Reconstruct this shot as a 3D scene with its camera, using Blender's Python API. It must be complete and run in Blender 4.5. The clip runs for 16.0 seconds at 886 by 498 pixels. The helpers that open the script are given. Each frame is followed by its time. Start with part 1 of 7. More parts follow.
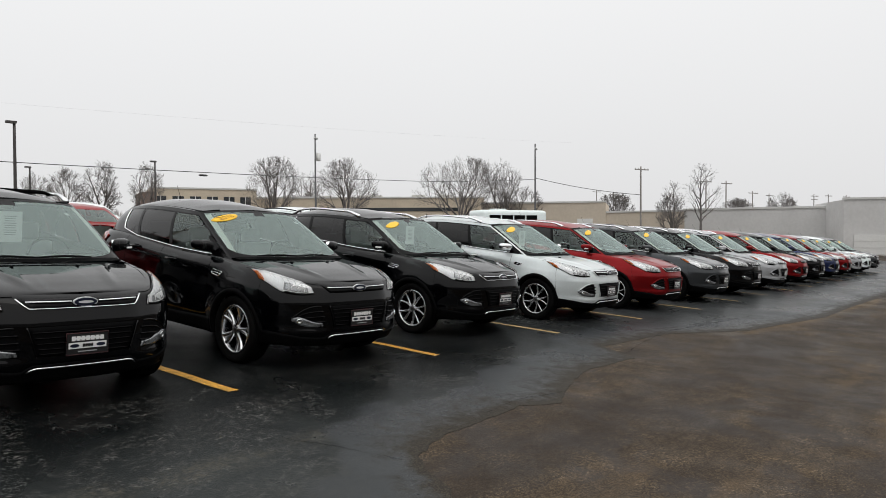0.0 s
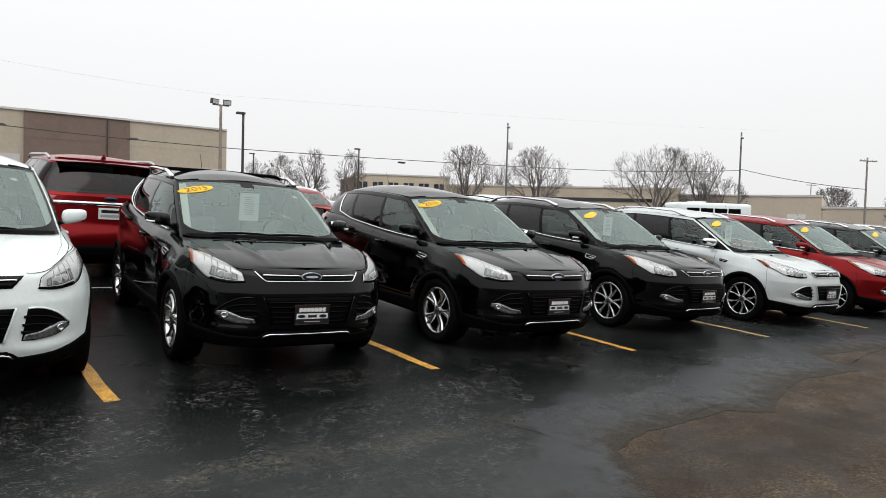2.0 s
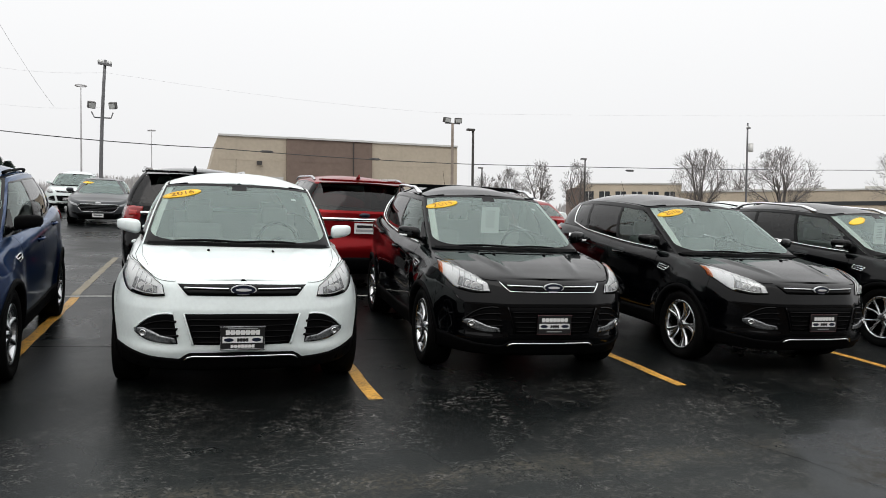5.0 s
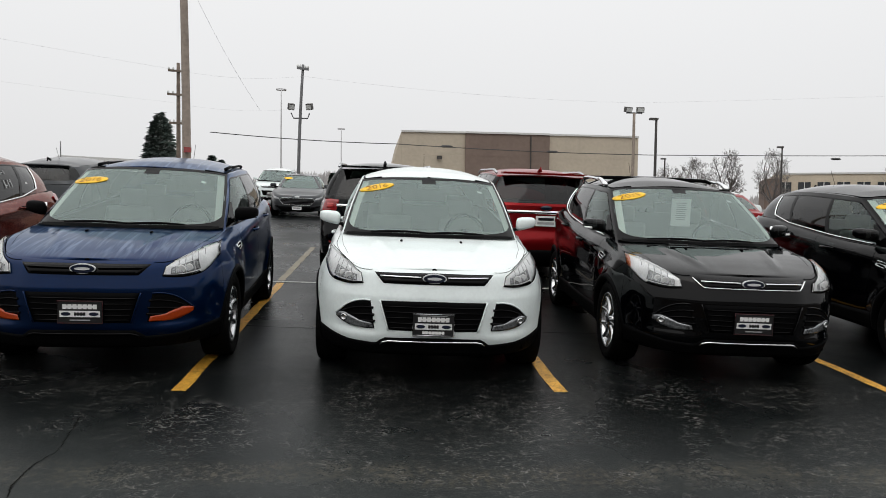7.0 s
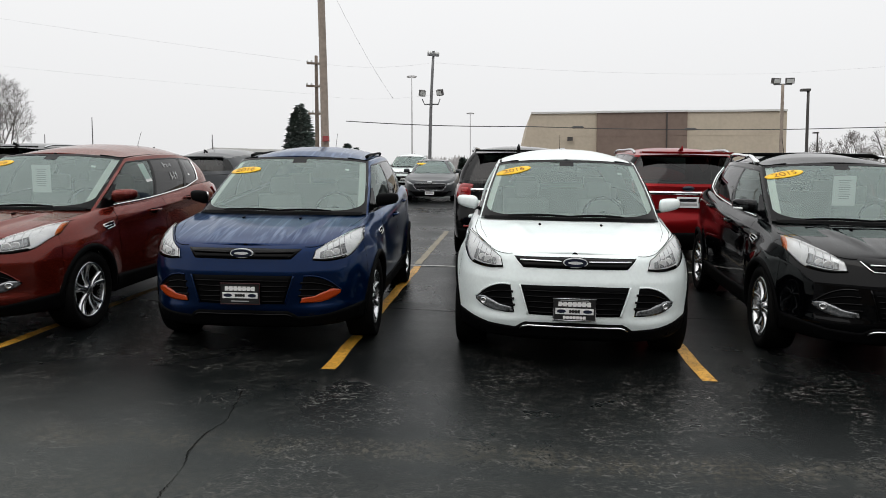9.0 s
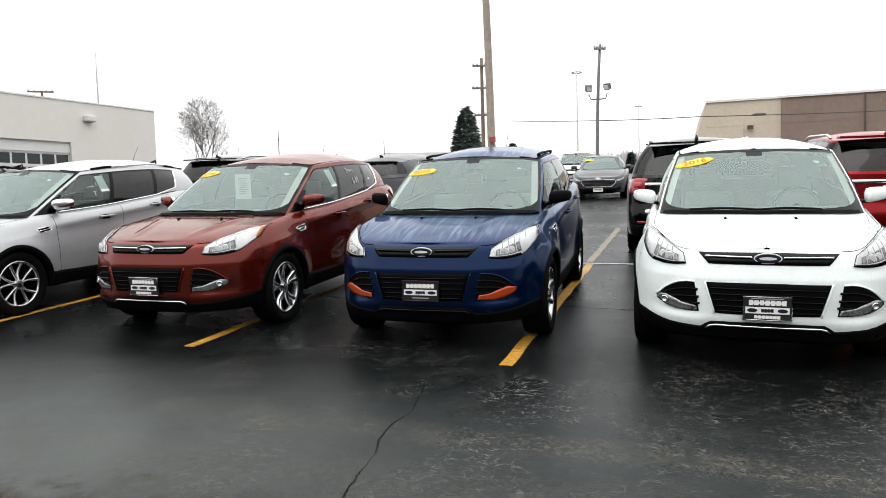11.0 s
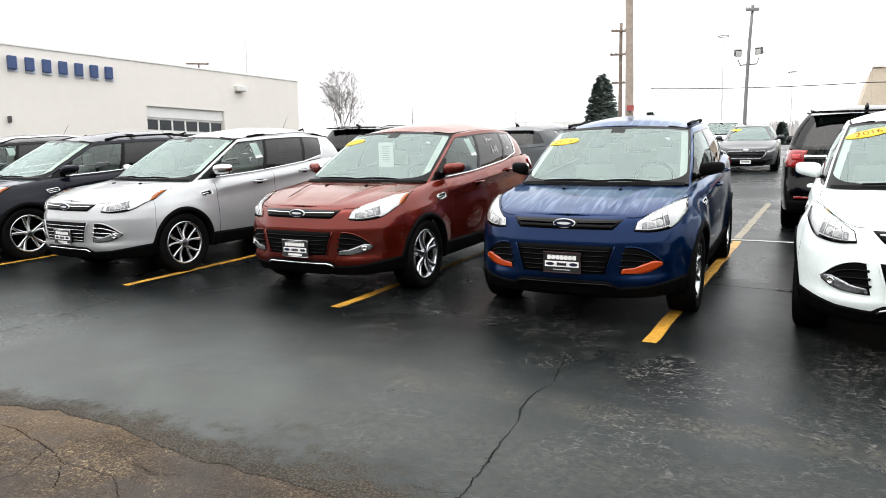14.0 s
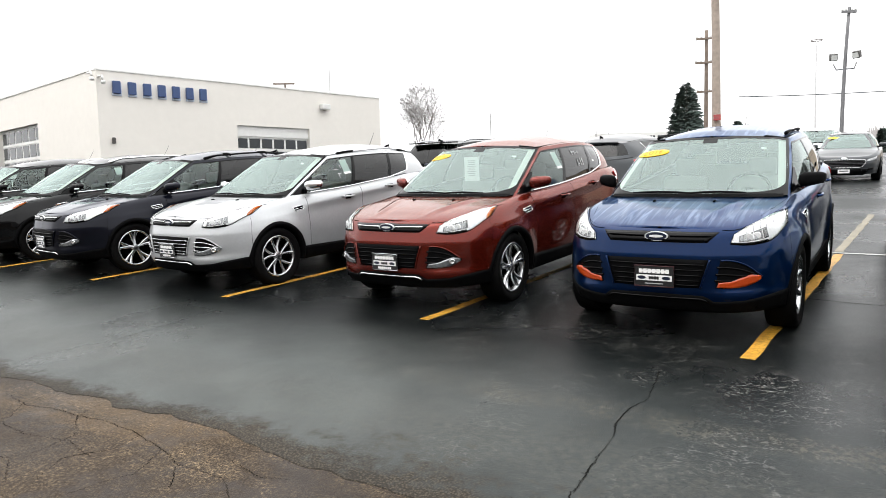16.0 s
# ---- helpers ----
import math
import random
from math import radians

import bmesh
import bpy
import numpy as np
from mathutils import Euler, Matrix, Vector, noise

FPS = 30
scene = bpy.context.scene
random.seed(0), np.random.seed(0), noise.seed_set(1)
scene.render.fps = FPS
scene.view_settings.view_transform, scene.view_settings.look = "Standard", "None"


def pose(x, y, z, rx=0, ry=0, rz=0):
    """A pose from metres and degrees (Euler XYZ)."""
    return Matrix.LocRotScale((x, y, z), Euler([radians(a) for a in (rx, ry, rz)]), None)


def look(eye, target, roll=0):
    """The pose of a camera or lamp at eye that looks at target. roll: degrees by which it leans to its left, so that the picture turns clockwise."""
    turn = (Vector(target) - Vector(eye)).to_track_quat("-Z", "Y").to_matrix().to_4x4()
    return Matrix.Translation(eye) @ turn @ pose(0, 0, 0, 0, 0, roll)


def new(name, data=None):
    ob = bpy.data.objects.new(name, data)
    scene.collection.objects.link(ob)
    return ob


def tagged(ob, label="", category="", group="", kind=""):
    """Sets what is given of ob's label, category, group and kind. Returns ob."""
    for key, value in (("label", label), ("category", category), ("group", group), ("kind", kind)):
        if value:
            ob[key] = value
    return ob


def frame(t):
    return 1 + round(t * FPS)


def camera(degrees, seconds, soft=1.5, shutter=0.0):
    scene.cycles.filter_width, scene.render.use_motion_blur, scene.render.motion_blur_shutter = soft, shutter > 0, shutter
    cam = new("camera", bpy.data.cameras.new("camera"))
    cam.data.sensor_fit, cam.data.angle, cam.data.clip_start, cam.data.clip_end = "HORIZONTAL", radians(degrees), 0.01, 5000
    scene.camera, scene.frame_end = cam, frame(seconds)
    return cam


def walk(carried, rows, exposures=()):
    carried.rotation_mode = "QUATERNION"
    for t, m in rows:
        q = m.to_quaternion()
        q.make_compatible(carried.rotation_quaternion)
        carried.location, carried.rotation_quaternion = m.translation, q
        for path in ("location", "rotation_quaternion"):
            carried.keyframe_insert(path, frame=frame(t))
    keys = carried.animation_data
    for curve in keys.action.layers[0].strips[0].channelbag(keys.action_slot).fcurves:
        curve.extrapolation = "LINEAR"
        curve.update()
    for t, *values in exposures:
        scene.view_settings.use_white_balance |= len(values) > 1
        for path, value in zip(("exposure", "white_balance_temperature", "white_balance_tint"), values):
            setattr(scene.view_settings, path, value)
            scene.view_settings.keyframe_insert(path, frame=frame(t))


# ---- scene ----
# ---- camera ----
cam = camera(63.8, 16.0, 0.9)
# the car park slopes: LOT turns its plane into the world, in which z is plumb
UP = Vector((-0.02006, 0.0584, 0.99809)).normalized()
LOT = UP.rotation_difference(Vector((0, 0, 1))).to_matrix().to_4x4()
PATH = [
    (0, (1.758, -5.064, 1.591), (3.33, -3.83, 1.504), 3.1),
    (0.5, (1.723, -5.039, 1.591), (3.216, -3.713, 1.481), 3.2),
    (1, (1.695, -5.032, 1.588), (3.075, -3.59, 1.461), 3.3),
    (1.5, (1.666, -5.017, 1.586), (2.967, -3.505, 1.442), 3.2),
    (2, (1.632, -5.001, 1.585), (2.832, -3.408, 1.432), 4.5),
    (2.5, (1.609, -4.984, 1.578), (2.683, -3.305, 1.417), 4.1),
    (3, (1.58, -4.967, 1.573), (2.566, -3.235, 1.403), 4.7),
    (3.5, (1.57, -4.97, 1.573), (2.46, -3.188, 1.402), 4.7),
    (5.8, (1.454, -4.996, 1.589), (1.933, -3.062, 1.418), 2.7),
    (6, (1.453, -4.968, 1.587), (1.878, -3.022, 1.41), 2.9),
    (6.5, (1.422, -4.964, 1.578), (1.715, -2.995, 1.384), 2.7),
    (7, (1.395, -4.992, 1.573), (1.565, -3.009, 1.37), 2.2),
    (7.5, (1.39, -4.994, 1.574), (1.458, -3.007, 1.358), 1.5),
    (8, (1.364, -4.989, 1.57), (1.344, -3.002, 1.347), 0.7),
    (8.5, (1.358, -4.985, 1.572), (1.23, -3.005, 1.327), -0.0),
    (9, (1.319, -4.984, 1.573), (1.129, -3.01, 1.315), 0.7),
    (9.5, (1.289, -4.965, 1.569), (0.971, -3.009, 1.301), 0.4),
    (10, (1.255, -4.98, 1.568), (0.805, -3.049, 1.306), 0.1),
    (10.2, (1.263, -5.011, 1.561), (0.758, -3.092, 1.307), -0.4),
    (12.5, (1.191, -5.022, 1.569), (0.415, -3.204, 1.268), -1.7),
    (13, (1.165, -5.016, 1.561), (0.316, -3.234, 1.239), -1.7),
    (13.5, (1.143, -5.012, 1.559), (0.233, -3.265, 1.216), -1.7),
    (14, (1.146, -5.054, 1.565), (0.181, -3.334, 1.235), -1.5),
    (14.5, (1.14, -5.084, 1.571), (0.163, -3.366, 1.261), -0.9),
    (15, (1.118, -5.117, 1.583), (0.098, -3.421, 1.295), -1.8),
    (15.5, (1.1, -5.126, 1.587), (0.003, -3.477, 1.316), -2.5),
    (16, (1.098, -5.14, 1.574), (-0.055, -3.53, 1.289), -2.5),
]
EXPOSURES = [(0.0, -0.01), (1.0, 0.07), (3.5, 0.26), (6.0, 0.05), (7.5, -0.02), (9.0, 0.08), (10.0, 0.42), (12.5, 1.12), (14.0, 1.22), (16.0, 1.2)]
walk(cam, [(t, LOT @ look(eye, target, roll)) for t, eye, target, roll in PATH], EXPOSURES)

# ---- light ----
SKY_TOP, SKY_MID, SKY_LOW = 1.45, 0.98, 0.78
world = bpy.data.worlds.new("overcast")
scene.world = world
world.use_nodes = True
wn, wl = world.node_tree.nodes, world.node_tree.links
wn.clear()
sky = wn.new("ShaderNodeTexSky")
sky.sky_type, sky.sun_disc = "NISHITA", False
sky.sun_elevation, sky.sun_rotation = radians(48), radians(200)
sky.dust_density, sky.air_density = 6.0, 1.0
tc = wn.new("ShaderNodeTexCoord")
sep = wn.new("ShaderNodeSeparateXYZ")
ramp = wn.new("ShaderNodeValToRGB")
ramp.color_ramp.elements[0].position, ramp.color_ramp.elements[0].color = 0.0, (SKY_LOW, SKY_LOW, SKY_LOW * 1.01, 1)
ramp.color_ramp.elements[1].position, ramp.color_ramp.elements[1].color = 0.95, (SKY_TOP, SKY_TOP, SKY_TOP, 1)
middle = ramp.color_ramp.elements.new(0.42)
middle.color = (SKY_MID, SKY_MID, SKY_MID, 1)
cloud = wn.new("ShaderNodeTexNoise")
cloud.inputs["Scale"].default_value, cloud.inputs["Detail"].default_value = 1.6, 3.0
cmix = wn.new("ShaderNodeMixRGB")
cmix.blend_type, cmix.inputs[0].default_value = "OVERLAY", 0.06
skydim = wn.new("ShaderNodeMixRGB")
skydim.blend_type, skydim.inputs[0].default_value = "MULTIPLY", 1.0
skydim.inputs[2].default_value = (0.08, 0.08, 0.08, 1)
smix = wn.new("ShaderNodeMixRGB")
smix.inputs[0].default_value = 0.93
bg = wn.new("ShaderNodeBackground")
wo = wn.new("ShaderNodeOutputWorld")
wl.new(tc.outputs["Generated"], sep.inputs[0])
wl.new(sep.outputs["Z"], ramp.inputs[0])
wl.new(tc.outputs["Generated"], cloud.inputs["Vector"])
wl.new(ramp.outputs[0], cmix.inputs[1])
wl.new(cloud.outputs["Fac"], cmix.inputs[2])
wl.new(sky.outputs[0], skydim.inputs[1])
wl.new(skydim.outputs[0], smix.inputs[1])
wl.new(cmix.outputs[0], smix.inputs[2])
wl.new(smix.outputs[0], bg.inputs[0])
bg.inputs[1].default_value = 1.02
wl.new(bg.outputs[0], wo.inputs[0])
sun = new("sun", bpy.data.lights.new("sun", "SUN"))
sun.data.energy, sun.data.angle, sun.data.color = 0.4, radians(40), (1.0, 0.98, 0.95)
sun.matrix_world = look((0, 0, 50), (12, 30, 0))


# ---- materials ----
def material(name, colour, rough=0.5, metal=0.0, coat=0.0, grain=0.0, scale=8.0, bump=0.0, bump_scale=60.0, spec=0.5, rough_var=0.0, second=None):
    """A surface with two scales of colour variation and a fine relief."""
    m = bpy.data.materials.new(name)
    m.use_nodes = True
    n, l = m.node_tree.nodes, m.node_tree.links
    b = n["Principled BSDF"]
    b.inputs["Roughness"].default_value, b.inputs["Metallic"].default_value = rough, metal
    b.inputs["Coat Weight"].default_value, b.inputs["Specular IOR Level"].default_value = coat, spec
    b.inputs["Coat Roughness"].default_value = 0.04
    b.inputs["Base Color"].default_value = (*colour, 1)
    if grain or rough_var or bump:
        co = n.new("ShaderNodeTexCoord")
    if grain or rough_var:
        big, small = n.new("ShaderNodeTexNoise"), n.new("ShaderNodeTexNoise")
        big.inputs["Scale"].default_value, small.inputs["Scale"].default_value = scale * 0.15, scale
        big.inputs["Detail"].default_value, small.inputs["Detail"].default_value = 5.0, 6.0
        for k in (big, small):
            l.new(co.outputs["Object"], k.inputs["Vector"])
        add = n.new("ShaderNodeMath")
        add.operation = "ADD"
        l.new(big.outputs["Fac"], add.inputs[0])
        l.new(small.outputs["Fac"], add.inputs[1])
    if grain:
        ra = n.new("ShaderNodeMapRange")
        ra.inputs["From Min"].default_value, ra.inputs["From Max"].default_value = 0.65, 1.35
        l.new(add.outputs[0], ra.inputs["Value"])
        mix = n.new("ShaderNodeMixRGB")
        other = second or tuple(min(1.0, c * (1 + grain)) for c in colour)
        mix.inputs[1].default_value = (*[c * (1 - grain) for c in colour], 1) if not second else (*colour, 1)
        mix.inputs[2].default_value = (*other, 1)
        l.new(ra.outputs[0], mix.inputs[0])
        l.new(mix.outputs[0], b.inputs["Base Color"])
    if rough_var:
        rr = n.new("ShaderNodeMapRange")
        rr.inputs["From Min"].default_value, rr.inputs["From Max"].default_value = 0.7, 1.3
        rr.inputs["To Min"].default_value, rr.inputs["To Max"].default_value = max(0.02, rough - rough_var), min(1.0, rough + rough_var)
        l.new(add.outputs[0], rr.inputs["Value"])
        l.new(rr.outputs[0], b.inputs["Roughness"])
    if bump:
        bt = n.new("ShaderNodeTexNoise")
        bt.inputs["Scale"].default_value, bt.inputs["Detail"].default_value = bump_scale, 4.0
        l.new(co.outputs["Object"], bt.inputs["Vector"])
        bn = n.new("ShaderNodeBump")
        bn.inputs["Strength"].default_value, bn.inputs["Distance"].default_value = bump, 0.01
        l.new(bt.outputs["Fac"], bn.inputs["Height"])
        l.new(bn.outputs[0], b.inputs["Normal"])
    return m


def paint(name, colour, metal=0.0, wet=0.0, coat=0.6, spec=0.1, coat_ior=1.5, rough=None):
    """Car paint: flaked base under a clear coat, with a film of drizzle; wet: how much the drizzle shows."""
    m = material(name, colour, 0.5 - 0.32 * metal if rough is None else rough, metal, coat, grain=0.05, scale=40.0, spec=spec)
    n, l = m.node_tree.nodes, m.node_tree.links
    b = n["Principled BSDF"]
    b.inputs["Coat IOR"].default_value = coat_ior
    co = n.new("ShaderNodeTexCoord")
    mp = n.new("ShaderNodeMapping")
    mp.inputs["Scale"].default_value = (14.0, 2.2, 9.0)
    nz = n.new("ShaderNodeTexNoise")
    nz.inputs["Scale"].default_value, nz.inputs["Detail"].default_value = 1.6, 7.0
    rr = n.new("ShaderNodeMapRange")
    rr.inputs["From Min"].default_value, rr.inputs["From Max"].default_value = 0.42, 0.66
    rr.inputs["To Min"].default_value, rr.inputs["To Max"].default_value = 0.015, 0.03 + 0.16 * wet
    l.new(co.outputs["Object"], mp.inputs["Vector"])
    l.new(mp.outputs[0], nz.inputs["Vector"])
    l.new(nz.outputs["Fac"], rr.inputs["Value"])
    l.new(rr.outputs[0], b.inputs["Coat Roughness"])
    if wet:
        # runs of water on hood and roof; their paleness is sky sheen put into colour
        run = n.new("ShaderNodeMapping")
        run.inputs["Scale"].default_value = (20.0, 1.5, 3.0)
        rn = n.new("ShaderNodeTexNoise")
        rn.inputs["Scale"].default_value, rn.inputs["Detail"].default_value, rn.inputs["Distortion"].default_value = 1.0, 5.0, 1.1
        cut = n.new("ShaderNodeMapRange")
        cut.inputs["From Min"].default_value, cut.inputs["From Max"].default_value = 0.50, 0.66
        up = n.new("ShaderNodeSeparateXYZ")
        high = n.new("ShaderNodeMapRange")
        high.inputs["From Min"].default_value, high.inputs["From Max"].default_value, high.inputs["To Max"].default_value = 0.88, 0.94, 0.85 * wet
        both = n.new("ShaderNodeMath")
        both.operation = "MULTIPLY"
        wash = n.new("ShaderNodeMixRGB")
        wash.inputs[2].default_value = (*[min(1.0, 0.15 + 1.6 * c) for c in colour], 1)
        old = b.inputs["Base Color"].links[0].from_socket
        l.new(co.outputs["Object"], run.inputs["Vector"])
        l.new(run.outputs[0], rn.inputs["Vector"])
        l.new(rn.outputs["Fac"], cut.inputs["Value"])
        l.new(co.outputs["Object"], up.inputs[0])
        l.new(up.outputs["Z"], high.inputs["Value"])
        l.new(cut.outputs[0], both.inputs[0])
        l.new(high.outputs[0], both.inputs[1])
        l.new(both.outputs[0], wash.inputs[0])
        l.new(old, wash.inputs[1])
        l.new(wash.outputs[0], b.inputs["Base Color"])
    drop = n.new("ShaderNodeTexVoronoi")
    drop.inputs["Scale"].default_value = 170.0
    l.new(co.outputs["Object"], drop.inputs["Vector"])
    bn = n.new("ShaderNodeBump")
    bn.inputs["Strength"].default_value, bn.inputs["Distance"].default_value = 0.012 + 0.05 * wet, 0.001
    l.new(drop.outputs["Distance"], bn.inputs["Height"])
    l.new(bn.outputs[0], b.inputs["Coat Normal"])
    return m


def glass(name, tint, ior=1.5, sheen=(1, 1, 1)):
    """Thin pane: what is behind it shows through, tinted, under a mirror layer."""
    m = bpy.data.materials.new(name)
    m.use_nodes = True
    n, l = m.node_tree.nodes, m.node_tree.links
    n.clear()
    tr, gl = n.new("ShaderNodeBsdfTransparent"), n.new("ShaderNodeBsdfGlossy")
    fr, mx, out = n.new("ShaderNodeFresnel"), n.new("ShaderNodeMixShader"), n.new("ShaderNodeOutputMaterial")
    tr.inputs[0].default_value = (*tint, 1)
    gl.inputs[0].default_value, gl.inputs["Roughness"].default_value = (*sheen, 1), 0.02
    fr.inputs["IOR"].default_value = ior
    l.new(fr.outputs[0], mx.inputs[0])
    l.new(tr.outputs[0], mx.inputs[1])
    l.new(gl.outputs[0], mx.inputs[2])
    l.new(mx.outputs[0], out.inputs[0])
    return m


PAINTS = {
    "black": paint("paint_black", (0.0008, 0.0008, 0.0012), wet=0.22, coat=1.0, spec=0.0, coat_ior=1.32),
    "white": paint("paint_white", (0.80, 0.87, 0.86), coat=0.8),
    "pale_silver": paint("paint_pale_silver", (0.60, 0.645, 0.645), 0.35, coat=0.8, rough=0.45),
    "silver": paint("paint_silver", (0.42, 0.43, 0.44), 0.5, coat=0.8, coat_ior=1.5, rough=0.42),
    "blue": paint("paint_blue", (0.0008, 0.0122, 0.052), 0.7, 1.0, 0.75, spec=0.03, coat_ior=1.3),
    "red": paint("paint_red", (0.20, 0.006, 0.008), 0.68, coat=0.6, coat_ior=1.3),
    "sunset": paint("paint_sunset", (0.118, 0.0112, 0.0056), 0.72, 0.4, 0.7, coat_ior=1.45),
    "grey": paint("paint_grey", (0.040, 0.044, 0.048), 0.6, coat=0.6),
    "navy": paint("paint_navy", (0.003, 0.0036, 0.0075), 0.4, coat=0.8, coat_ior=1.3),
    "dark_blue": paint("paint_dark_blue", (0.012, 0.022, 0.08), 0.6, coat=0.8),
}
for key, tint in (("blue", (0.36, 0.53, 0.80, 1)), ("sunset", (0.66, 0.46, 0.38, 1)), ("navy", (0.4, 0.45, 0.6, 1)), ("red", (0.9, 0.35, 0.35, 1))):
    PAINTS[key].node_tree.nodes["Principled BSDF"].inputs["Specular Tint"].default_value = tint
PAINTS["black"].node_tree.nodes["Principled BSDF"].inputs["Coat Tint"].default_value = (0.88, 1.0, 0.99, 1)
TRIM = material("black_plastic", (0.003, 0.003, 0.0033), 0.6, grain=0.2, scale=30, bump=0.15, bump_scale=400, spec=0.03)
GLOSS = material("gloss_black", (0.0015, 0.0015, 0.0018), 0.15, spec=0.12)
# near-black of hollows, gaps and undersides: their shade put into the colour
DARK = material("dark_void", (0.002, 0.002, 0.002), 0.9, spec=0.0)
CHROME = material("chrome", (0.82, 0.83, 0.84), 0.08, 1.0)
ALLOY = material("alloy", (0.55, 0.56, 0.57), 0.22, 1.0, grain=0.06, scale=20)
ALLOY_DARK = material("alloy_dark", (0.06, 0.06, 0.065), 0.35, 0.8)
RUBBER = material("tyre_rubber", (0.0045, 0.0045, 0.0045), 0.7, grain=0.25, scale=25, bump=0.3, bump_scale=150, spec=0.04)
REFLECTOR = material("lamp_reflector", (0.92, 0.93, 0.935), 0.20, 0.18, grain=0.18, scale=36)
LAMP_CELL = material("lamp_cell", (0.36, 0.37, 0.375), 0.2, 0.5, grain=0.8, scale=50)
FOG_CELL = material("fog_lamp_cell", (0.24, 0.25, 0.26), 0.25, 0.7, grain=0.9, scale=55)
LENS = glass("lamp_lens", (0.95, 0.96, 0.96), 1.65)
AMBER = material("amber_reflector", (0.70, 0.17, 0.02), 0.15, coat=0.8)
ORANGE = material("orange_reflector", (0.36, 0.040, 0.003), 0.25, coat=0.15, grain=0.15, scale=60)
RED_LENS = material("red_lens", (0.26, 0.008, 0.008), 0.1, coat=0.6)
RED_CORE = material("red_lens_core", (0.40, 0.022, 0.02), 0.2, coat=0.5)
SCREEN = glass("windscreen_glass", (0.86, 0.93, 0.91), 2.22, (0.84, 1.0, 0.955))
SIDE_GLASS = glass("side_glass", (0.66, 0.76, 0.73), 1.62, (0.90, 1.0, 0.97))
PRIVACY = glass("privacy_glass", (0.06, 0.065, 0.065), 1.42)
SEAT = material("seat_cloth", (0.31, 0.315, 0.30), 0.9, grain=0.2, scale=40)
DASH = material("dash_plastic", (0.20, 0.20, 0.195), 0.7, grain=0.1, scale=30)
LINING = material("roof_lining", (0.66, 0.65, 0.61), 0.9)
YELLOW = material("sticker_yellow", (0.95, 0.56, 0.012), 0.4, grain=0.04, scale=20)
INK = material("sticker_ink", (0.26, 0.085, 0.01), 0.5)
PAPER = material("paper", (0.80, 0.81, 0.79), 0.8)
CHALK = material("window_chalk", (0.55, 0.56, 0.56), 0.9)
PRINT = material("print_grey", (0.35, 0.36, 0.36), 0.8)
BADGE = material("badge_blue", (0.003, 0.007, 0.024), 0.3, coat=0.2)
BADGE_MARK = material("badge_mark", (0.80, 0.81, 0.82), 0.35, 0.3)
PLATE_DARK = material("plate_black", (0.012, 0.012, 0.013), 0.35)
PLATE_RED = material("plate_red", (0.035, 0.006, 0.008), 0.35)
PLATE_WHITE = material("plate_white", (0.78, 0.78, 0.77), 0.4)


# ---- mesh helpers ----
def mesh(name, verts, faces, mat, smooth=True):
    me = bpy.data.meshes.new(name)
    me.from_pydata([tuple(map(float, v)) for v in verts], [], faces)
    for k in (mat if isinstance(mat, (list, tuple)) else [mat]):
        me.materials.append(k)
    if smooth:
        me.polygons.foreach_set("use_smooth", [True] * len(me.polygons))
    me.update()
    return me


def grid_faces(nu, nv, base=0, flip=False, skip=None):
    out = []
    for i in range(nu - 1):
        for j in range(nv - 1):
            if skip and skip(i, j):
                continue
            a, b, c, d = base + i * nv + j, base + (i + 1) * nv + j, base + (i + 1) * nv + j + 1, base + i * nv + j + 1
            out.append((a, d, c, b) if flip else (a, b, c, d))
    return out


def spline(points, n):
    """Smooth curve through points, n samples even in length."""
    p = np.array(points, float)
    q = np.vstack([2 * p[0] - p[1], p, 2 * p[-1] - p[-2]])
    out = []
    for k in range(len(p) - 1):
        a, b, c, d = q[k:k + 4]
        for u in np.linspace(0, 1, 24, endpoint=False):
            out.append(0.5 * (2 * b + (c - a) * u + (2 * a - 5 * b + 4 * c - d) * u * u + (3 * b - a - 3 * c + d) * u ** 3))
    out.append(p[-1])
    out = np.array(out)
    s = np.r_[0, np.cumsum(np.linalg.norm(np.diff(out, axis=0), axis=1))]
    t = np.linspace(0, s[-1], n)
    return np.stack([np.interp(t, s, out[:, k]) for k in range(out.shape[1])], 1)


def polyline(points, n):
    p = np.array(points, float)
    s = np.r_[0, np.cumsum(np.linalg.norm(np.diff(p, axis=0), axis=1))]
    t = np.linspace(0, s[-1], n)
    return np.stack([np.interp(t, s, p[:, k]) for k in range(p.shape[1])], 1)


def tube(points, radius, sides=8, flat=1.0, closed=False):
    """Round or flattened rod along points: verts and faces."""
    p = [Vector(v) for v in points]
    verts, faces = [], []
    n = len(p)
    for i, c in enumerate(p):
        d = (p[(i + 1) % n] - p[i - 1]) if closed else (p[min(i + 1, n - 1)] - p[max(i - 1, 0)])
        d.normalize()
        a = d.cross(Vector((0, 0, 1)))
        if a.length < 1e-3:
            a = d.cross(Vector((1, 0, 0)))
        a.normalize()
        b = d.cross(a)
        r = radius[i] if hasattr(radius, "__len__") else radius
        for k in range(sides):
            t = 2 * math.pi * k / sides
            verts.append(c + a * (r * math.cos(t)) + b * (r * flat * math.sin(t)))
    for i in range(n if closed else n - 1):
        for k in range(sides):
            i2 = (i + 1) % n
            faces.append((i * sides + k, i * sides + (k + 1) % sides, i2 * sides + (k + 1) % sides, i2 * sides + k))
    if not closed:
        faces.append(tuple(range(sides))[::-1])
        faces.append(tuple(range((n - 1) * sides, n * sides)))
    return verts, faces


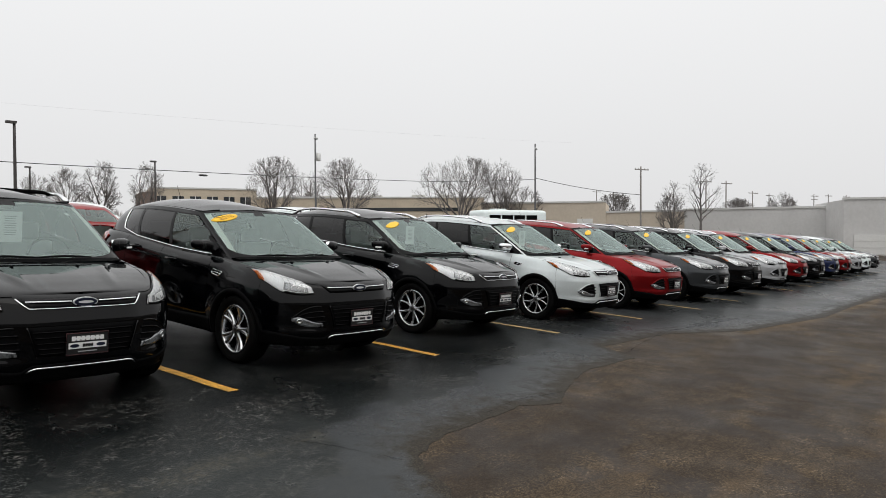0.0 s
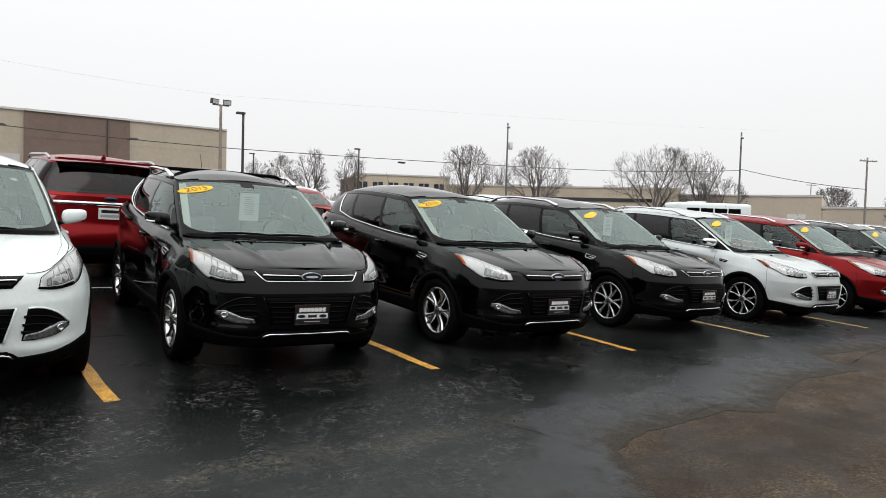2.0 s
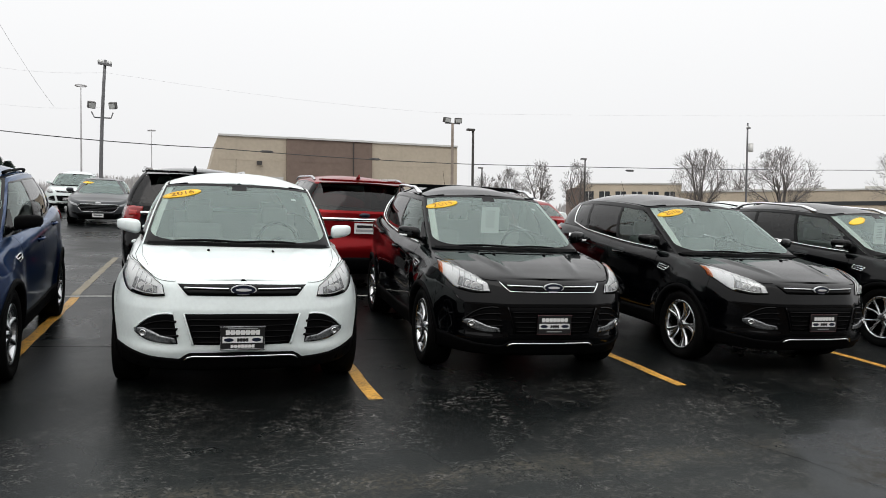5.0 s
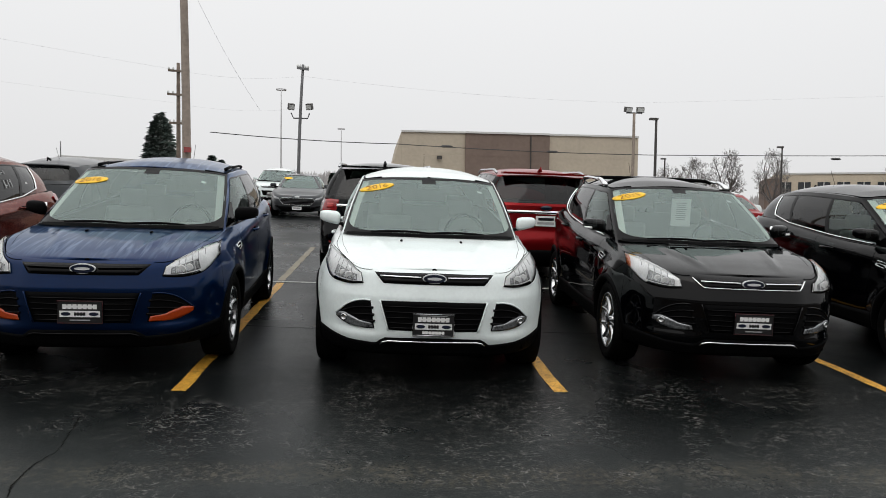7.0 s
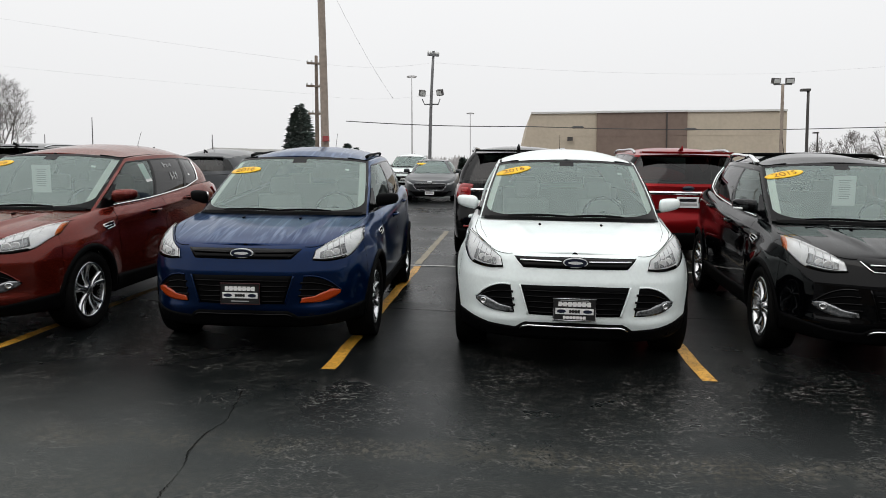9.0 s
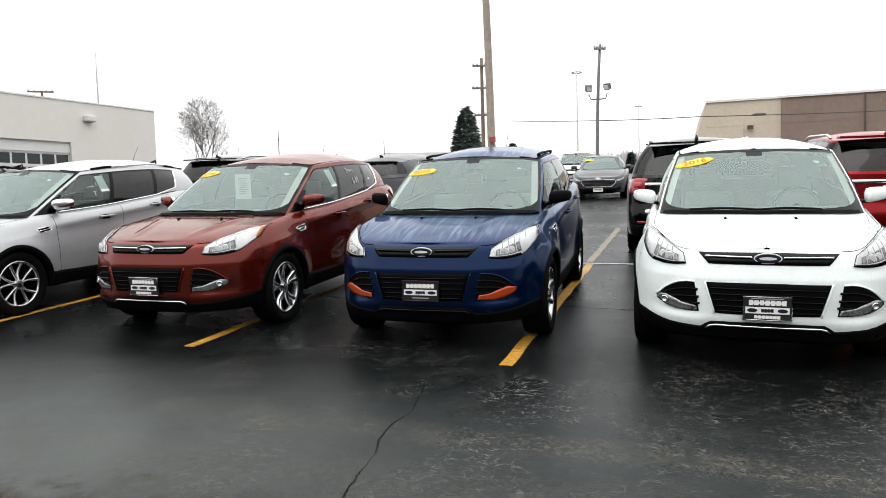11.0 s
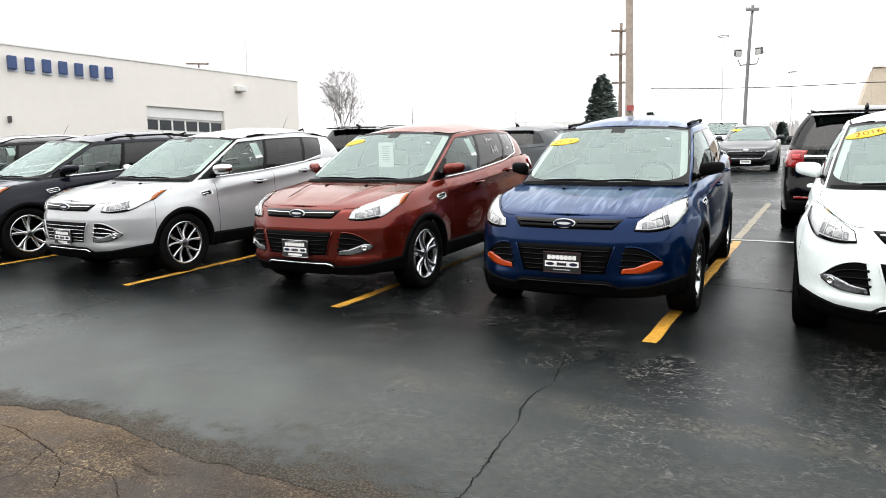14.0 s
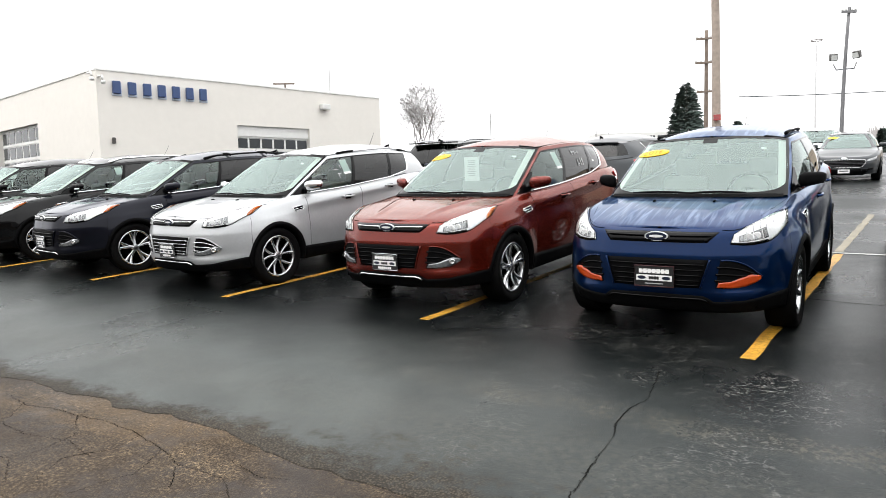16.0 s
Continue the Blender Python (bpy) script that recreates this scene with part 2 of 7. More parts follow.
def lathe(profile, n=40, axis="x"):
    """Turn (radius, along) pairs round an axis."""
    verts, faces = [], []
    m = len(profile)
    for i in range(n):
        a = 2 * math.pi * i / n
        for r, h in profile:
            verts.append((h, r * math.cos(a), r * math.sin(a)) if axis == "x" else (r * math.cos(a), r * math.sin(a), h))
    for i in range(n):
        for j in range(m - 1):
            k = (i + 1) % n
            faces.append((i * m + j, i * m + j + 1, k * m + j + 1, k * m + j))
    return verts, faces


def box_bm(size, at=(0, 0, 0), bevel=0.0, taper=None):
    bm = bmesh.new()
    bmesh.ops.create_cube(bm, size=1.0)
    for v in bm.verts:
        v.co = Vector((v.co.x * size[0], v.co.y * size[1], v.co.z * size[2]))
        if taper and v.co.z > 0:
            v.co.x *= taper[0]
            v.co.y *= taper[1]
        v.co += Vector(at)
    if bevel:
        bmesh.ops.bevel(bm, geom=bm.edges[:], offset=bevel, segments=2, affect="EDGES", profile=0.6)
    return bm


def bm_mesh(name, bm, mat, smooth=False):
    me = bpy.data.meshes.new(name)
    bm.to_mesh(me)
    bm.free()
    for k in (mat if isinstance(mat, (list, tuple)) else [mat]):
        me.materials.append(k)
    if smooth:
        me.polygons.foreach_set("use_smooth", [True] * len(me.polygons))
    return me


def merge(name, pieces, mat, smooth=True):
    """Join several (verts, faces) into one mesh; a third entry picks the material."""
    verts, faces, idx = [], [], []
    for pc in pieces:
        base = len(verts)
        verts += list(pc[0])
        faces += [tuple(i + base for i in f) for f in pc[1]]
        idx += [pc[2] if len(pc) > 2 else 0] * len(pc[1])
    me = mesh(name, verts, faces, mat, smooth)
    me.polygons.foreach_set("material_index", idx)
    return me


def part(name, me, parent, label="", m=None):
    if isinstance(me, bmesh.types.BMesh):
        raise TypeError("mesh wanted")
    ob = new(name, me)
    ob.parent = parent
    if m is not None:
        ob.matrix_basis = m
    if label:
        ob["label"] = label
    return ob


def thing(name, label, category, m=None, group="", kind=""):
    ob = new(name)
    ob.empty_display_size = 0.1
    if m is not None:
        ob.matrix_basis = m
    return tagged(ob, label, category, group, kind)


def box(size, at=(0, 0, 0)):
    """Plain block as verts and faces."""
    x, y, z = [k / 2 for k in size]
    v = [(at[0] + a * x, at[1] + b * y, at[2] + c * z) for a in (-1, 1) for b in (-1, 1) for c in (-1, 1)]
    return v, [(0, 1, 3, 2), (4, 6, 7, 5), (0, 4, 5, 1), (2, 3, 7, 6), (0, 2, 6, 4), (1, 5, 7, 3)]


def sstep(a, b, x):
    t = np.clip((x - a) / (b - a), 0, 1)
    return t * t * (3 - 2 * t)


# ---- car shells ----
class Shell:
    """Body of a car: the lower shell goes round the plan from the nose to the tail, the cabin from the cowl to the tailgate.
    x to the side, y from the nose (0) back, z up from the road."""

    def __init__(self, spec):
        self.sp = spec
        self.plan = spline(spec["plan"], 700)
        self.half = spec["half"]

    def top(self, Y):
        return np.interp(Y, *zip(*self.sp["belt"]))

    def bend(self, X, Y, z):
        sp = self.sp
        zt = self.top(Y)
        crease = sp["crease"][0] + sp["crease"][1] * (Y - 1.2)
        zz = np.broadcast_to(z, np.shape(Y))
        lat = np.interp(zz, *zip(*sp["side"]))
        lat = np.where(zz > crease, lat - (zz - crease) * 0.22, lat)
        deep = np.maximum(crease + sp.get("line", 0.0) - zz, 0) / 0.075
        lat = lat - 0.024 * deep * np.exp(1 - deep) * sstep(1.25, 1.6, Y) * (1 - sstep(3.3, 3.9, Y))
        lat = lat - sp["roll"] * np.exp(-np.maximum(zt - zz, 0) / 0.034)
        for yc in sp["axles"]:
            d = np.hypot(Y - yc, zz - 0.345)
            lat = lat + 0.022 * np.exp(-((d - 0.40) / 0.10) ** 2)
        lat = lat - sp.get("draw_in", 0.0) * sstep(0.66, 0.96, zz) * (1 - sstep(1.1, 1.75, Y))
        x = X * (1 + lat / self.half)
        wf = 1 - sstep(0.25, 0.95, Y)
        wr = sstep(sp["length"] - 0.9, sp["length"] - 0.2, Y)
        front = np.interp(zz, *zip(*sp["front"])) + 0.05 * np.exp(-np.maximum(zt - zz, 0) / 0.02)
        rear = np.interp(zz, *zip(*sp["rear"]))
        step = sp.get("face", 0.0) * sstep(0.36, 0.50, X) * sstep(0.36, 0.46, zz) * (1 - sstep(0.80, 0.90, zz))
        return x, Y + (front + step) * wf - rear * wr

    def bottom(self, X, Y):
        sp = self.sp
        z = np.interp(Y, *zip(*sp["sill"]))
        for yc in sp["axles"]:
            d = np.clip(1 - ((Y - yc) / sp["arch"]) ** 2, 0, 1)
            z = np.where(np.abs(Y - yc) < sp["arch"], np.maximum(z, 0.335 + sp["arch"] * np.sqrt(d)), z)
        return z

    def panel(self, y0, y1, step=0.05, nv=22, off=0.0, zmin=None):
        """Grid of the lower shell between two y of the plan."""
        ys = list(np.arange(y0, y1, step)) + [y1]
        if y0 <= 0:
            k = self.plan[:, 1] < 0.32
            ys = [y for y in ys if y > 0.32] + list(self.plan[k, 1][::9])
        if y1 >= self.sp["length"]:
            k = self.plan[:, 1] > self.sp["length"] - 0.3
            ys = [y for y in ys if y < self.sp["length"] - 0.3] + list(self.plan[k, 1][::9]) + [self.sp["length"]]
        for yc in self.sp["axles"]:
            for s in (-1, 1):
                for e in (0.0, 0.006, 0.02):
                    ys.append(yc + s * (self.sp["arch"] - e))
                ys.append(yc + s * (self.sp["arch"] + 0.004))
        ys = np.array(sorted(y for y in set(np.round(ys, 4)) if y0 <= y <= y1))
        X = np.interp(ys, self.plan[:, 1], self.plan[:, 0])
        zb, zt = self.bottom(X, ys), self.top(ys)
        if zmin is not None:
            zb = np.maximum(zb, zmin)
        P = np.zeros((len(ys), nv, 3))
        for j, v in enumerate(np.linspace(0, 1, nv) ** 0.9):
            z = zb + (zt - zb) * v
            x, y = self.bend(X, ys, z)
            P[:, j] = np.stack([x, y, z], 1)
        if off:
            P[:, :, 0] -= off
            P[:, :, 1] += off * (1 - 2 * sstep(1, 3.5, P[:, :, 1]))
        return P

    def _table(self, z):
        x, y = self.bend(self.plan[:, 0], self.plan[:, 1], z)
        return x, y

    def front_pt(self, x, z, off=0.0):
        X, Y = self._table(z)
        k = int(np.argmax(X[:330]))
        X, Y = X[:k + 1], Y[:k + 1]
        ax = abs(x)
        y = np.interp(ax, X, Y)
        e = 0.012
        ty = (np.interp(min(ax + e, X[-1]), X, Y) - np.interp(max(ax - e, 0), X, Y)) / (2 * e)
        X2, Y2 = self._table(z + e)
        tz = (np.interp(ax, X2[:k + 1], Y2[:k + 1]) - y) / e
        n = np.array([ty, -1.0, tz])
        n /= np.linalg.norm(n)
        if n[1] > -0.2:
            n[1] = -0.2
        p = np.array([ax, y, z]) + n * off
        p[0] = math.copysign(p[0], x) if x else p[0]
        return p

    def rear_pt(self, x, z, off=0.0):
        X, Y = self._table(z)
        k = 400
        ax = abs(x)
        y = np.interp(ax, X[k:][::-1], Y[k:][::-1])
        p = np.array([ax, y + off, z])
        p[0] = math.copysign(p[0], x) if x else p[0]
        return p

    def side_pt(self, y, z, off=0.0):
        X = np.interp(y, self.plan[:, 1], self.plan[:, 0])
        xx, yy = self.bend(np.array([X]), np.array([y]), z)
        return np.array([xx[0] + off, yy[0], z])

    def patch(self, fn, top, low, nu=16, nv=6, off=0.004, smooth_curves=True):
        """Panel between two curves laid on the body, with turned-in edges."""
        cv = spline if smooth_curves else polyline
        a, b = cv(top, nu), cv(low, nu)
        P, nu2, nv2 = [], nu + 2, nv + 2
        for i in range(-1, nu + 1):
            for j in range(-1, nv + 1):
                ii, jj = min(max(i, 0), nu - 1), min(max(j, 0), nv - 1)
                q = b[ii] + (a[ii] - b[ii]) * jj / (nv - 1)
                edge = i != ii or j != jj
                P.append(fn(q[0], q[1], -0.012 if edge else off))
        return P, grid_faces(nu2, nv2)


def mirrored(piece):
    v, f = piece[0], piece[1]
    return [(-p[0], p[1], p[2]) for p in v], [tuple(reversed(k)) for k in f], *piece[2:]


def gridded(P, flip=False):
    nu, nv = P.shape[:2]
    return [tuple(p) for p in P.reshape(-1, 3)], grid_faces(nu, nv, 0, flip)


class Cabin:
    """Pillars, panes and roof above the belt."""

    def __init__(self, spec):
        self.sp = spec
        self.B = spline(spec["cab_base"], 400)
        self.T = spline(spec["cab_top"], 400)
        # both curves run by the same cuts, so that a pillar stays a pillar
        self.sb = np.linspace(0, 1, 400)
        knots = [(0.0, 0.0)]
        for yb, yt in spec.get("lean", ()):
            knots.append((self.at_y(yb), float(np.interp(yt, self.T[:, 1], self.sb))))
        self.knots = knots + [(1.0, 1.0)]

    def at_y(self, y):
        """Where along the base the cabin has this y."""
        return float(np.interp(y, self.B[:, 1], self.sb))

    def pt(self, s, w, inset=0.0):
        b = np.array([np.interp(s, self.sb, self.B[:, k]) for k in range(3)])
        st = np.interp(s, *zip(*self.knots))
        t = np.array([np.interp(st, self.sb, self.T[:, k]) for k in range(3)])
        p = b + (t - b) * w
        bow = 0.035 * math.sin(math.pi * min(max(w, 0), 1))
        side = sstep(0.12, 0.3, s) * (1 - sstep(0.8, 0.9, s))
        p[0] += (bow * side - inset * side) if p[0] > 0.02 else 0
        p[1] += (-0.4 * bow + inset) * (1 - sstep(0.1, 0.2, s))
        p[1] += (0.6 * bow - inset) * sstep(0.85, 0.95, s)
        p[2] += 0.25 * bow
        return p

    def cell(self, s0, s1, w0, w1, nu=8, nv=8, inset=0.0, slope=0.0, flip=False):
        P = np.zeros((nu, nv, 3))
        for i, s in enumerate(np.linspace(s0, s1, nu)):
            for j, q in enumerate(np.linspace(0, 1, nv)):
                lo = w0 + slope * (i / (nu - 1))
                P[i, j] = self.pt(s, lo + (w1 - lo) * q, inset)
        return gridded(P, flip)


def cap(edge, crest, ny=None, nx=14, ridge=None):
    """Skin that spans from an edge curve (half) to the middle; crest(y, q) lifts it."""
    n = len(edge)
    P = np.zeros((n, 2 * nx - 1, 3))
    for i, (x, y, z) in enumerate(edge):
        for j in range(2 * nx - 1):
            q = (j - nx + 1) / (nx - 1)
            P[i, j] = (x * q, y, z + crest(y, abs(q)) + (ridge(x * q, y) if ridge else 0))
    return gridded(P)


COMPACT = dict(
    length=4.52, half=0.92, arch=0.385, axles=(0.90, 3.59), roll=0.055, crease=(0.85, 0.08), face=0.03, draw_in=0.034,
    plan=[(0, 0), (0.25, 0.008), (0.45, 0.04), (0.62, 0.11), (0.75, 0.225), (0.85, 0.42), (0.897, 0.70), (0.912, 1.0), (0.918, 1.8),
          (0.918, 2.8), (0.906, 3.5), (0.862, 3.95), (0.765, 4.27), (0.58, 4.44), (0.32, 4.51), (0, 4.52)],
    belt=[(0, 0.876), (0.10, 0.885), (0.2, 0.904), (0.35, 0.943), (0.5, 0.968), (0.7, 0.986), (0.9, 0.998), (1.15, 1.028), (1.35, 1.045), (2.0, 1.075), (3.0, 1.155), (3.6, 1.205), (4.2, 1.215), (4.52, 1.17)],
    side=[(0.2, -0.06), (0.33, -0.03), (0.45, -0.012), (0.6, 0.0), (0.75, 0.004), (0.9, 0.006), (1.2, 0.0)],
    front=[(0.2, 0.10), (0.32, 0.035), (0.40, 0.006), (0.55, 0.0), (0.68, 0.006), (0.76, 0.03), (0.82, 0.045), (0.90, 0.085), (1.0, 0.16), (1.1, 0.24)],
    rear=[(0.2, 0.1), (0.35, 0.02), (0.6, 0.0), (0.8, 0.05), (1.2, 0.12)],
    sill=[(0, 0.30), (0.3, 0.33), (0.5, 0.37), (0.6, 0.30), (1.2, 0.285), (3.3, 0.285), (4.0, 0.33), (4.52, 0.33)],
    cab_base=[(0, 1.05, 1.048), (0.38, 1.075, 1.050), (0.62, 1.120, 1.050), (0.755, 1.205, 1.048), (0.80, 1.37, 1.050), (0.825, 1.66, 1.062), (0.842, 2.2, 1.090), (0.84, 2.9, 1.148),
              (0.805, 3.5, 1.198), (0.735, 3.95, 1.215), (0.60, 4.2, 1.20), (0.36, 4.31, 1.18), (0, 4.33, 1.17)],
    cab_top=[(0, 1.905, 1.552), (0.30, 1.915, 1.550), (0.53, 1.955, 1.533), (0.648, 2.04, 1.514), (0.672, 2.25, 1.528), (0.678, 2.7, 1.548), (0.668, 3.2, 1.550),
             (0.61, 3.65, 1.525), (0.535, 3.93, 1.50), (0.44, 4.07, 1.49), (0.26, 4.13, 1.495), (0, 4.14, 1.50)],
    roof=[(1.85, 0.0), (2.0, 0.028), (2.3, 0.082), (2.8, 0.114), (3.4, 0.112), (3.85, 0.085), (4.14, 0.01)],
    line=0.045, cuts=dict(screen=1.20, a=1.265, b0=2.27, b1=2.34, c0=3.06, c1=3.12, d=3.50, tail=4.16),
    lean=[(1.12, 1.945), (1.20, 2.03), (1.265, 2.12), (2.305, 2.47), (3.09, 3.22), (3.50, 3.67), (3.95, 3.94), (4.2, 4.08)],
    roofline=1.665,
)

_made = {}


def stock(key, build):
    """Meshes that cars share are built once."""
    if key not in _made:
        _made[key] = build()
    return _made[key]


def painted(me, mat):
    key = (me.name, mat.name)
    if key not in _made:
        c = me.copy()
        for i, k in enumerate(c.materials):
            if k.name == "paint_black":
                c.materials[i] = mat
        _made[key] = c
    return _made[key]


ANY = PAINTS["black"]


def wheel_meshes(style):
    tyre = [(0.245, -0.085), (0.27, -0.108), (0.315, -0.118), (0.338, -0.108), (0.346, -0.085), (0.347, 0), (0.346, 0.085), (0.338, 0.108), (0.315, 0.118), (0.27, 0.108), (0.245, 0.085)]
    R = 0.238 if style != "steel" else 0.225
    v1 = lathe(tyre, 44)
    rimp = [(R + 0.012, 0.098), (R + 0.006, 0.104), (R - 0.006, 0.100), (R - 0.014, 0.085), (R - 0.018, 0.0), (R - 0.02, -0.09)]
    pieces = [(*lathe(rimp, 44), 0)]
    pieces.append((*lathe([(0.055, 0.040), (0.052, 0.088), (0.03, 0.094), (0.001, 0.095)], 20), 0))
    pieces.append((*lathe([(0.028, 0.0945), (0.026, 0.101), (0.001, 0.102)], 16), 1))
    n, pair, wid = {"five": (5, 0.19, 0.046), "ten": (5, 0.31, 0.032), "five_wide": (5, 0.0, 0.075), "steel": (7, 0.0, 0.05)}[style]
    for k in range(n):
        for sgn in ((-1, 1) if pair else (0,)):
            a0 = 2 * math.pi * k / n
            a1 = a0 + sgn * pair
            w0, w1 = wid * 0.75, wid
            row = []
            for q in np.linspace(0, 1, 6):
                r = 0.04 + (R - 0.052) * q
                ang = a0 + (a1 - a0) * (0.35 + 0.65 * q) if pair else a0
                w = (w0 + (w1 - w0) * q) * 0.5
                h = 0.090 - 0.022 * math.sin(math.pi * q) + 0.004 * q
                d, e = (math.cos(ang), math.sin(ang)), (-math.sin(ang), math.cos(ang))
                for du, dh in ((-1, -0.03), (-0.8, 0), (0, 0.006), (0.8, 0), (1, -0.03)):
                    row.append((h + dh, d[0] * r + e[0] * w * du, d[1] * r + e[1] * w * du))
            pieces.append((row, grid_faces(6, 5), 0))
    for k in range(5):
        a = 2 * math.pi * (k + 0.5) / 5
        v, f = lathe([(0.009, 0.07), (0.009, 0.091), (0.001, 0.092)], 8)
        pieces.append(([(p[0], p[1] + 0.045 * math.cos(a), p[2] + 0.045 * math.sin(a)) for p in v], f, 1))
    rim = merge("rim", pieces, [ALLOY, ALLOY_DARK])
    hub = merge("wheel", [lathe([(0.001, 0.03), (0.15, 0.03), (0.15, 0.0), (0.001, 0.0)], 28), lathe([(0.215, -0.02), (0.2, -0.06), (0.001, -0.06)], 24)], DARK)
    return mesh("tyre", *v1, RUBBER), rim, hub


def fit_wheels(car, style, axles, x=0.80):
    tyre, rim, hub = stock(("wheel", style), lambda: wheel_meshes(style))
    for y in axles:
        for sx in (-1, 1):
            m = pose(sx * x, y, 0.345, 0, 0, 0 if sx > 0 else 180) @ pose(0, 0, 0, 11 * (y + sx), 0, 0)
            w = part("wheel", hub, car, "", m)
            part("tyre", tyre, w, "black rubber tyre")
            part("rim", rim, w, "polished alloy rim")


def seat_mesh():
    bm = box_bm((0.48, 0.5, 0.16), (0, 0, 0.52), 0.05)
    for piece in (((0.46, 0.13, 0.6), (0, 0.27, 0.85), 0.05), ((0.26, 0.09, 0.17), (0, 0.36, 1.24), 0.035)):
        b2 = box_bm(*piece)
        me = bpy.data.meshes.new("tmp")
        b2.to_mesh(me)
        b2.free()
        bm.from_mesh(me)
        bpy.data.meshes.remove(me)
    return bm_mesh("front_seat", bm, SEAT, True)


def compact_meshes():
    """All the shared meshes of the compact SUV, by part name: a list of (name, mesh, label)."""
    sp = COMPACT
    sh, cb = Shell(sp), Cabin(sp)
    out = []

    def add(name, pieces, mat, label="", parent=None, smooth=True):
        mat = {"FOG": REFLECTOR, "BAR": CHROME, "SKID": CHROME}.get(mat, mat) if isinstance(mat, str) else mat
        if not isinstance(pieces, list):
            pieces = [pieces]
        out.append((name, merge(name, pieces, mat, smooth), label, parent))

    # painted panels
    nose = gridded(sh.panel(0, 0.515, 0.03, 40))
    add("front_bumper", [nose, mirrored(nose)], ANY)
    for nm, a, b in (("front_fender", 0.519, 1.43), ("front_door", 1.436, 2.42), ("rear_door", 2.426, 3.30), ("rear_quarter", 3.306, 4.0)):
        g = gridded(sh.panel(a, b, 0.04, 28))
        add(nm, g, ANY)
        add(nm, mirrored(g), ANY)
    tail = gridded(sh.panel(4.005, sp["length"], 0.05, 22))
    add("tailgate", [tail, mirrored(tail)], ANY)
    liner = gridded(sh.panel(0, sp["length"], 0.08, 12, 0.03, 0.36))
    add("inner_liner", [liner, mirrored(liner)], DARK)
    # hood
    k = (sh.plan[:, 1] < 1.34)
    pl = sh.plan[k][::6]
    zt = sh.top(pl[:, 1])
    ex, ey = sh.bend(pl[:, 0], pl[:, 1], zt)
    edge = [(x - 0.004, y + 0.004, z - 0.001) for x, y, z in zip(ex, ey, zt)]
    edge[0] = (0.02, edge[0][1], edge[0][2])

    rim_y, rim_z = [p[1] for p in edge], [p[2] for p in edge]

    def hood_lift(y, q):
        rim = np.interp(y, rim_y, rim_z)
        line = np.interp(y, (0.07, 0.2, 0.35, 0.5, 0.7, 0.85, 1.12), (0.878, 0.907, 0.938, 0.962, 0.990, 1.011, 1.049))
        return (line - float(rim)) * (1 - q ** 3) - 0.02 * sstep(1.0, 1.35, y) * (1 - q ** 2)

    def hood_ridge(x, y):
        xr = 0.30 + 0.20 * sstep(0.15, 1.2, y)
        d = abs(x) - xr
        return 0.014 * math.exp(-(d / 0.030) ** 2) * sstep(0.15, 0.5, y) * (1 - sstep(0.75, 1.1, y)) + 0.010 * (1 - sstep(-0.02, 0.05, d)) * sstep(0.2, 0.6, y) * (1 - sstep(0.8, 1.1, y))

    add("hood", cap(edge, hood_lift, nx=22, ridge=hood_ridge), ANY)
    # shut line between hood and fender
    gap = []
    for xe, ye, ze in edge:
        if 0.45 < ye < 1.2:
            x = float(np.interp(ye, (0.26, 0.45, 0.75, 1.2), (0.555, 0.655, 0.725, 0.775)))
            q = min(1.0, x / xe)
            gap.append((x, ye, ze + hood_lift(ye, q) + hood_ridge(x, ye) + 0.0008))
    add("hood_gap", [tube(gap, 0.0014, 5, 0.5)], DARK)
    add("hood_gap", [mirrored(tube(gap, 0.0014, 5, 0.5))], DARK)
    # cowl and wipers
    cw = [cb.pt(s, 0.0) + np.array((0, -0.03, -0.008)) for s in np.linspace(0, cb.at_y(1.18), 12)]
    cw2 = [cb.pt(s, 0.035) + np.array((0, -0.004, -0.002)) for s in np.linspace(0, cb.at_y(1.18), 12)]
    P = np.array([[a, b] for a, b in zip(cw, cw2)])
    add("cowl", [gridded(P), mirrored(gridded(P))], TRIM)
    for x0, x1 in ((-0.52, 0.03), (-0.03, 0.46)):
        pts = []
        for q in np.linspace(0, 1, 8):
            x = x0 + (x1 - x0) * q
            p = cb.pt(abs(x) / 0.7 * cb.at_y(1.175), 0.034 + 0.016 * math.sin(math.pi * q))
            pts.append((x, p[1] - 0.020, p[2] + 0.008))
        add("wiper", tube(pts, [0.007 + 0.004 * math.sin(math.pi * k / 7) for k in range(8)], 6), TRIM)
    # pillars, panes
    c = {k: cb.at_y(y) for k, y in sp["cuts"].items()}
    blocks = [("windscreen", 0.0, c["screen"], 0.03, 0.975, SCREEN, 0), ("front_side_window", c["a"], c["b0"], 0.035, 0.885, SIDE_GLASS, 0.0),
              ("rear_side_window", c["b1"], c["c0"], 0.035, 0.885, PRIVACY, 0.02), ("quarter_window", c["c1"], c["d"], 0.055, 0.87, PRIVACY, 0.10),
              ("rear_window", c["tail"], 1.0, 0.18, 0.90, PRIVACY, 0)]
    for nm, s0, s1, w0, w1, mat, sl in blocks:
        g = cb.cell(s0, s1, w0, w1, 14, 10, 0.004, sl)
        if s0 == 0.0 or s1 == 1.0:
            add(nm, [g, mirrored(g)], mat)
        else:
            add(nm, g, mat)
            add(nm, mirrored(g), mat)
    frame_black = []
    # black band round the windscreen and the side panes
    P = np.zeros((30, 4, 3))
    for i, q in enumerate(np.linspace(0, 1, 30)):
        for j in range(4):
            P[i, j] = cb.pt(c["screen"] * q, (0.040 + 0.06 * q ** 4 + 0.12 * q ** 14) * j / 3, -0.001)
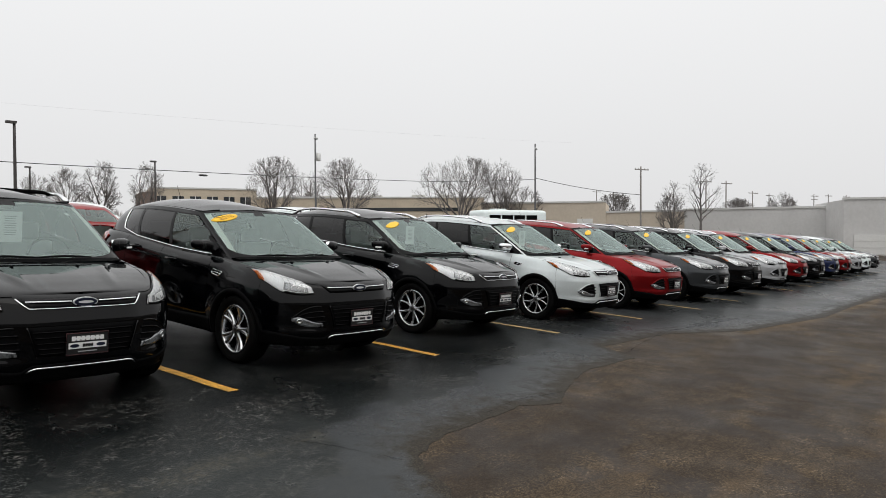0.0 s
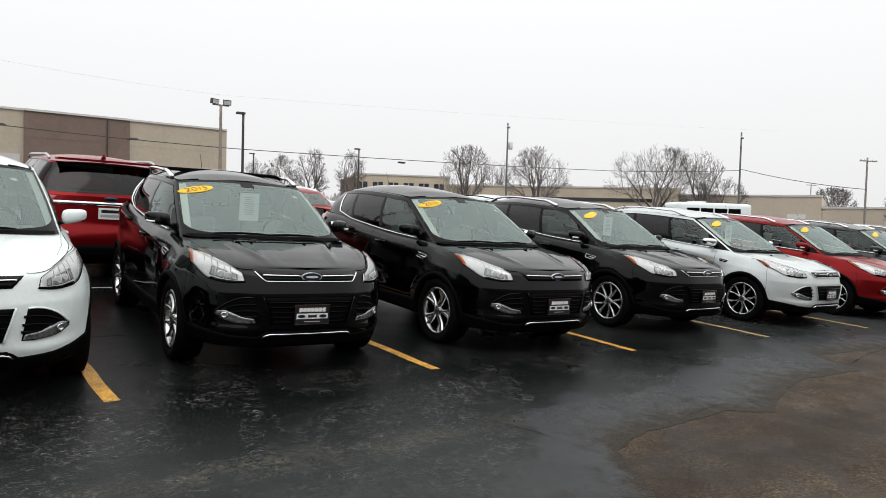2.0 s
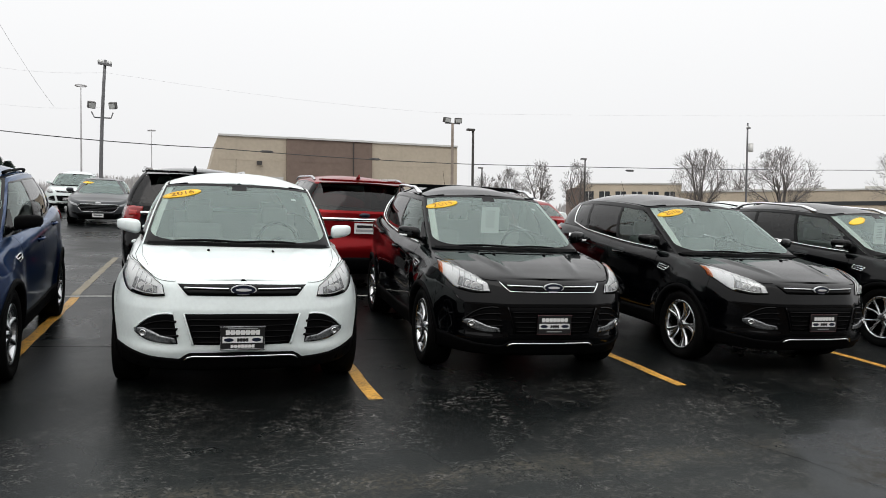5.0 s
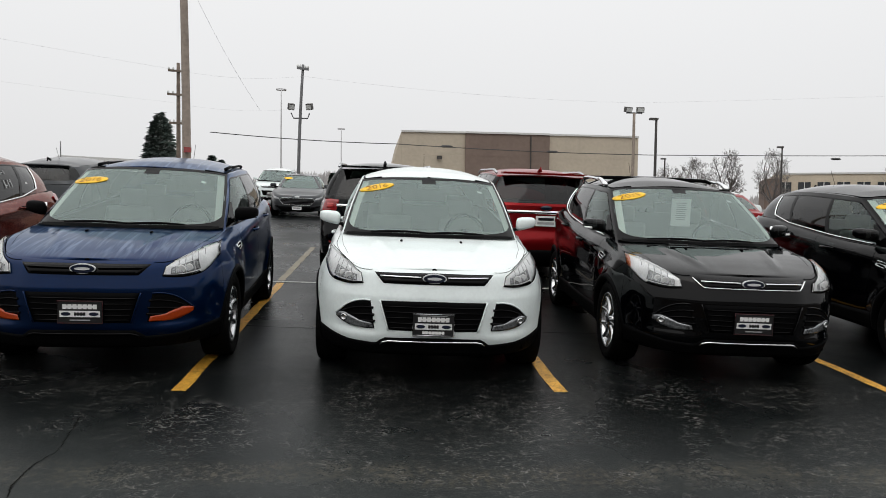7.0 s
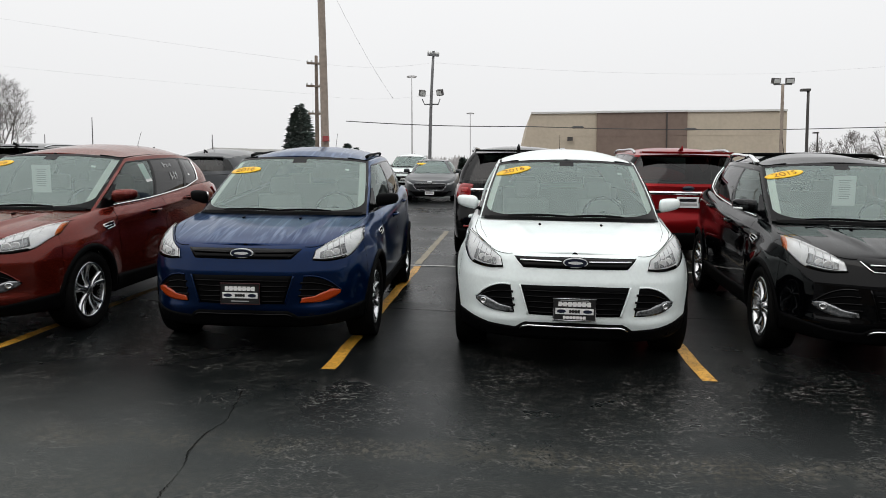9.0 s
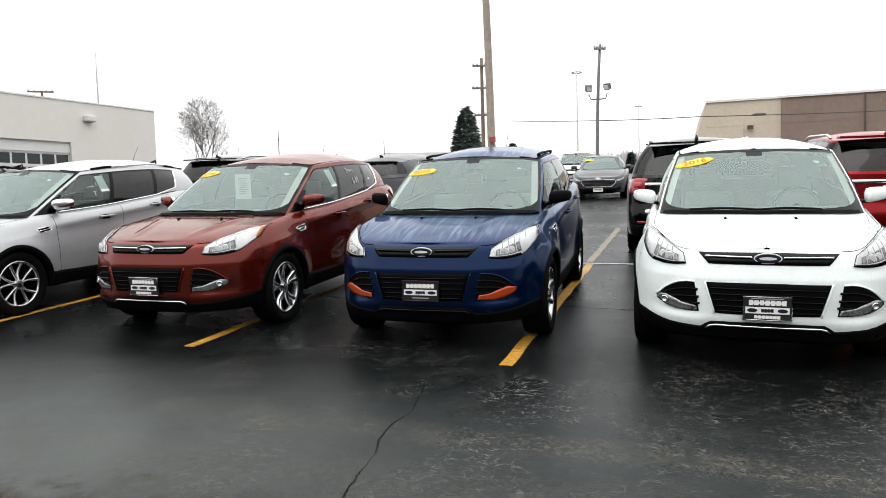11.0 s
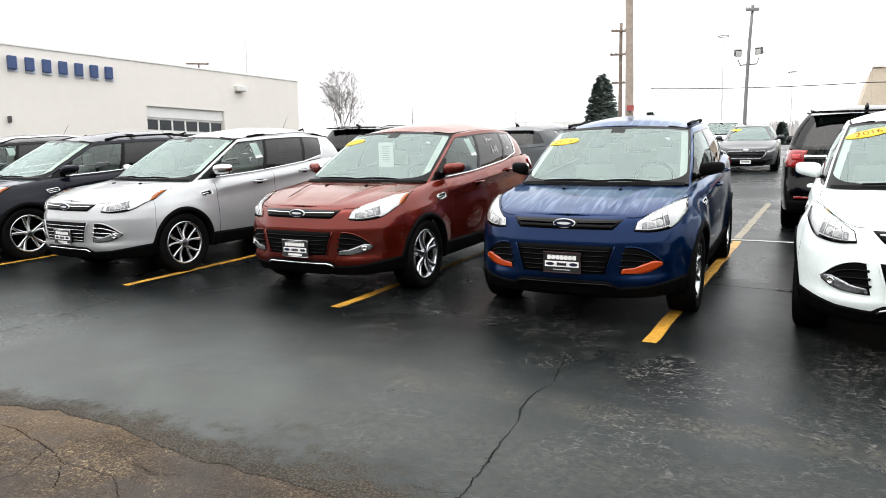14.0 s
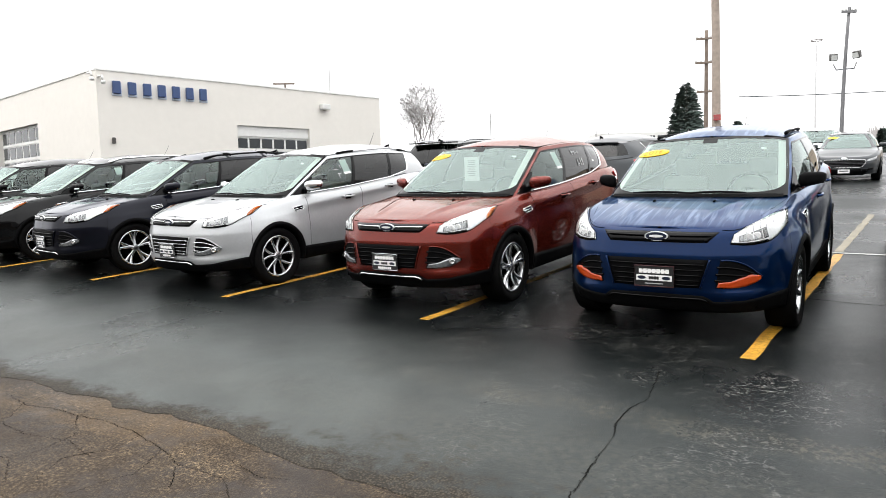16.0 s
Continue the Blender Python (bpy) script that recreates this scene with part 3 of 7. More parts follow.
    frame_black += [gridded(P), mirrored(gridded(P))]
    for s0, s1, w0, w1, sl in ((c["screen"] - 0.003, c["screen"] + 0.004, 0.0, 1.0, 0), (0, c["screen"], 0.958, 1.0, 0),
                               (c["a"] - 0.004, c["d"] + 0.004, 0.0, 0.035, 0.0), (c["b0"], c["b1"], 0.03, 0.895, 0), (c["c0"], c["c1"], 0.03, 0.895, 0),
                               (c["a"] - 0.004, c["d"] + 0.004, 0.885, 0.915, 0)):
        g = cb.cell(s0, s1, w0, w1, 16, 4, -0.001)
        frame_black += [g, mirrored(g)]
    P = np.zeros((6, 5, 3))
    for i, q in enumerate(np.linspace(0, 1, 6)):
        for j, r in enumerate(np.linspace(0, 1, 5)):
            P[i, j] = cb.pt(c["a"] + (0.052 - 0.040 * q) * r, 0.03 + 0.40 * q, -0.001)
    g = gridded(P)
    frame_black += [g, mirrored(g)]
    g = cb.cell(0, 0.018, 0.88, 0.965, 4, 3, 0.002)
    frame_black += [g, mirrored(g)]
    add("window_surround", frame_black, GLOSS)
    pil = []
    for s0, s1, w0, w1, sl in ((c["screen"] + 0.004, c["a"] - 0.004, -0.04, 1.0, 0), (c["a"] - 0.004, c["d"] + 0.004, 0.915, 1.0, 0), (c["a"] - 0.004, c["d"] + 0.004, -0.05, 0.0, 0),
                               (c["d"] + 0.0, c["tail"], 0.0, 1.0, 0), (c["tail"], 1.0, 0.0, 0.18, 0), (c["tail"], 1.0, 0.90, 1.0, 0)):
        g = cb.cell(s0, s1, w0, w1, 14, 9, -0.001)
        pil += [g, mirrored(g)]
    # the corner that closes the quarter pane
    P = np.zeros((8, 5, 3))
    for i, q in enumerate(np.linspace(0, 1, 8)):
        for j, r in enumerate(np.linspace(0, 1, 5)):
            P[i, j] = cb.pt(c["c1"] + (c["d"] - c["c1"]) * q, 0.03 + (0.025 + 0.10 * q) * r, -0.002)
    g = gridded(P)
    pil += [g, mirrored(g)]
    add("upper_body", pil, ANY)
    # pale lining of the front pillars, seen through the windscreen
    for mir in (False, True):
        g = cb.cell(c["screen"] * 0.90, c["screen"], 0.06, 0.93, 5, 8, 0.035)
        add("pillar_lining", mirrored(g) if mir else g, LINING)
    # bright strip under the side panes
    strip = [cb.pt(s, 0.028 + (0.12 * max(0, (s - c["c1"]) / (c["d"] - c["c1"]))), -0.006) for s in np.linspace(c["a"] + 0.05, c["d"], 26)]
    strip += [cb.pt(c["d"], w, -0.006) for w in np.linspace(0.22, 0.87, 7)]
    v, f = tube(strip, 0.009, 6)
    add("window_trim", (v, f), CHROME, "bright chrome strip")
    add("window_trim", mirrored((v, f)), CHROME, "bright chrome strip")
    # roof
    T = cb.T[::5]
    edge = [(max(p[0], 0.02) + 0.002, p[1], p[2]) for p in T]

    def roof_lift(y, q):
        return np.interp(y, *zip(*sp["roof"])) * (1 - q ** 2.4)

    add("roof", cap(edge, roof_lift, nx=18), ANY)
    lining = cap([(x, y, z - 0.03) for x, y, z in edge[3:-3]], roof_lift, nx=6)
    add("roof_lining", lining, LINING)
    sp_pts = np.zeros((9, 4, 3))
    for i, x in enumerate(np.linspace(-0.40, 0.40, 9)):
        for j, (dy, dz) in enumerate(((-0.05, 0.02), (0.09, 0.01), (0.10, -0.015), (-0.02, -0.03))):
            sp_pts[i, j] = (x, 4.09 + dy - 0.2 * x * x, 1.515 + dz - 0.05 * x * x)
    add("spoiler", gridded(sp_pts), ANY)
    # lamps
    F = sh.front_pt
    lamp_top = [(0.536, 0.836), (0.60, 0.872), (0.67, 0.908), (0.74, 0.944), (0.812, 0.966)]
    lamp_low = [(0.520, 0.772), (0.61, 0.762), (0.695, 0.766), (0.775, 0.790), (0.834, 0.884)]

    def mid(a, b, q):
        A, B = spline(a, 24), spline(b, 24)
        return [tuple(p) for p in A + (B - A) * q]

    def span(curve, q0, q1):
        C = spline(curve, 60)
        return [tuple(p) for p in C[int(q0 * 59):int(q1 * 59) + 1]]

    for mir in (False, True):
        def put(name, top, low, mat, off, label="", parent=None, nu=16, nv=6):
            g = sh.patch(F, top, low, nu, nv, off)
            add(name, mirrored(g) if mir else g, mat, label, parent)
        put("headlamp", lamp_top, lamp_low, REFLECTOR, 0.004, "clear headlamp with silver reflector", None, 22, 10)
        put("lamp_bezel", span(mid(lamp_top, lamp_low, 0.87), 0.0, 0.62), [(x, z - 0.004) for x, z in span(lamp_low, 0.0, 0.66)], GLOSS, 0.009, "", "headlamp")
        a, b = span(lamp_top, 0.95, 1.0), span(lamp_low, 0.965, 1.0)
        put("side_marker", a, b, AMBER, 0.008, "amber side marker", "headlamp", 6, 6)
        ins_t, ins_l = mid(span(lamp_top, 0.14, 0.66), span(lamp_low, 0.14, 0.66), 0.34), mid(span(lamp_top, 0.14, 0.66), span(lamp_low, 0.14, 0.66), 0.82)
        put("lamp_insert", ins_t, ins_l, LAMP_CELL, 0.007, "", "headlamp", 12, 6)
        for q in (0.20, 0.52, 0.84):
            A, B = spline(ins_t, 40)[int(q * 39)], spline(ins_l, 40)[int(q * 39)]
            v, f = tube([F(*(A + (B - A) * u), 0.010) for u in (0.05, 0.35, 0.65, 0.95)], 0.0035, 5)
            add("lamp_rib", mirrored((v, f)) if mir else (v, f), REFLECTOR, "", "headlamp")
        for q, rr in ((0.36, 0.030), (0.66, 0.026)):
            C = spline(mid(ins_t, ins_l, 0.5), 40)[int(q * 39)]
            p = F(C[0], C[1], 0.008)
            v, f = lathe([(rr, 0.0), (rr * 0.95, 0.005), (rr * 0.75, 0.004), (rr * 0.4, 0.002), (0.001, 0.003)], 20)
            v = [(p[0] + k[1], p[1] - k[0] + 0.45 * k[1], p[2] + k[2]) for k in v]
            add("lamp_bowl", mirrored((v, f)) if mir else (v, f), REFLECTOR, "", "headlamp")
        rim = spline(lamp_top, 24).tolist() + spline(lamp_low, 24).tolist()[::-1]
        v, f = tube([F(x, z, 0.011) for x, z in rim], 0.0030, 5, 1.0, True)
        add("lamp_seal", mirrored((v, f)) if mir else (v, f), GLOSS, "", "headlamp")
        # cut-glass bars across the upper bowl
        for q in (0.30, 0.42, 0.54, 0.66, 0.78):
            A, B = spline(lamp_top, 40)[int(q * 39)], spline(lamp_low, 40)[int(q * 39)]
            v, f = tube([F(*(A + (B - A) * u), 0.008) for u in (0.08, 0.2, 0.32)], 0.0022, 4)
            add("lamp_rib", mirrored((v, f)) if mir else (v, f), LAMP_CELL, "", "headlamp")
        put("lamp_lens", lamp_top, lamp_low, LENS, 0.016, "", "headlamp", 20, 8)
        # side intake with fog lamp
        in_top = [(0.462, 0.652), (0.52, 0.652), (0.585, 0.636), (0.65, 0.598), (0.722, 0.528)]
        in_low = [(0.43, 0.445), (0.50, 0.440), (0.58, 0.452), (0.66, 0.475), (0.722, 0.515)]
        put("side_intake", in_top, in_low, TRIM, 0.003, "ribbed black air intake", None, 16, 8)
        for q in (0.25, 0.5, 0.72):
            C = spline(mid(in_top, in_low, q), 20)[0:17].tolist()
            C = [(C[0][0] - 0.014, C[0][1])] + C
            v, f = tube([F(x, z, 0.006) for x, z in C], [0.010, 0.009] + [0.007] * 16, 5)
            add("intake_rib", mirrored((v, f)) if mir else (v, f), GLOSS, "", "side_intake")
        fog_top = [(0.448, 0.484), (0.53, 0.496), (0.60, 0.524), (0.66, 0.545), (0.712, 0.534)]
        fog_low = [(0.438, 0.450), (0.53, 0.446), (0.60, 0.454), (0.66, 0.474), (0.712, 0.508)]
        put("fog_lamp", fog_top, fog_low, "FOG", 0.014, "", None, 14, 5)
        p = F(0.655, 0.508, 0.016)
        v, f = lathe([(0.024, 0.0), (0.024, 0.008), (0.019, 0.010), (0.012, 0.002), (0.001, 0.004)], 16)
        v = [(p[0] + k[1], p[1] - k[0] + 0.6 * k[1], p[2] + k[2]) for k in v]
        add("fog_bowl", mirrored((v, f)) if mir else (v, f), CHROME, "", "fog_lamp")
        lip = [F(x, z, 0.004) for x, z in spline(in_top, 20)]
        v, f = tube(lip, 0.010, 6, 0.6)
        add("intake_lip", mirrored((v, f)) if mir else (v, f), ANY, "", None)
        seam = [(0.455, 0.868), (0.505, 0.866), (0.55, 0.870)] + [(x, z + 0.012) for x, z in lamp_top[1:]]
        seam = [F(x, z, 0.001) for x, z in spline(seam, 26)]
        v, f = tube(seam, 0.0030, 5, 0.6)
        add("hood_gap", mirrored((v, f)) if mir else (v, f), DARK)
    # upper grille slot
    def full(name, top, low, mat, off, label="", parent=None, nu=24, nv=5):
        add(name, sh.patch(F, top, low, nu, nv, off, False), mat, label, parent)
    full("upper_grille", [(-0.44, 0.853), (0, 0.858), (0.44, 0.853)], [(-0.37, 0.782), (0, 0.780), (0.37, 0.782)], GLOSS, 0.004, "gloss black grille slot")
    for sx in (-1, 1):
        pts = [F(sx * x, z, 0.014) for x, z in polyline([(0.098, 0.824), (0.39, 0.827)], 12)]
        add("grille_bar", tube(pts, 0.010, 6, 0.7), "BAR", "", "upper_grille")
    edge_b = [F(x, z, 0.010) for x, z in polyline([(-0.445, 0.850), (-0.375, 0.784), (0.375, 0.784), (0.445, 0.850)], 30)]
    add("grille_edge", tube(edge_b, 0.007, 6, 0.8), CHROME, "chrome lower edge", "upper_grille")
    low_b = [F(x, z, 0.010) for x, z in polyline([(-0.35, 0.798), (0.35, 0.798)], 16)]
    add("grille_rib", tube(low_b, 0.006, 5), TRIM, "", "upper_grille")
    # lower grille
    full("lower_grille", [(-0.385, 0.658), (0, 0.662), (0.385, 0.658)], [(-0.322, 0.445), (0, 0.440), (0.322, 0.445)], TRIM, 0.003, "black lower grille with ribs", None, 24, 8)
    for z in (0.62, 0.58, 0.54, 0.50, 0.465):
        w = 0.322 + (z - 0.445) / 0.227 * 0.063 - 0.012
        pts = [F(x, z, 0.007) for x in np.linspace(-w, w, 18)]
        add("grille_rib", tube(pts, 0.009, 5, 0.6), GLOSS, "", "lower_grille")
    for sx in (-1, 1):
        pts = [F(sx * x, z, 0.006) for x, z in polyline([(0.392, 0.661), (0.33, 0.442)], 10)]
        add("grille_lip", tube(pts, 0.011, 6, 0.6), ANY, "", "front_bumper")
    # chin, skid strip
    chin_top = [(-0.865, 0.398), (-0.62, 0.348), (-0.42, 0.338), (-0.36, 0.385), (0, 0.392), (0.36, 0.385), (0.42, 0.338), (0.62, 0.348), (0.865, 0.398)]
    chin_low = [(x, 0.255) for x in np.linspace(-0.84, 0.84, 9)]
    add("chin", sh.patch(F, chin_top, chin_low, 44, 6, 0.010, False), TRIM, "black plastic chin")
    pts = [F(x, z, 0.014) for x, z in polyline([(-0.385, 0.338), (-0.345, 0.366), (0.345, 0.366), (0.385, 0.338)], 24)]
    add("skid_strip", tube(pts, 0.011, 6, 0.8), "SKID")
    # badge: plain oval
    oval = []
    for k in range(28):
        a = 2 * math.pi * k / 28
        oval.append((math.cos(a), math.sin(a)))
    c0 = F(0, 0.818, 0.016)
    for rx, rz, d, mat, nm, parent in ((0.088, 0.036, 0.0, BADGE_MARK, "badge", None), (0.080, 0.030, -0.004, BADGE, "badge_field", "badge")):
        v = [(x * rx, c0[1] + d + 0.012, c0[2] + z * rz) for x, z in oval] + [(x * rx, c0[1] + d - 0.004, c0[2] + z * rz) for x, z in oval]
        f = [(k, (k + 1) % 28, 28 + (k + 1) % 28, 28 + k) for k in range(28)] + [tuple(range(28, 56))]
        add(nm, (v, f), mat, "plain oval badge" if nm == "badge" else "", parent, False)
    v, f = disc(0.054, 0.0105, 0.004, 20)
    add("badge_mark", ([(x, y + c0[1] - 0.008, z + c0[2]) for x, y, z in v], f), BADGE_MARK, "plain pale bar", "badge", False)
    # sills and arches in black plastic
    S = sh.side_pt
    for mir in (False, True):
        g = sh.patch(S, [(1.305, 0.415), (2.2, 0.40), (3.21, 0.42)], [(1.305, 0.25), (2.2, 0.25), (3.21, 0.25)], 30, 5, 0.008)
        add("sill", mirrored(g) if mir else g, TRIM, "black plastic sill")
        for yc in sp["axles"]:
            P = np.zeros((30, 5, 3))
            for i, a in enumerate(np.linspace(-0.22, math.pi + 0.22, 30)):
                for j, (r, o) in enumerate(((0.378, -0.05), (0.378, 0.008), (0.40, 0.014), (0.425, 0.012), (0.432, -0.006))):
                    y, z = yc - r * math.cos(a), 0.338 + r * math.sin(a)
                    P[i, j] = S(y, max(z, 0.26), o)
            g = gridded(P)
            add("arch_trim", mirrored(g) if mir else g, TRIM, "black plastic arch edge")
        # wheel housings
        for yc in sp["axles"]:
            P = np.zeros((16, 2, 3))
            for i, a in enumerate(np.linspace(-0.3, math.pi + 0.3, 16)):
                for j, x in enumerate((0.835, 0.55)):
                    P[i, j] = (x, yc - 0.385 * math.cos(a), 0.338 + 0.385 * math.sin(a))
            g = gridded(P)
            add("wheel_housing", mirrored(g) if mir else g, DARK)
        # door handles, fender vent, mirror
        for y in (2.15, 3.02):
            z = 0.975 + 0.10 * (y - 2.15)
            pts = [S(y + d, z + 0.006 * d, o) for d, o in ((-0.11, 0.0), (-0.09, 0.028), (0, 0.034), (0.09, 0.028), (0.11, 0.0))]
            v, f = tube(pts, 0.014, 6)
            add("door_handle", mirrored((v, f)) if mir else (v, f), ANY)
            # flat near-black patch stands for the shade in the handle's cup
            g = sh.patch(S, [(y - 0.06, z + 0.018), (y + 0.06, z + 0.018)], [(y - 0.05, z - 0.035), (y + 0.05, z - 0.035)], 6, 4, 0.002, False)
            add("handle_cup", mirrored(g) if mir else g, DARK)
        g = sh.patch(S, [(1.19, 0.902), (1.34, 0.922)], [(1.22, 0.862), (1.35, 0.880)], 6, 3, 0.003, False)
        add("fender_vent", mirrored(g) if mir else g, DARK, "dark fender vent with chrome edge")
        loop = [S(y, z, 0.006) for y, z in ((1.185, 0.902), (1.26, 0.914), (1.345, 0.924), (1.352, 0.902), (1.357, 0.879), (1.29, 0.870), (1.222, 0.860), (1.203, 0.882))]
        v, f = tube(loop, 0.0055, 6, 1.0, True)
        add("vent_edge", mirrored((v, f)) if mir else (v, f), CHROME, "chrome edge", "fender_vent")
        v, f = tube([S(1.20, 0.882, 0.007), S(1.28, 0.893, 0.008), S(1.352, 0.902, 0.007)], 0.0045, 5)
        add("vent_bar", mirrored((v, f)) if mir else (v, f), CHROME, "", "fender_vent")
        # side reflector of the rear lamp
        g = sh.patch(S, [(3.84, 1.150), (4.08, 1.185), (4.30, 1.165)], [(3.86, 1.125), (4.08, 1.01), (4.30, 0.97)], 10, 6, 0.016)
        add("rear_lamp", mirrored(g) if mir else g, RED_LENS, "red rear lamp")
    # mirror housings
    for mir in (False, True):
        bm = bmesh.new()
        bmesh.ops.create_uvsphere(bm, u_segments=20, v_segments=12, radius=1)
        for v in bm.verts:
            x, y, z = v.co
            px = math.copysign(abs(x) ** 0.62, x) * 0.102
            pz = math.copysign(abs(z) ** 0.58, z) * 0.058
            py = y * 0.075 if y < 0 else y * 0.02
            v.co = Vector((0.915 + px, 1.54 + py + 0.05 * (px / 0.1), 1.163 + pz * (1.0 - 0.16 * px / 0.1) + 0.010 * px / 0.1))
            if mir:
                v.co.x *= -1
        if mir:
            bmesh.ops.reverse_faces(bm, faces=bm.faces)
        out.append(("mirror_cap", bm_mesh("mirror_cap", bm, ANY, True), "", None))
        sgn = -1 if mir else 1
        add("mirror_foot", tube([(sgn * 0.79, 1.52, 1.10), (sgn * 0.83, 1.53, 1.105), (sgn * 0.90, 1.55, 1.118)], 0.028, 8, 0.6), GLOSS, "", "mirror_cap")
        add("mirror_lamp", tube([(sgn * 0.95, 1.468, 1.135), (sgn * 0.99, 1.490, 1.134), (sgn * 1.012, 1.520, 1.137)], 0.011, 6), REFLECTOR, "clear turn lamp", "mirror_cap")
        add("mirror_pane", box((0.165, 0.006, 0.085), (sgn * 0.92, 1.567, 1.163)), CHROME, "", "mirror_cap")
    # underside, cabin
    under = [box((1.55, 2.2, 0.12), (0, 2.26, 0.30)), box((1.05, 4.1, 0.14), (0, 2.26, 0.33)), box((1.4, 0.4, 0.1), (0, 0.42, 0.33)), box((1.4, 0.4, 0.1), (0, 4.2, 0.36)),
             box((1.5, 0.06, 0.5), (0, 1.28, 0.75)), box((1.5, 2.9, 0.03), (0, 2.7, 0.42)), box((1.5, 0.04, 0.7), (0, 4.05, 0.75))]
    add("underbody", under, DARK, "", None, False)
    dash = np.zeros((9, 5, 3))
    for i, x in enumerate(np.linspace(-0.72, 0.72, 9)):
        for j, (y, z) in enumerate(((1.12, 1.02), (1.35, 1.065), (1.62, 1.06), (1.72, 1.0), (1.70, 0.6))):
            dash[i, j] = (x, y + 0.18 * (x / 0.72) ** 2, z - 0.012 * (x / 0.72) ** 2)
    add("dashboard", gridded(dash), DASH)
    wheel_pts = [(0.36 + 0.185 * math.cos(a), 1.80 + 0.05 * math.sin(a), 1.03 + 0.17 * math.sin(a)) for a in np.linspace(0, 2 * math.pi, 24, endpoint=False)]
    add("steering_wheel", [tube(wheel_pts, 0.016, 6, 1.0, True), tube([(0.36, 1.66, 0.98), (0.36, 1.80, 1.03)], 0.05, 8), tube([(0.19, 1.80, 1.03), (0.53, 1.80, 1.03)], 0.02, 6)], TRIM)
    add("rear_bench", [box((1.3, 0.5, 0.16), (0, 3.05, 0.56)), box((1.3, 0.14, 0.62), (0, 3.36, 0.92)), box((0.24, 0.09, 0.16), (-0.4, 3.42, 1.27)), box((0.24, 0.09, 0.16), (0.4, 3.42, 1.27))], SEAT, "", None, False)
    add("inside_mirror", box((0.22, 0.03, 0.06), (0, 2.05, 1.475)), DASH)
    return out


def rails_meshes(rise_by):
    cb = Cabin(COMPACT)
    pts = []
    for q in np.linspace(0, 1, 22):
        y = 2.22 + 1.65 * q
        s = np.interp(y, cb.T[:, 1], cb.sb)
        t = cb.pt(s, 1.0)
        lift = rise_by * min(1.0, math.sin(math.pi * q) * 2.6)
        inset = 0.015 if rise_by > 0.018 else 0.065
        pts.append((t[0] - inset, y, t[2] + 0.4 * (inset - 0.015) + 0.008 + 0.2 * rise_by + lift))
    rr = [0.012 + 0.25 * rise_by - 0.010 * min(1.0, rise_by * 22) * min(1, math.sin(math.pi * k / 21) * 2.2) for k in range(22)]
    t = tube(pts[4:18], rr[4:18], 8, 1.0)
    ends = [tube(pts[:5], rr[:5], 8, 1.1), tube(pts[17:], rr[17:], 8, 1.1)]
    a = [merge("roof_rail", [k], CHROME) for k in (t, mirrored(t))]
    b = [merge("rail_end", [k], CHROME) for e in ends for k in (e, mirrored(e))]
    bars = []
    for k in (6, 15):
        x, y, z = pts[k]
        bars.append(merge("cross_bar", [tube([(-x, y, z - 0.01), (-x * 0.9, y, z + 0.012), (0, y, z + 0.02), (x * 0.9, y, z + 0.012), (x, y, z - 0.01)], 0.011, 8, 1.8)], TRIM))
    return a, b, bars


def ditch_meshes():
    cb = Cabin(COMPACT)
    pts = [(p[0] * 0.955, p[1], p[2] + 0.006) for p in cb.T[60:330:8]]
    t = tube(pts, 0.011, 5, 0.6)
    return merge("roof_strip", [t], TRIM), merge("roof_strip", [mirrored(t)], TRIM)


def text_mesh(body, size, mat, name="writing", depth=0.001):
    cu = bpy.data.curves.new("txt", "FONT")
    cu.body, cu.size, cu.align_x, cu.align_y, cu.extrude = body, size, "CENTER", "CENTER", depth
    ob = bpy.data.objects.new("txt", cu)
    scene.collection.objects.link(ob)
    bpy.context.view_layer.update()
    me = bpy.data.meshes.new_from_object(ob.evaluated_get(bpy.context.evaluated_depsgraph_get()))
    bpy.data.objects.remove(ob)
    me.name = name
    me.materials.clear()
    me.materials.append(mat)
    return me


def disc(rx, rz, d=0.002, n=28):
    v = [(rx * math.cos(2 * math.pi * k / n), 0, rz * math.sin(2 * math.pi * k / n)) for k in range(n)]
    v += [(x, -d, z) for x, _, z in v]
    return v, [(k, (k + 1) % n, n + (k + 1) % n, n + k) for k in range(n)] + [tuple(range(n, 2 * n))]


def on_screen(x, w):
    """Place on the outside of the windscreen: local x along the pane, z up the pane, -y outwards."""
    cb = Cabin(COMPACT)
    s = abs(x) / 0.72 * cb.at_y(1.185)
    p, q = cb.pt(s, w), cb.pt(s, w + 0.05)
    r = cb.pt(s + 0.01, w)
    sx = math.copysign(1, x)
    P, Q, Rr = Vector((sx * p[0], p[1], p[2])), Vector((sx * q[0], q[1], q[2])), Vector((sx * r[0], r[1], r[2]))
    ez = (Q - P).normalized()
    ex = (Rr - P) * sx
    ex = (ex - ez * ex.dot(ez)).normalized()
    ey = ez.cross(ex)
    m = Matrix((ex, ey, ez)).transposed().to_4x4()
    m.translation = P - ey * 0.004
    return m


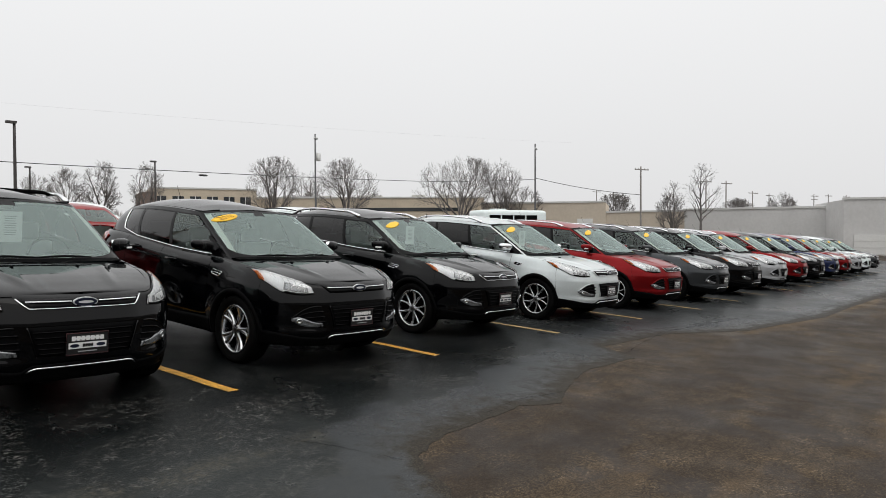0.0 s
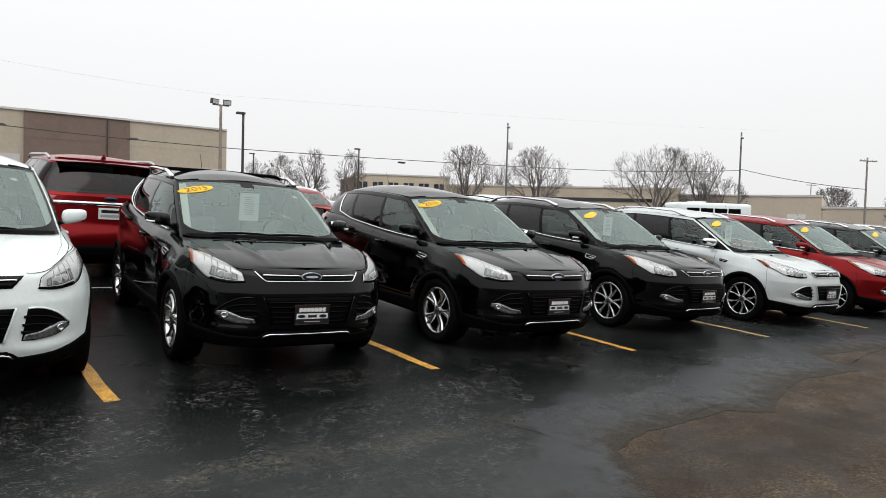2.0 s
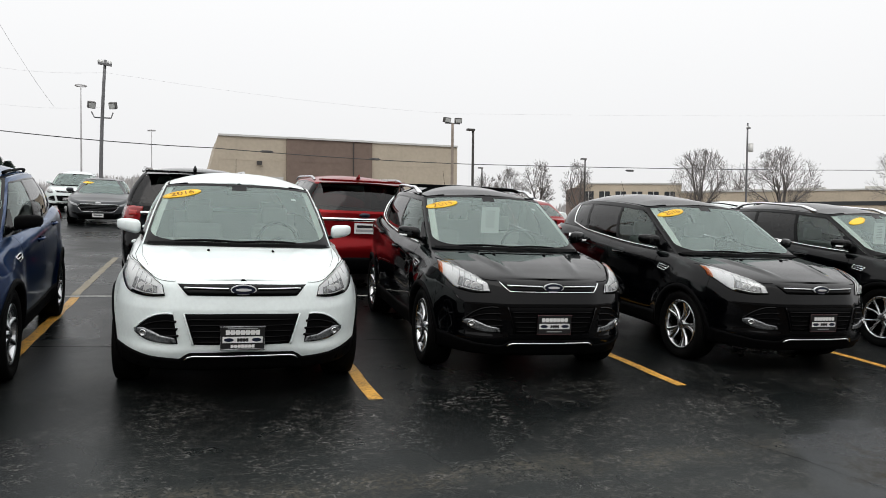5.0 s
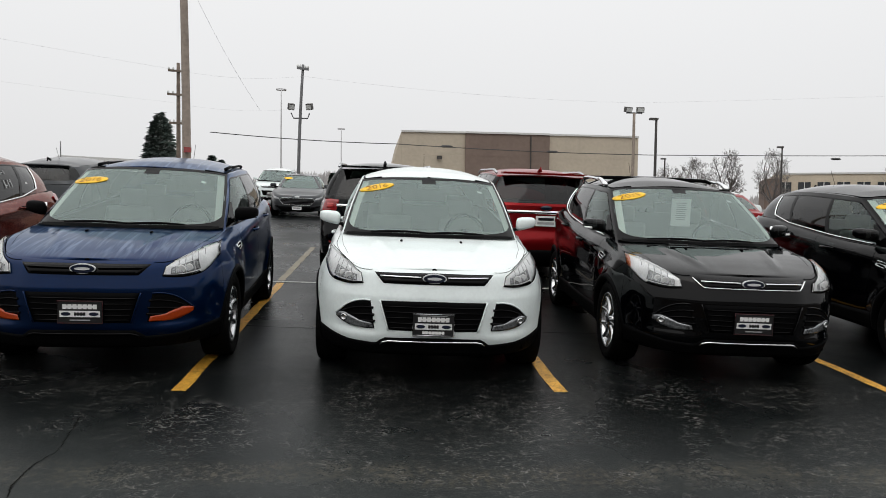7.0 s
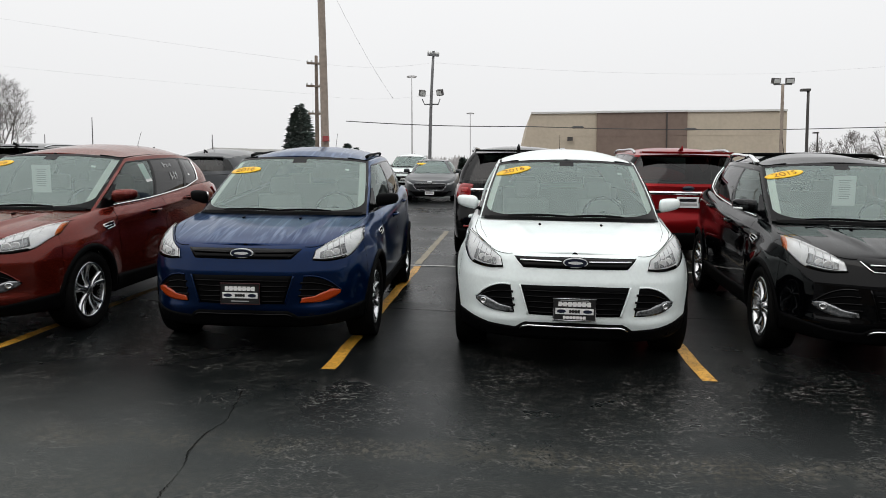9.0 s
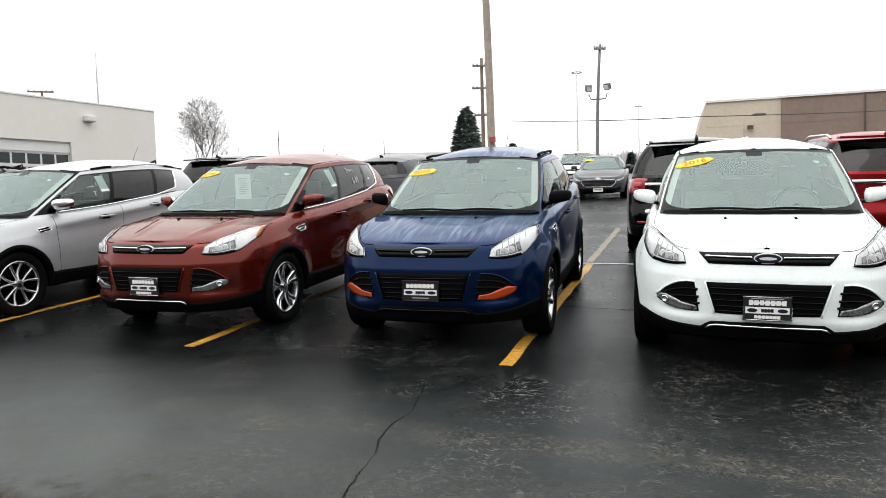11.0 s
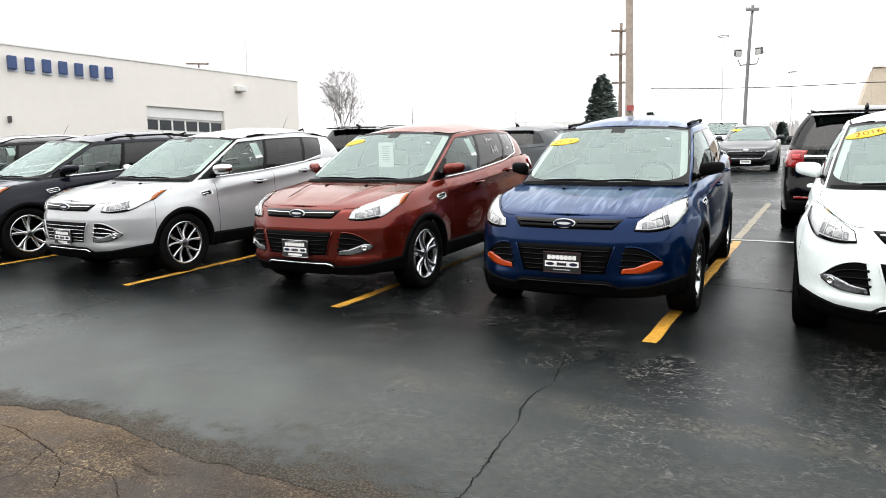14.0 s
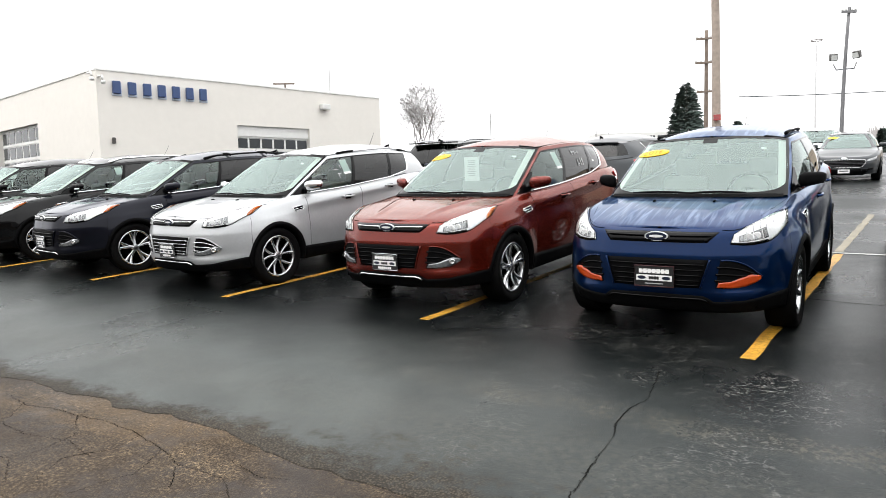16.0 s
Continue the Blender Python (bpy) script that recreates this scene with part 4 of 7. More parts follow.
def laid_on_screen(points, x, w, tilt, off):
    """Points (u, v) of a flat figure, in metres, bent onto the windscreen round the place (x, w)."""
    cb = Cabin(COMPACT)
    s0, e = abs(x) / 0.72 * cb.at_y(1.185), 0.004
    sx = math.copysign(1, x)

    def at(s, q):
        p = cb.pt(s, q)
        return Vector((sx * p[0], p[1], p[2]))

    per_s, per_w = (at(s0 + e, w) - at(s0 - e, w)).length / (2 * e), (at(s0, w + 0.01) - at(s0, w - 0.01)).length / 0.02
    c, k = math.cos(radians(tilt)), math.sin(radians(tilt))
    out = []
    for u, v in points:
        u, v = u * c + v * k, -u * k + v * c
        s, q = s0 + sx * u / per_s, w + v / per_w
        p = at(s, q)
        n = ((at(s + e, q) - p) * sx).cross(at(s, q + 0.01) - p).normalized()
        out.append(tuple(p + n * off))
    return out


def sticker(car, year, x=-0.535, w=0.825, tilt=-20):
    rings, n = (0.0, 0.35, 0.7, 1.0), 32
    uv = [(0.160 * r * math.cos(2 * math.pi * k / n), 0.058 * r * math.sin(2 * math.pi * k / n)) for r in rings[1:] for k in range(n)]

    def oval():
        V = laid_on_screen([(0, 0)] + uv, x, w, tilt, 0.004) + laid_on_screen(uv[-n:], x, w, tilt, 0.001)
        F = [(0, 1 + k, 1 + (k + 1) % n) for k in range(n)]
        for j in range(3):
            F += [(1 + j * n + k, 1 + (j + 1) * n + k, 1 + (j + 1) * n + (k + 1) % n, 1 + j * n + (k + 1) % n) for k in range(n)]
        return mesh("year_sticker", V, F, YELLOW)

    ov = part("year_sticker", stock(("sticker", x, w, tilt), oval), car, "yellow oval windscreen sticker")
    if year:
        def digits():
            me = text_mesh(year, 0.100, INK, "year")
            for v, p in zip(me.vertices, laid_on_screen([(v.co.x, v.co.y) for v in me.vertices], x, w, tilt, 0.0065)):
                v.co = p
            return me
        part("year", stock(("year", year, x, w, tilt), digits), ov)


def dealer_plate(car, style):
    """Plate with the dealer's writing as plain bars."""
    sh = Shell(COMPACT)
    y = sh.front_pt(0, 0.51, 0)[1] - 0.022
    m = pose(0, y, 0.497 if style == "double" else 0.525)
    if style == "none":
        return
    fr = part("dealer_plate", stock("plate_back", lambda: bm_mesh("dealer_plate", box_bm((0.30, 0.014, 0.158), (0, 0, 0), 0.004), PLATE_DARK)), car, "black dealer plate with white bars", m)

    def bar(key, w, h, z, mat, nm="plate_bar", x=0):
        part(nm, stock(("bar", key), lambda: merge(nm, [box((w, 0.003, h))], mat, False)), fr, "", pose(x, -0.0085, z))

    # a plain notched bar stands for each line of writing
    def blocks(n, w, h, mat=PLATE_WHITE):
        p, cols = w / n, []
        for k in range(n):
            x = -w / 2 + p * k
            cols += [(x + p * 0.10, -h / 2, h / 2), (x + p * 0.90, -h / 2, h / 2)]
            if k < n - 1:
                cut = (-h * 0.22, h * 0.22)
                cols += [(x + p * 0.901, *cut), (x + p * 1.099, *cut)]
        v = [(x, -0.0015, z) for x, z0, z1 in cols for z in (z0, z1)]
        f = [(2 * i, 2 * i + 2, 2 * i + 3, 2 * i + 1) for i in range(len(cols) - 1)]
        return mesh("plate_bar", v, f, mat, False)
    part("plate_bar", stock("plate_name", lambda: blocks(7, 0.236, 0.034)), fr, "", pose(0, -0.0085, 0.040))
    bar("white", 0.270, 0.044, -0.012, PLATE_WHITE)
    part("plate_bar", stock("plate_make", lambda: blocks(4, 0.080, 0.024, PLATE_DARK)), fr, "", pose(0, -0.0105, -0.012))
    for sx in (-1, 1):
        part("plate_oval", stock("plate_oval", lambda: mesh("plate_oval", *disc(0.032, 0.013), BADGE, False)), fr, "", pose(sx * 0.093, -0.010, -0.012))
    if style == "double":
        part("plate_bar", stock("plate_low", lambda: blocks(7, 0.165, 0.022)), fr, "", pose(0, -0.0085, -0.057))
        part("plate_rim", stock("plate_rim", lambda: merge("plate_rim", [tube([(-0.15, 0, -0.079), (0.15, 0, -0.079), (0.15, 0, 0.079), (-0.15, 0, 0.079)], 0.006, 6, 1.0, True)], ALLOY)), fr, "", pose(0, -0.006, 0))
        part("plate_bar", stock("plate_top", lambda: blocks(1, 0.25, 0.005, PRINT)), fr, "", pose(0, -0.0085, 0.067))
    else:
        part("plate_bar", stock("plate_web", lambda: blocks(1, 0.17, 0.008, PRINT)), fr, "", pose(0, -0.0085, -0.056))
        part("plate_rim", stock("plate_rim_red", lambda: merge("plate_rim", [tube([(-0.15, 0, -0.079), (0.15, 0, -0.079), (0.15, 0, 0.079), (-0.15, 0, 0.079)], 0.005, 6, 1.0, True)], PLATE_RED)), fr, "dark red edge", pose(0, -0.006, 0))


def compact_suv(colour, label, x, y, turn=0.0, wheels="five", rails="", bars=False, year="", plate="plain", fog=True, bright=True, sheet="", mirror_chrome=False, black_mirror=False, amber=True, group="cars in the front row", trim=True, papers=(), bright_ribs=False, mark=(-0.535, 0.825, -20), sheet_x=0.02):
    mat = PAINTS[colour]
    car = thing("suv", label, "car", LOT @ pose(x, y, 0, 0, 0, turn), group)
    made = {}
    for name, me, lab, parent in stock("compact", compact_meshes):
        if name == "fog_bowl" and not fog or name == "window_trim" and not trim or name == "side_marker" and not amber:
            continue
        if name in ("grille_edge", "mirror_lamp") and rails != "chrome":
            continue
        special = me.materials[0].name if me.materials[0] else ""
        if name == "mirror_cap" and mirror_chrome:
            me = stock("mirror_chrome" + me.name, lambda: recoloured(me, CHROME))
        elif name == "mirror_cap" and black_mirror:
            me = stock("mirror_black" + me.name, lambda: recoloured(me, TRIM))
        else:
            me = painted(me, mat) if special == "paint_black" else me
        if name == "fog_lamp":
            me = stock(("fog", fog, me.name), lambda: recoloured(me, FOG_CELL if fog else ORANGE))
            lab = "clear fog lamp" if fog else "orange reflector"
        if name in ("grille_bar", "skid_strip"):
            use = CHROME if (bright or name == "skid_strip" and fog) else GLOSS
            me = stock((name, use.name, me.name), lambda: recoloured(me, use))
        if bright_ribs and name in ("intake_rib",) or bright_ribs and name == "grille_rib" and parent == "lower_grille":
            me = stock(("bright", me.name), lambda: recoloured(me, ALLOY))
        ob = part(name, me, made.get(parent, car), lab)
        made[name] = ob
    fit_wheels(car, wheels, COMPACT["axles"])
    for sx in (-0.37, 0.37):
        part("front_seat", stock("seat", seat_mesh), car, "", pose(sx, 2.15, 0))
    if rails:
        hgt = {"chrome": 0.060, "black": 0.040, "low": 0.016, "tips": 0.020}[rails]
        mid_rails, end_rails, cross = stock(("rails", hgt), lambda: rails_meshes(hgt))
        mid_mat, end_mat = {"chrome": (CHROME, CHROME), "black": (TRIM, TRIM), "low": (TRIM, TRIM), "tips": (ALLOY, TRIM)}[rails]
        laid = []
        for k in mid_rails:
            laid.append(part("roof_rail", stock(("rail", rails, k.name), lambda: recoloured(k, mid_mat)), car, "black roof rail" if mid_mat is TRIM else "satin metal roof rail"))
        for i, k in enumerate(end_rails):
            part("rail_end", stock(("rail", rails, k.name), lambda: recoloured(k, end_mat)), laid[i % 2])
        if bars:
            for k in cross:
                part("cross_bar", k, car)
    if year is not None:
        sticker(car, year, *mark)
    part("roof_fin", stock("fin", lambda: merge("roof_fin", [tube([(0, 3.95, 1.60), (0, 4.03, 1.625), (0, 4.06, 1.648), (0, 4.07, 1.58)], [0.020, 0.016, 0.007, 0.014], 6)], TRIM)), car)
    part("aerial", stock("aerial", lambda: merge("aerial", [tube([(0, 3.60, 1.63), (0, 3.73, 1.84)], [0.0035, 0.002], 5)], TRIM)), car)
    ditch = stock("ditch", ditch_meshes)
    for k in ditch:
        part("roof_strip", k, car, "black roof strip")
    dealer_plate(car, plate)
    if sheet:
        s = part("price_sheet", stock("sheet", lambda: merge("price_sheet", [box((0.20, 0.002, 0.28))], PAPER, False)), car, "printed white sheet behind glass", pose(sheet_x, 1.79, 1.30))
        part("print_lines", stock("lines", lambda: merge("print_lines", [box((0.09 if k % 3 else 0.11, 0.002, 0.007), (0, 0, 0.095 - 0.021 * k)) for k in range(9)], PRINT, False)), s, "", pose(0, -0.002, 0))
    for y_, w_, wd, hg, mat in papers:
        cb = Cabin(COMPACT)
        s_ = cb.at_y(y_)
        deep = 0.012 if mat is PAPER else -0.004
        p, q, r = (Vector(cb.pt(s_, w_, deep)), Vector(cb.pt(s_, w_ + 0.05, deep)), Vector(cb.pt(s_ + 0.01, w_, deep)))
        ey = (r - p).normalized()
        face = ey.cross((q - p).normalized()).normalized()
        ez = face.cross(ey)
        m = Matrix((face, ey, ez)).transposed().to_4x4()
        m.translation = p
        part("window_sheet" if mat is PAPER else "chalk_mark", merge("window_sheet", [box((0.003, wd, hg))], mat, False), car, "white paper sheet on the side window" if mat is PAPER else "white chalk stroke", m)
    part("window_tag", stock("tag", lambda: merge("window_tag", [box((0.045, 0.002, 0.035))], PAPER, False)), car, "", on_screen(0.55, 0.78) @ pose(0, 0.012, 0))
    for sx in (-1, 1):
        part("washer_nozzle", stock("nozzle", lambda: merge("washer_nozzle", [tube([(0, -0.02, 0), (0, 0.02, 0.004)], 0.011, 6, 0.6)], TRIM)), car, "", pose(sx * 0.25, 0.85, 1.024))
    return car


def recoloured(me, mat):
    c = me.copy()
    c.materials[0] = mat
    return c


# ---- other vehicles ----
LARGE = dict(
    length=5.0, half=1.0, arch=0.40, axles=(0.95, 3.82), roll=0.05, crease=(0.95, 0.02),
    plan=[(0, 0), (0.35, 0.01), (0.62, 0.07), (0.82, 0.22), (0.93, 0.5), (0.985, 1.0), (1.0, 2.0), (1.0, 3.4), (0.985, 4.3), (0.95, 4.7), (0.86, 4.9), (0.6, 4.985), (0, 5.0)],
    belt=[(0, 1.0), (0.4, 1.06), (1.4, 1.14), (3.0, 1.18), (4.6, 1.2), (5.0, 1.18)],
    side=[(0.2, -0.06), (0.35, -0.03), (0.6, 0.0), (0.9, 0.006), (1.3, 0.0)],
    front=[(0.2, 0.1), (0.4, 0.0), (0.7, 0.0), (0.95, 0.05), (1.1, 0.15)],
    rear=[(0.2, 0.12), (0.42, 0.02), (0.62, 0.0), (0.72, 0.03), (0.8, 0.07), (1.2, 0.10)],
    sill=[(0, 0.32), (1.3, 0.30), (3.4, 0.30), (5.0, 0.36)],
    cab_base=[(0, 1.12, 1.14), (0.45, 1.18, 1.14), (0.74, 1.32, 1.15), (0.86, 1.6, 1.15), (0.925, 2.1, 1.16), (0.93, 3.2, 1.175), (0.92, 4.2, 1.19), (0.87, 4.72, 1.19), (0.6, 4.86, 1.18), (0, 4.89, 1.18)],
    cab_top=[(0, 1.95, 1.62), (0.4, 1.98, 1.62), (0.64, 2.08, 1.62), (0.70, 2.4, 1.65), (0.72, 3.0, 1.67), (0.72, 3.8, 1.67), (0.71, 4.2, 1.65), (0.67, 4.5, 1.63), (0.45, 4.6, 1.63), (0, 4.62, 1.63)],
    roof=[(1.9, 0.0), (2.3, 0.06), (3.2, 0.09), (4.2, 0.07), (4.62, 0.01)],
    cuts=dict(screen=0.163, a=0.212, b0=0.415, b1=0.435, c0=0.602, c1=0.617, d=0.80, tail=0.83),
)
SALOON = dict(
    length=4.87, half=0.925, arch=0.37, axles=(0.97, 3.82), roll=0.05, crease=(0.80, 0.03),
    plan=[(0, 0), (0.3, 0.01), (0.5, 0.05), (0.7, 0.19), (0.83, 0.45), (0.9, 0.9), (0.92, 1.8), (0.92, 3.0), (0.9, 3.8), (0.84, 4.4), (0.7, 4.76), (0.4, 4.86), (0, 4.87)],
    belt=[(0, 0.74), (0.15, 0.76), (0.4, 0.84), (0.9, 0.91), (1.4, 0.955), (3.0, 1.0), (4.0, 1.05), (4.87, 1.03)],
    side=[(0.15, -0.06), (0.3, -0.03), (0.5, 0.0), (0.9, 0.004), (1.2, 0.0)],
    front=[(0.15, 0.1), (0.35, 0.0), (0.55, 0.0), (0.7, 0.03), (0.85, 0.12), (1.0, 0.2)],
    rear=[(0.2, 0.1), (0.4, 0.0), (0.7, 0.0), (1.1, 0.06)],
    sill=[(0, 0.22), (1.3, 0.24), (3.4, 0.24), (4.87, 0.3)],
    cab_base=[(0, 1.22, 0.97), (0.42, 1.27, 0.97), (0.66, 1.42, 0.97), (0.78, 1.65, 0.96), (0.82, 2.2, 0.975), (0.82, 2.9, 1.0), (0.79, 3.6, 1.03), (0.70, 4.05, 1.05), (0.42, 4.22, 1.06), (0, 4.25, 1.06)],
    cab_top=[(0, 2.05, 1.405), (0.36, 2.08, 1.405), (0.53, 2.18, 1.40), (0.57, 2.4, 1.41), (0.575, 2.7, 1.415), (0.57, 3.0, 1.41), (0.56, 3.2, 1.40), (0.50, 3.36, 1.39), (0.3, 3.43, 1.385), (0, 3.44, 1.385)],
    roof=[(2.0, 0.0), (2.3, 0.04), (2.8, 0.055), (3.3, 0.03), (3.44, 0.0)],
    cuts=dict(screen=0.175, a=0.215, b0=0.44, b1=0.455, c0=0.66, c1=0.672, d=0.74, tail=0.82),
)


def plain_car_meshes(sp, nose, stern):
    sh, cb = Shell(sp), Cabin(sp)
    out = []
    L = sp["length"]

    def add(name, pieces, mat, label="", parent=None, smooth=True):
        out.append((name, merge(name, pieces if isinstance(pieces, list) else [pieces], mat, smooth), label, parent))

    cut = [0, 0.53, 1.45, 2.5, 3.4, L - 0.55, L]
    for nm, a, b in zip(("front_bumper", "front_fender", "front_door", "rear_door", "rear_quarter", "tailgate"), cut[:-1], cut[1:]):
        g = gridded(sh.panel(a + (0.003 if a else 0), b - (0.003 if b < L else 0), 0.07, 18))
        if a == 0 or b == L:
            add(nm, [g, mirrored(g)], ANY)
        else:
            add(nm, g, ANY)
            add(nm, mirrored(g), ANY)
    liner = gridded(sh.panel(0, L, 0.12, 8, 0.03, 0.36))
    add("inner_liner", [liner, mirrored(liner)], DARK)
    yc = sp["cab_base"][2][1] + 0.15
    pl = sh.plan[sh.plan[:, 1] < yc][::8]
    zt = sh.top(pl[:, 1])
    ex, ey = sh.bend(pl[:, 0], pl[:, 1], zt)
    add("hood", cap([(max(x, 0.02), y, z - 0.001) for x, y, z in zip(ex, ey, zt)], lambda y, q: 0.05 * sstep(0.1, 0.9, y) * (1 - q ** 2.2), nx=12), ANY)
    if sp is SALOON:
        pl = sh.plan[sh.plan[:, 1] > 3.95][::8]
        zt = sh.top(pl[:, 1])
        ex, ey = sh.bend(pl[:, 0], pl[:, 1], zt)
        add("boot_lid", cap([(max(x, 0.02), y, z - 0.001) for x, y, z in zip(ex, ey, zt)], lambda y, q: 0.03 * (1 - q ** 2.2), nx=10), ANY)
    c = sp["cuts"]
    rear_glass = PRIVACY if sp is LARGE else SIDE_GLASS
    for nm, s0, s1, w0, w1, mat in (("windscreen", 0.0, c["screen"], 0.03, 0.97, SCREEN), ("front_side_window", c["a"], c["b0"], 0.10, 0.93, SIDE_GLASS), ("rear_side_window", c["b1"], c["c0"], 0.10, 0.93, rear_glass),
                                    ("quarter_window", c["c1"], c["d"], 0.12, 0.92, rear_glass), ("rear_window", c["tail"], 1.0, 0.08 if sp is LARGE else 0.12, 0.96 if sp is LARGE else 0.88, rear_glass)):
        g = cb.cell(s0, s1, w0, w1, 10, 7, 0.004)
        if s0 == 0.0 or s1 == 1.0:
            add(nm, [g, mirrored(g)], mat)
        else:
            add(nm, g, mat)
            add(nm, mirrored(g), mat)
    fr, pil = [], []
    for s0, s1, w0, w1 in ((0, c["screen"], 0.0, 0.03), (0, c["screen"], 0.97, 1.0), (c["a"], c["d"], 0.03, 0.10), (c["b0"], c["b1"], 0.1, 0.93), (c["c0"], c["c1"], 0.1, 0.93), (c["a"], c["d"], 0.93, 0.965)):
        g = cb.cell(s0, s1, w0, w1, 10, 4, -0.001)
        fr += [g, mirrored(g)]
    for s0, s1, w0, w1 in ((c["screen"], c["a"], 0.0, 1.0), (c["a"], c["d"], 0.965, 1.0), (c["a"], c["d"], -0.03, 0.03), (c["d"], c["tail"], 0.0, 1.0), (c["tail"], 1.0, 0.0, 0.08 if sp is LARGE else 0.12), (c["tail"], 1.0, 0.96 if sp is LARGE else 0.88, 1.0)):
        g = cb.cell(s0, s1, w0, w1, 10, 6, -0.001)
        pil += [g, mirrored(g)]
    if sp is LARGE:
        # the rear pillars are clad in gloss black up to the roof
        g = cb.cell(c["d"], c["tail"], 0.10, 0.94, 10, 6, -0.006)
        fr += [g, mirrored(g)]
    add("window_surround", fr, GLOSS)
    add("upper_body", pil, ANY)
    add("roof", cap([(max(p[0], 0.02), p[1], p[2]) for p in cb.T[::8]], lambda y, q: np.interp(y, *zip(*sp["roof"])) * (1 - q ** 2.4), nx=10), ANY)
    add("underbody", [box((1.3, L - 0.5, 0.16), (0, L / 2, 0.32)), box((1.5, 2.2, 0.14), (0, L / 2, 0.30)), box((1.45, L - 2.2, 0.04), (0, L / 2 + 0.3, 0.5)), box((1.4, 0.05, 0.4), (0, 1.35, 0.7))], DARK, "", None, False)
    add("seat_bench", [box((1.3, 0.16, 0.65), (0, 2.5, 0.85)), box((1.3, 0.16, 0.62), (0, 3.35, 0.88)), box((1.3, 0.4, 0.1), (0, 1.7, sp["cab_base"][0][2] - 0.12))], SEAT, "", None, False)
    S, F, B = sh.side_pt, sh.front_pt, sh.rear_pt
    for mir in (False, True):
        def fl(g):
            return mirrored(g) if mir else g
        for y0 in sp["axles"]:
            P = np.zeros((16, 2, 3))
            for i, a in enumerate(np.linspace(-0.3, math.pi + 0.3, 16)):
                for j, x in enumerate((sp["half"] - 0.03, 0.55)):
                    P[i, j] = (x, y0 - sp["arch"] * math.cos(a), 0.335 + sp["arch"] * math.sin(a))
            add("wheel_housing", fl(gridded(P)), DARK)
        zb = sp["cab_base"][3][2]
        x0 = sp["half"] + 0.02
        bm = bmesh.new()
        bmesh.ops.create_uvsphere(bm, u_segments=14, v_segments=8, radius=1)
        for v in bm.verts:
            v.co = Vector(((x0 + math.copysign(abs(v.co.x) ** 0.7, v.co.x) * 0.11) * (-1 if mir else 1), sp["cab_base"][3][1] + 0.05 + v.co.y * 0.06, zb + 0.09 + math.copysign(abs(v.co.z) ** 0.7, v.co.z) * 0.07))
        out.append(("mirror_cap", bm_mesh("mirror_cap", bm, ANY, True), "", None))
        sg = -1 if mir else 1
        add("mirror_foot", tube([(sg * (x0 - 0.16), sp["cab_base"][3][1] + 0.05, zb + 0.02), (sg * x0, sp["cab_base"][3][1] + 0.05, zb + 0.05)], 0.025, 6), GLOSS, "", "mirror_cap")
        if nose:
            add("headlamp", fl(sh.patch(F, [(0.60, 0.655), (0.72, 0.69), (0.84, 0.73)], [(0.59, 0.605), (0.72, 0.615), (0.845, 0.665)], 14, 5, 0.005)), LAMP_CELL, "dull clear headlamp")
            add("fog_lamp", fl(sh.patch(F, [(0.62, 0.40), (0.76, 0.42)], [(0.60, 0.34), (0.74, 0.36)], 8, 4, 0.005)), GLOSS)
        if stern:
            add("rear_lamp", fl(sh.patch(B, [(0.66, 1.17), (0.82, 1.18), (0.925, 1.18)], [(0.72, 0.95), (0.82, 0.94), (0.93, 0.95)], 10, 8, 0.012)), RED_LENS, "red rear lamp")
            add("lamp_core", fl(sh.patch(B, [(0.74, 1.12), (0.85, 1.12)], [(0.75, 1.05), (0.85, 1.04)], 6, 4, 0.016, False)), RED_CORE, "", "rear_lamp")
            add("rear_reflector", fl(sh.patch(B, [(0.55, 0.56), (0.80, 0.56)], [(0.55, 0.53), (0.80, 0.53)], 8, 3, 0.01, False)), RED_LENS)
    if nose:
        mouth = [(-0.44, 0.425), (-0.57, 0.575), (-0.52, 0.655), (0.52, 0.655), (0.57, 0.575), (0.44, 0.425)]
        add("grille", sh.patch(F, mouth[1:5], [(-0.57, 0.570), (-0.44, 0.425), (0.44, 0.425), (0.57, 0.570)], 22, 6, 0.005, False), GLOSS, "wide black six-sided grille")
        add("grille_edge", tube([F(x, z, 0.010) for x, z in polyline(mouth + mouth[:1], 48)], 0.011, 5), ALLOY, "satin metal edge", "grille")
        for z in np.linspace(0.46, 0.625, 5):
            w = np.interp(z, (0.425, 0.575, 0.655), (0.42, 0.55, 0.50))
            add("grille_bar", tube([F(x, z, 0.012) for x in np.linspace(-w, w, 12)], 0.007, 5), ALLOY_DARK, "", "grille")
        add("lower_grille", sh.patch(F, [(-0.66, 0.375), (0.66, 0.375)], [(-0.50, 0.20), (0.50, 0.20)], 18, 4, 0.005, False), TRIM)
        add("plate", box((0.31, 0.012, 0.11), (0, F(0, 0.32, 0.02)[1], 0.32)), PLATE_WHITE, "white dealer plate", None, False)
        add("plate_bar", box((0.24, 0.004, 0.030), (0, F(0, 0.32, 0.030)[1], 0.33)), PLATE_DARK, "", "plate", False)
        y, z = F(0, 0.70, 0.01)[1], 0.70
        add("badge", disc(0.085, 0.034, 0.01), BADGE_MARK, "plain oval badge")
        out[-1][1].transform(Matrix.Translation((0, y, z)))
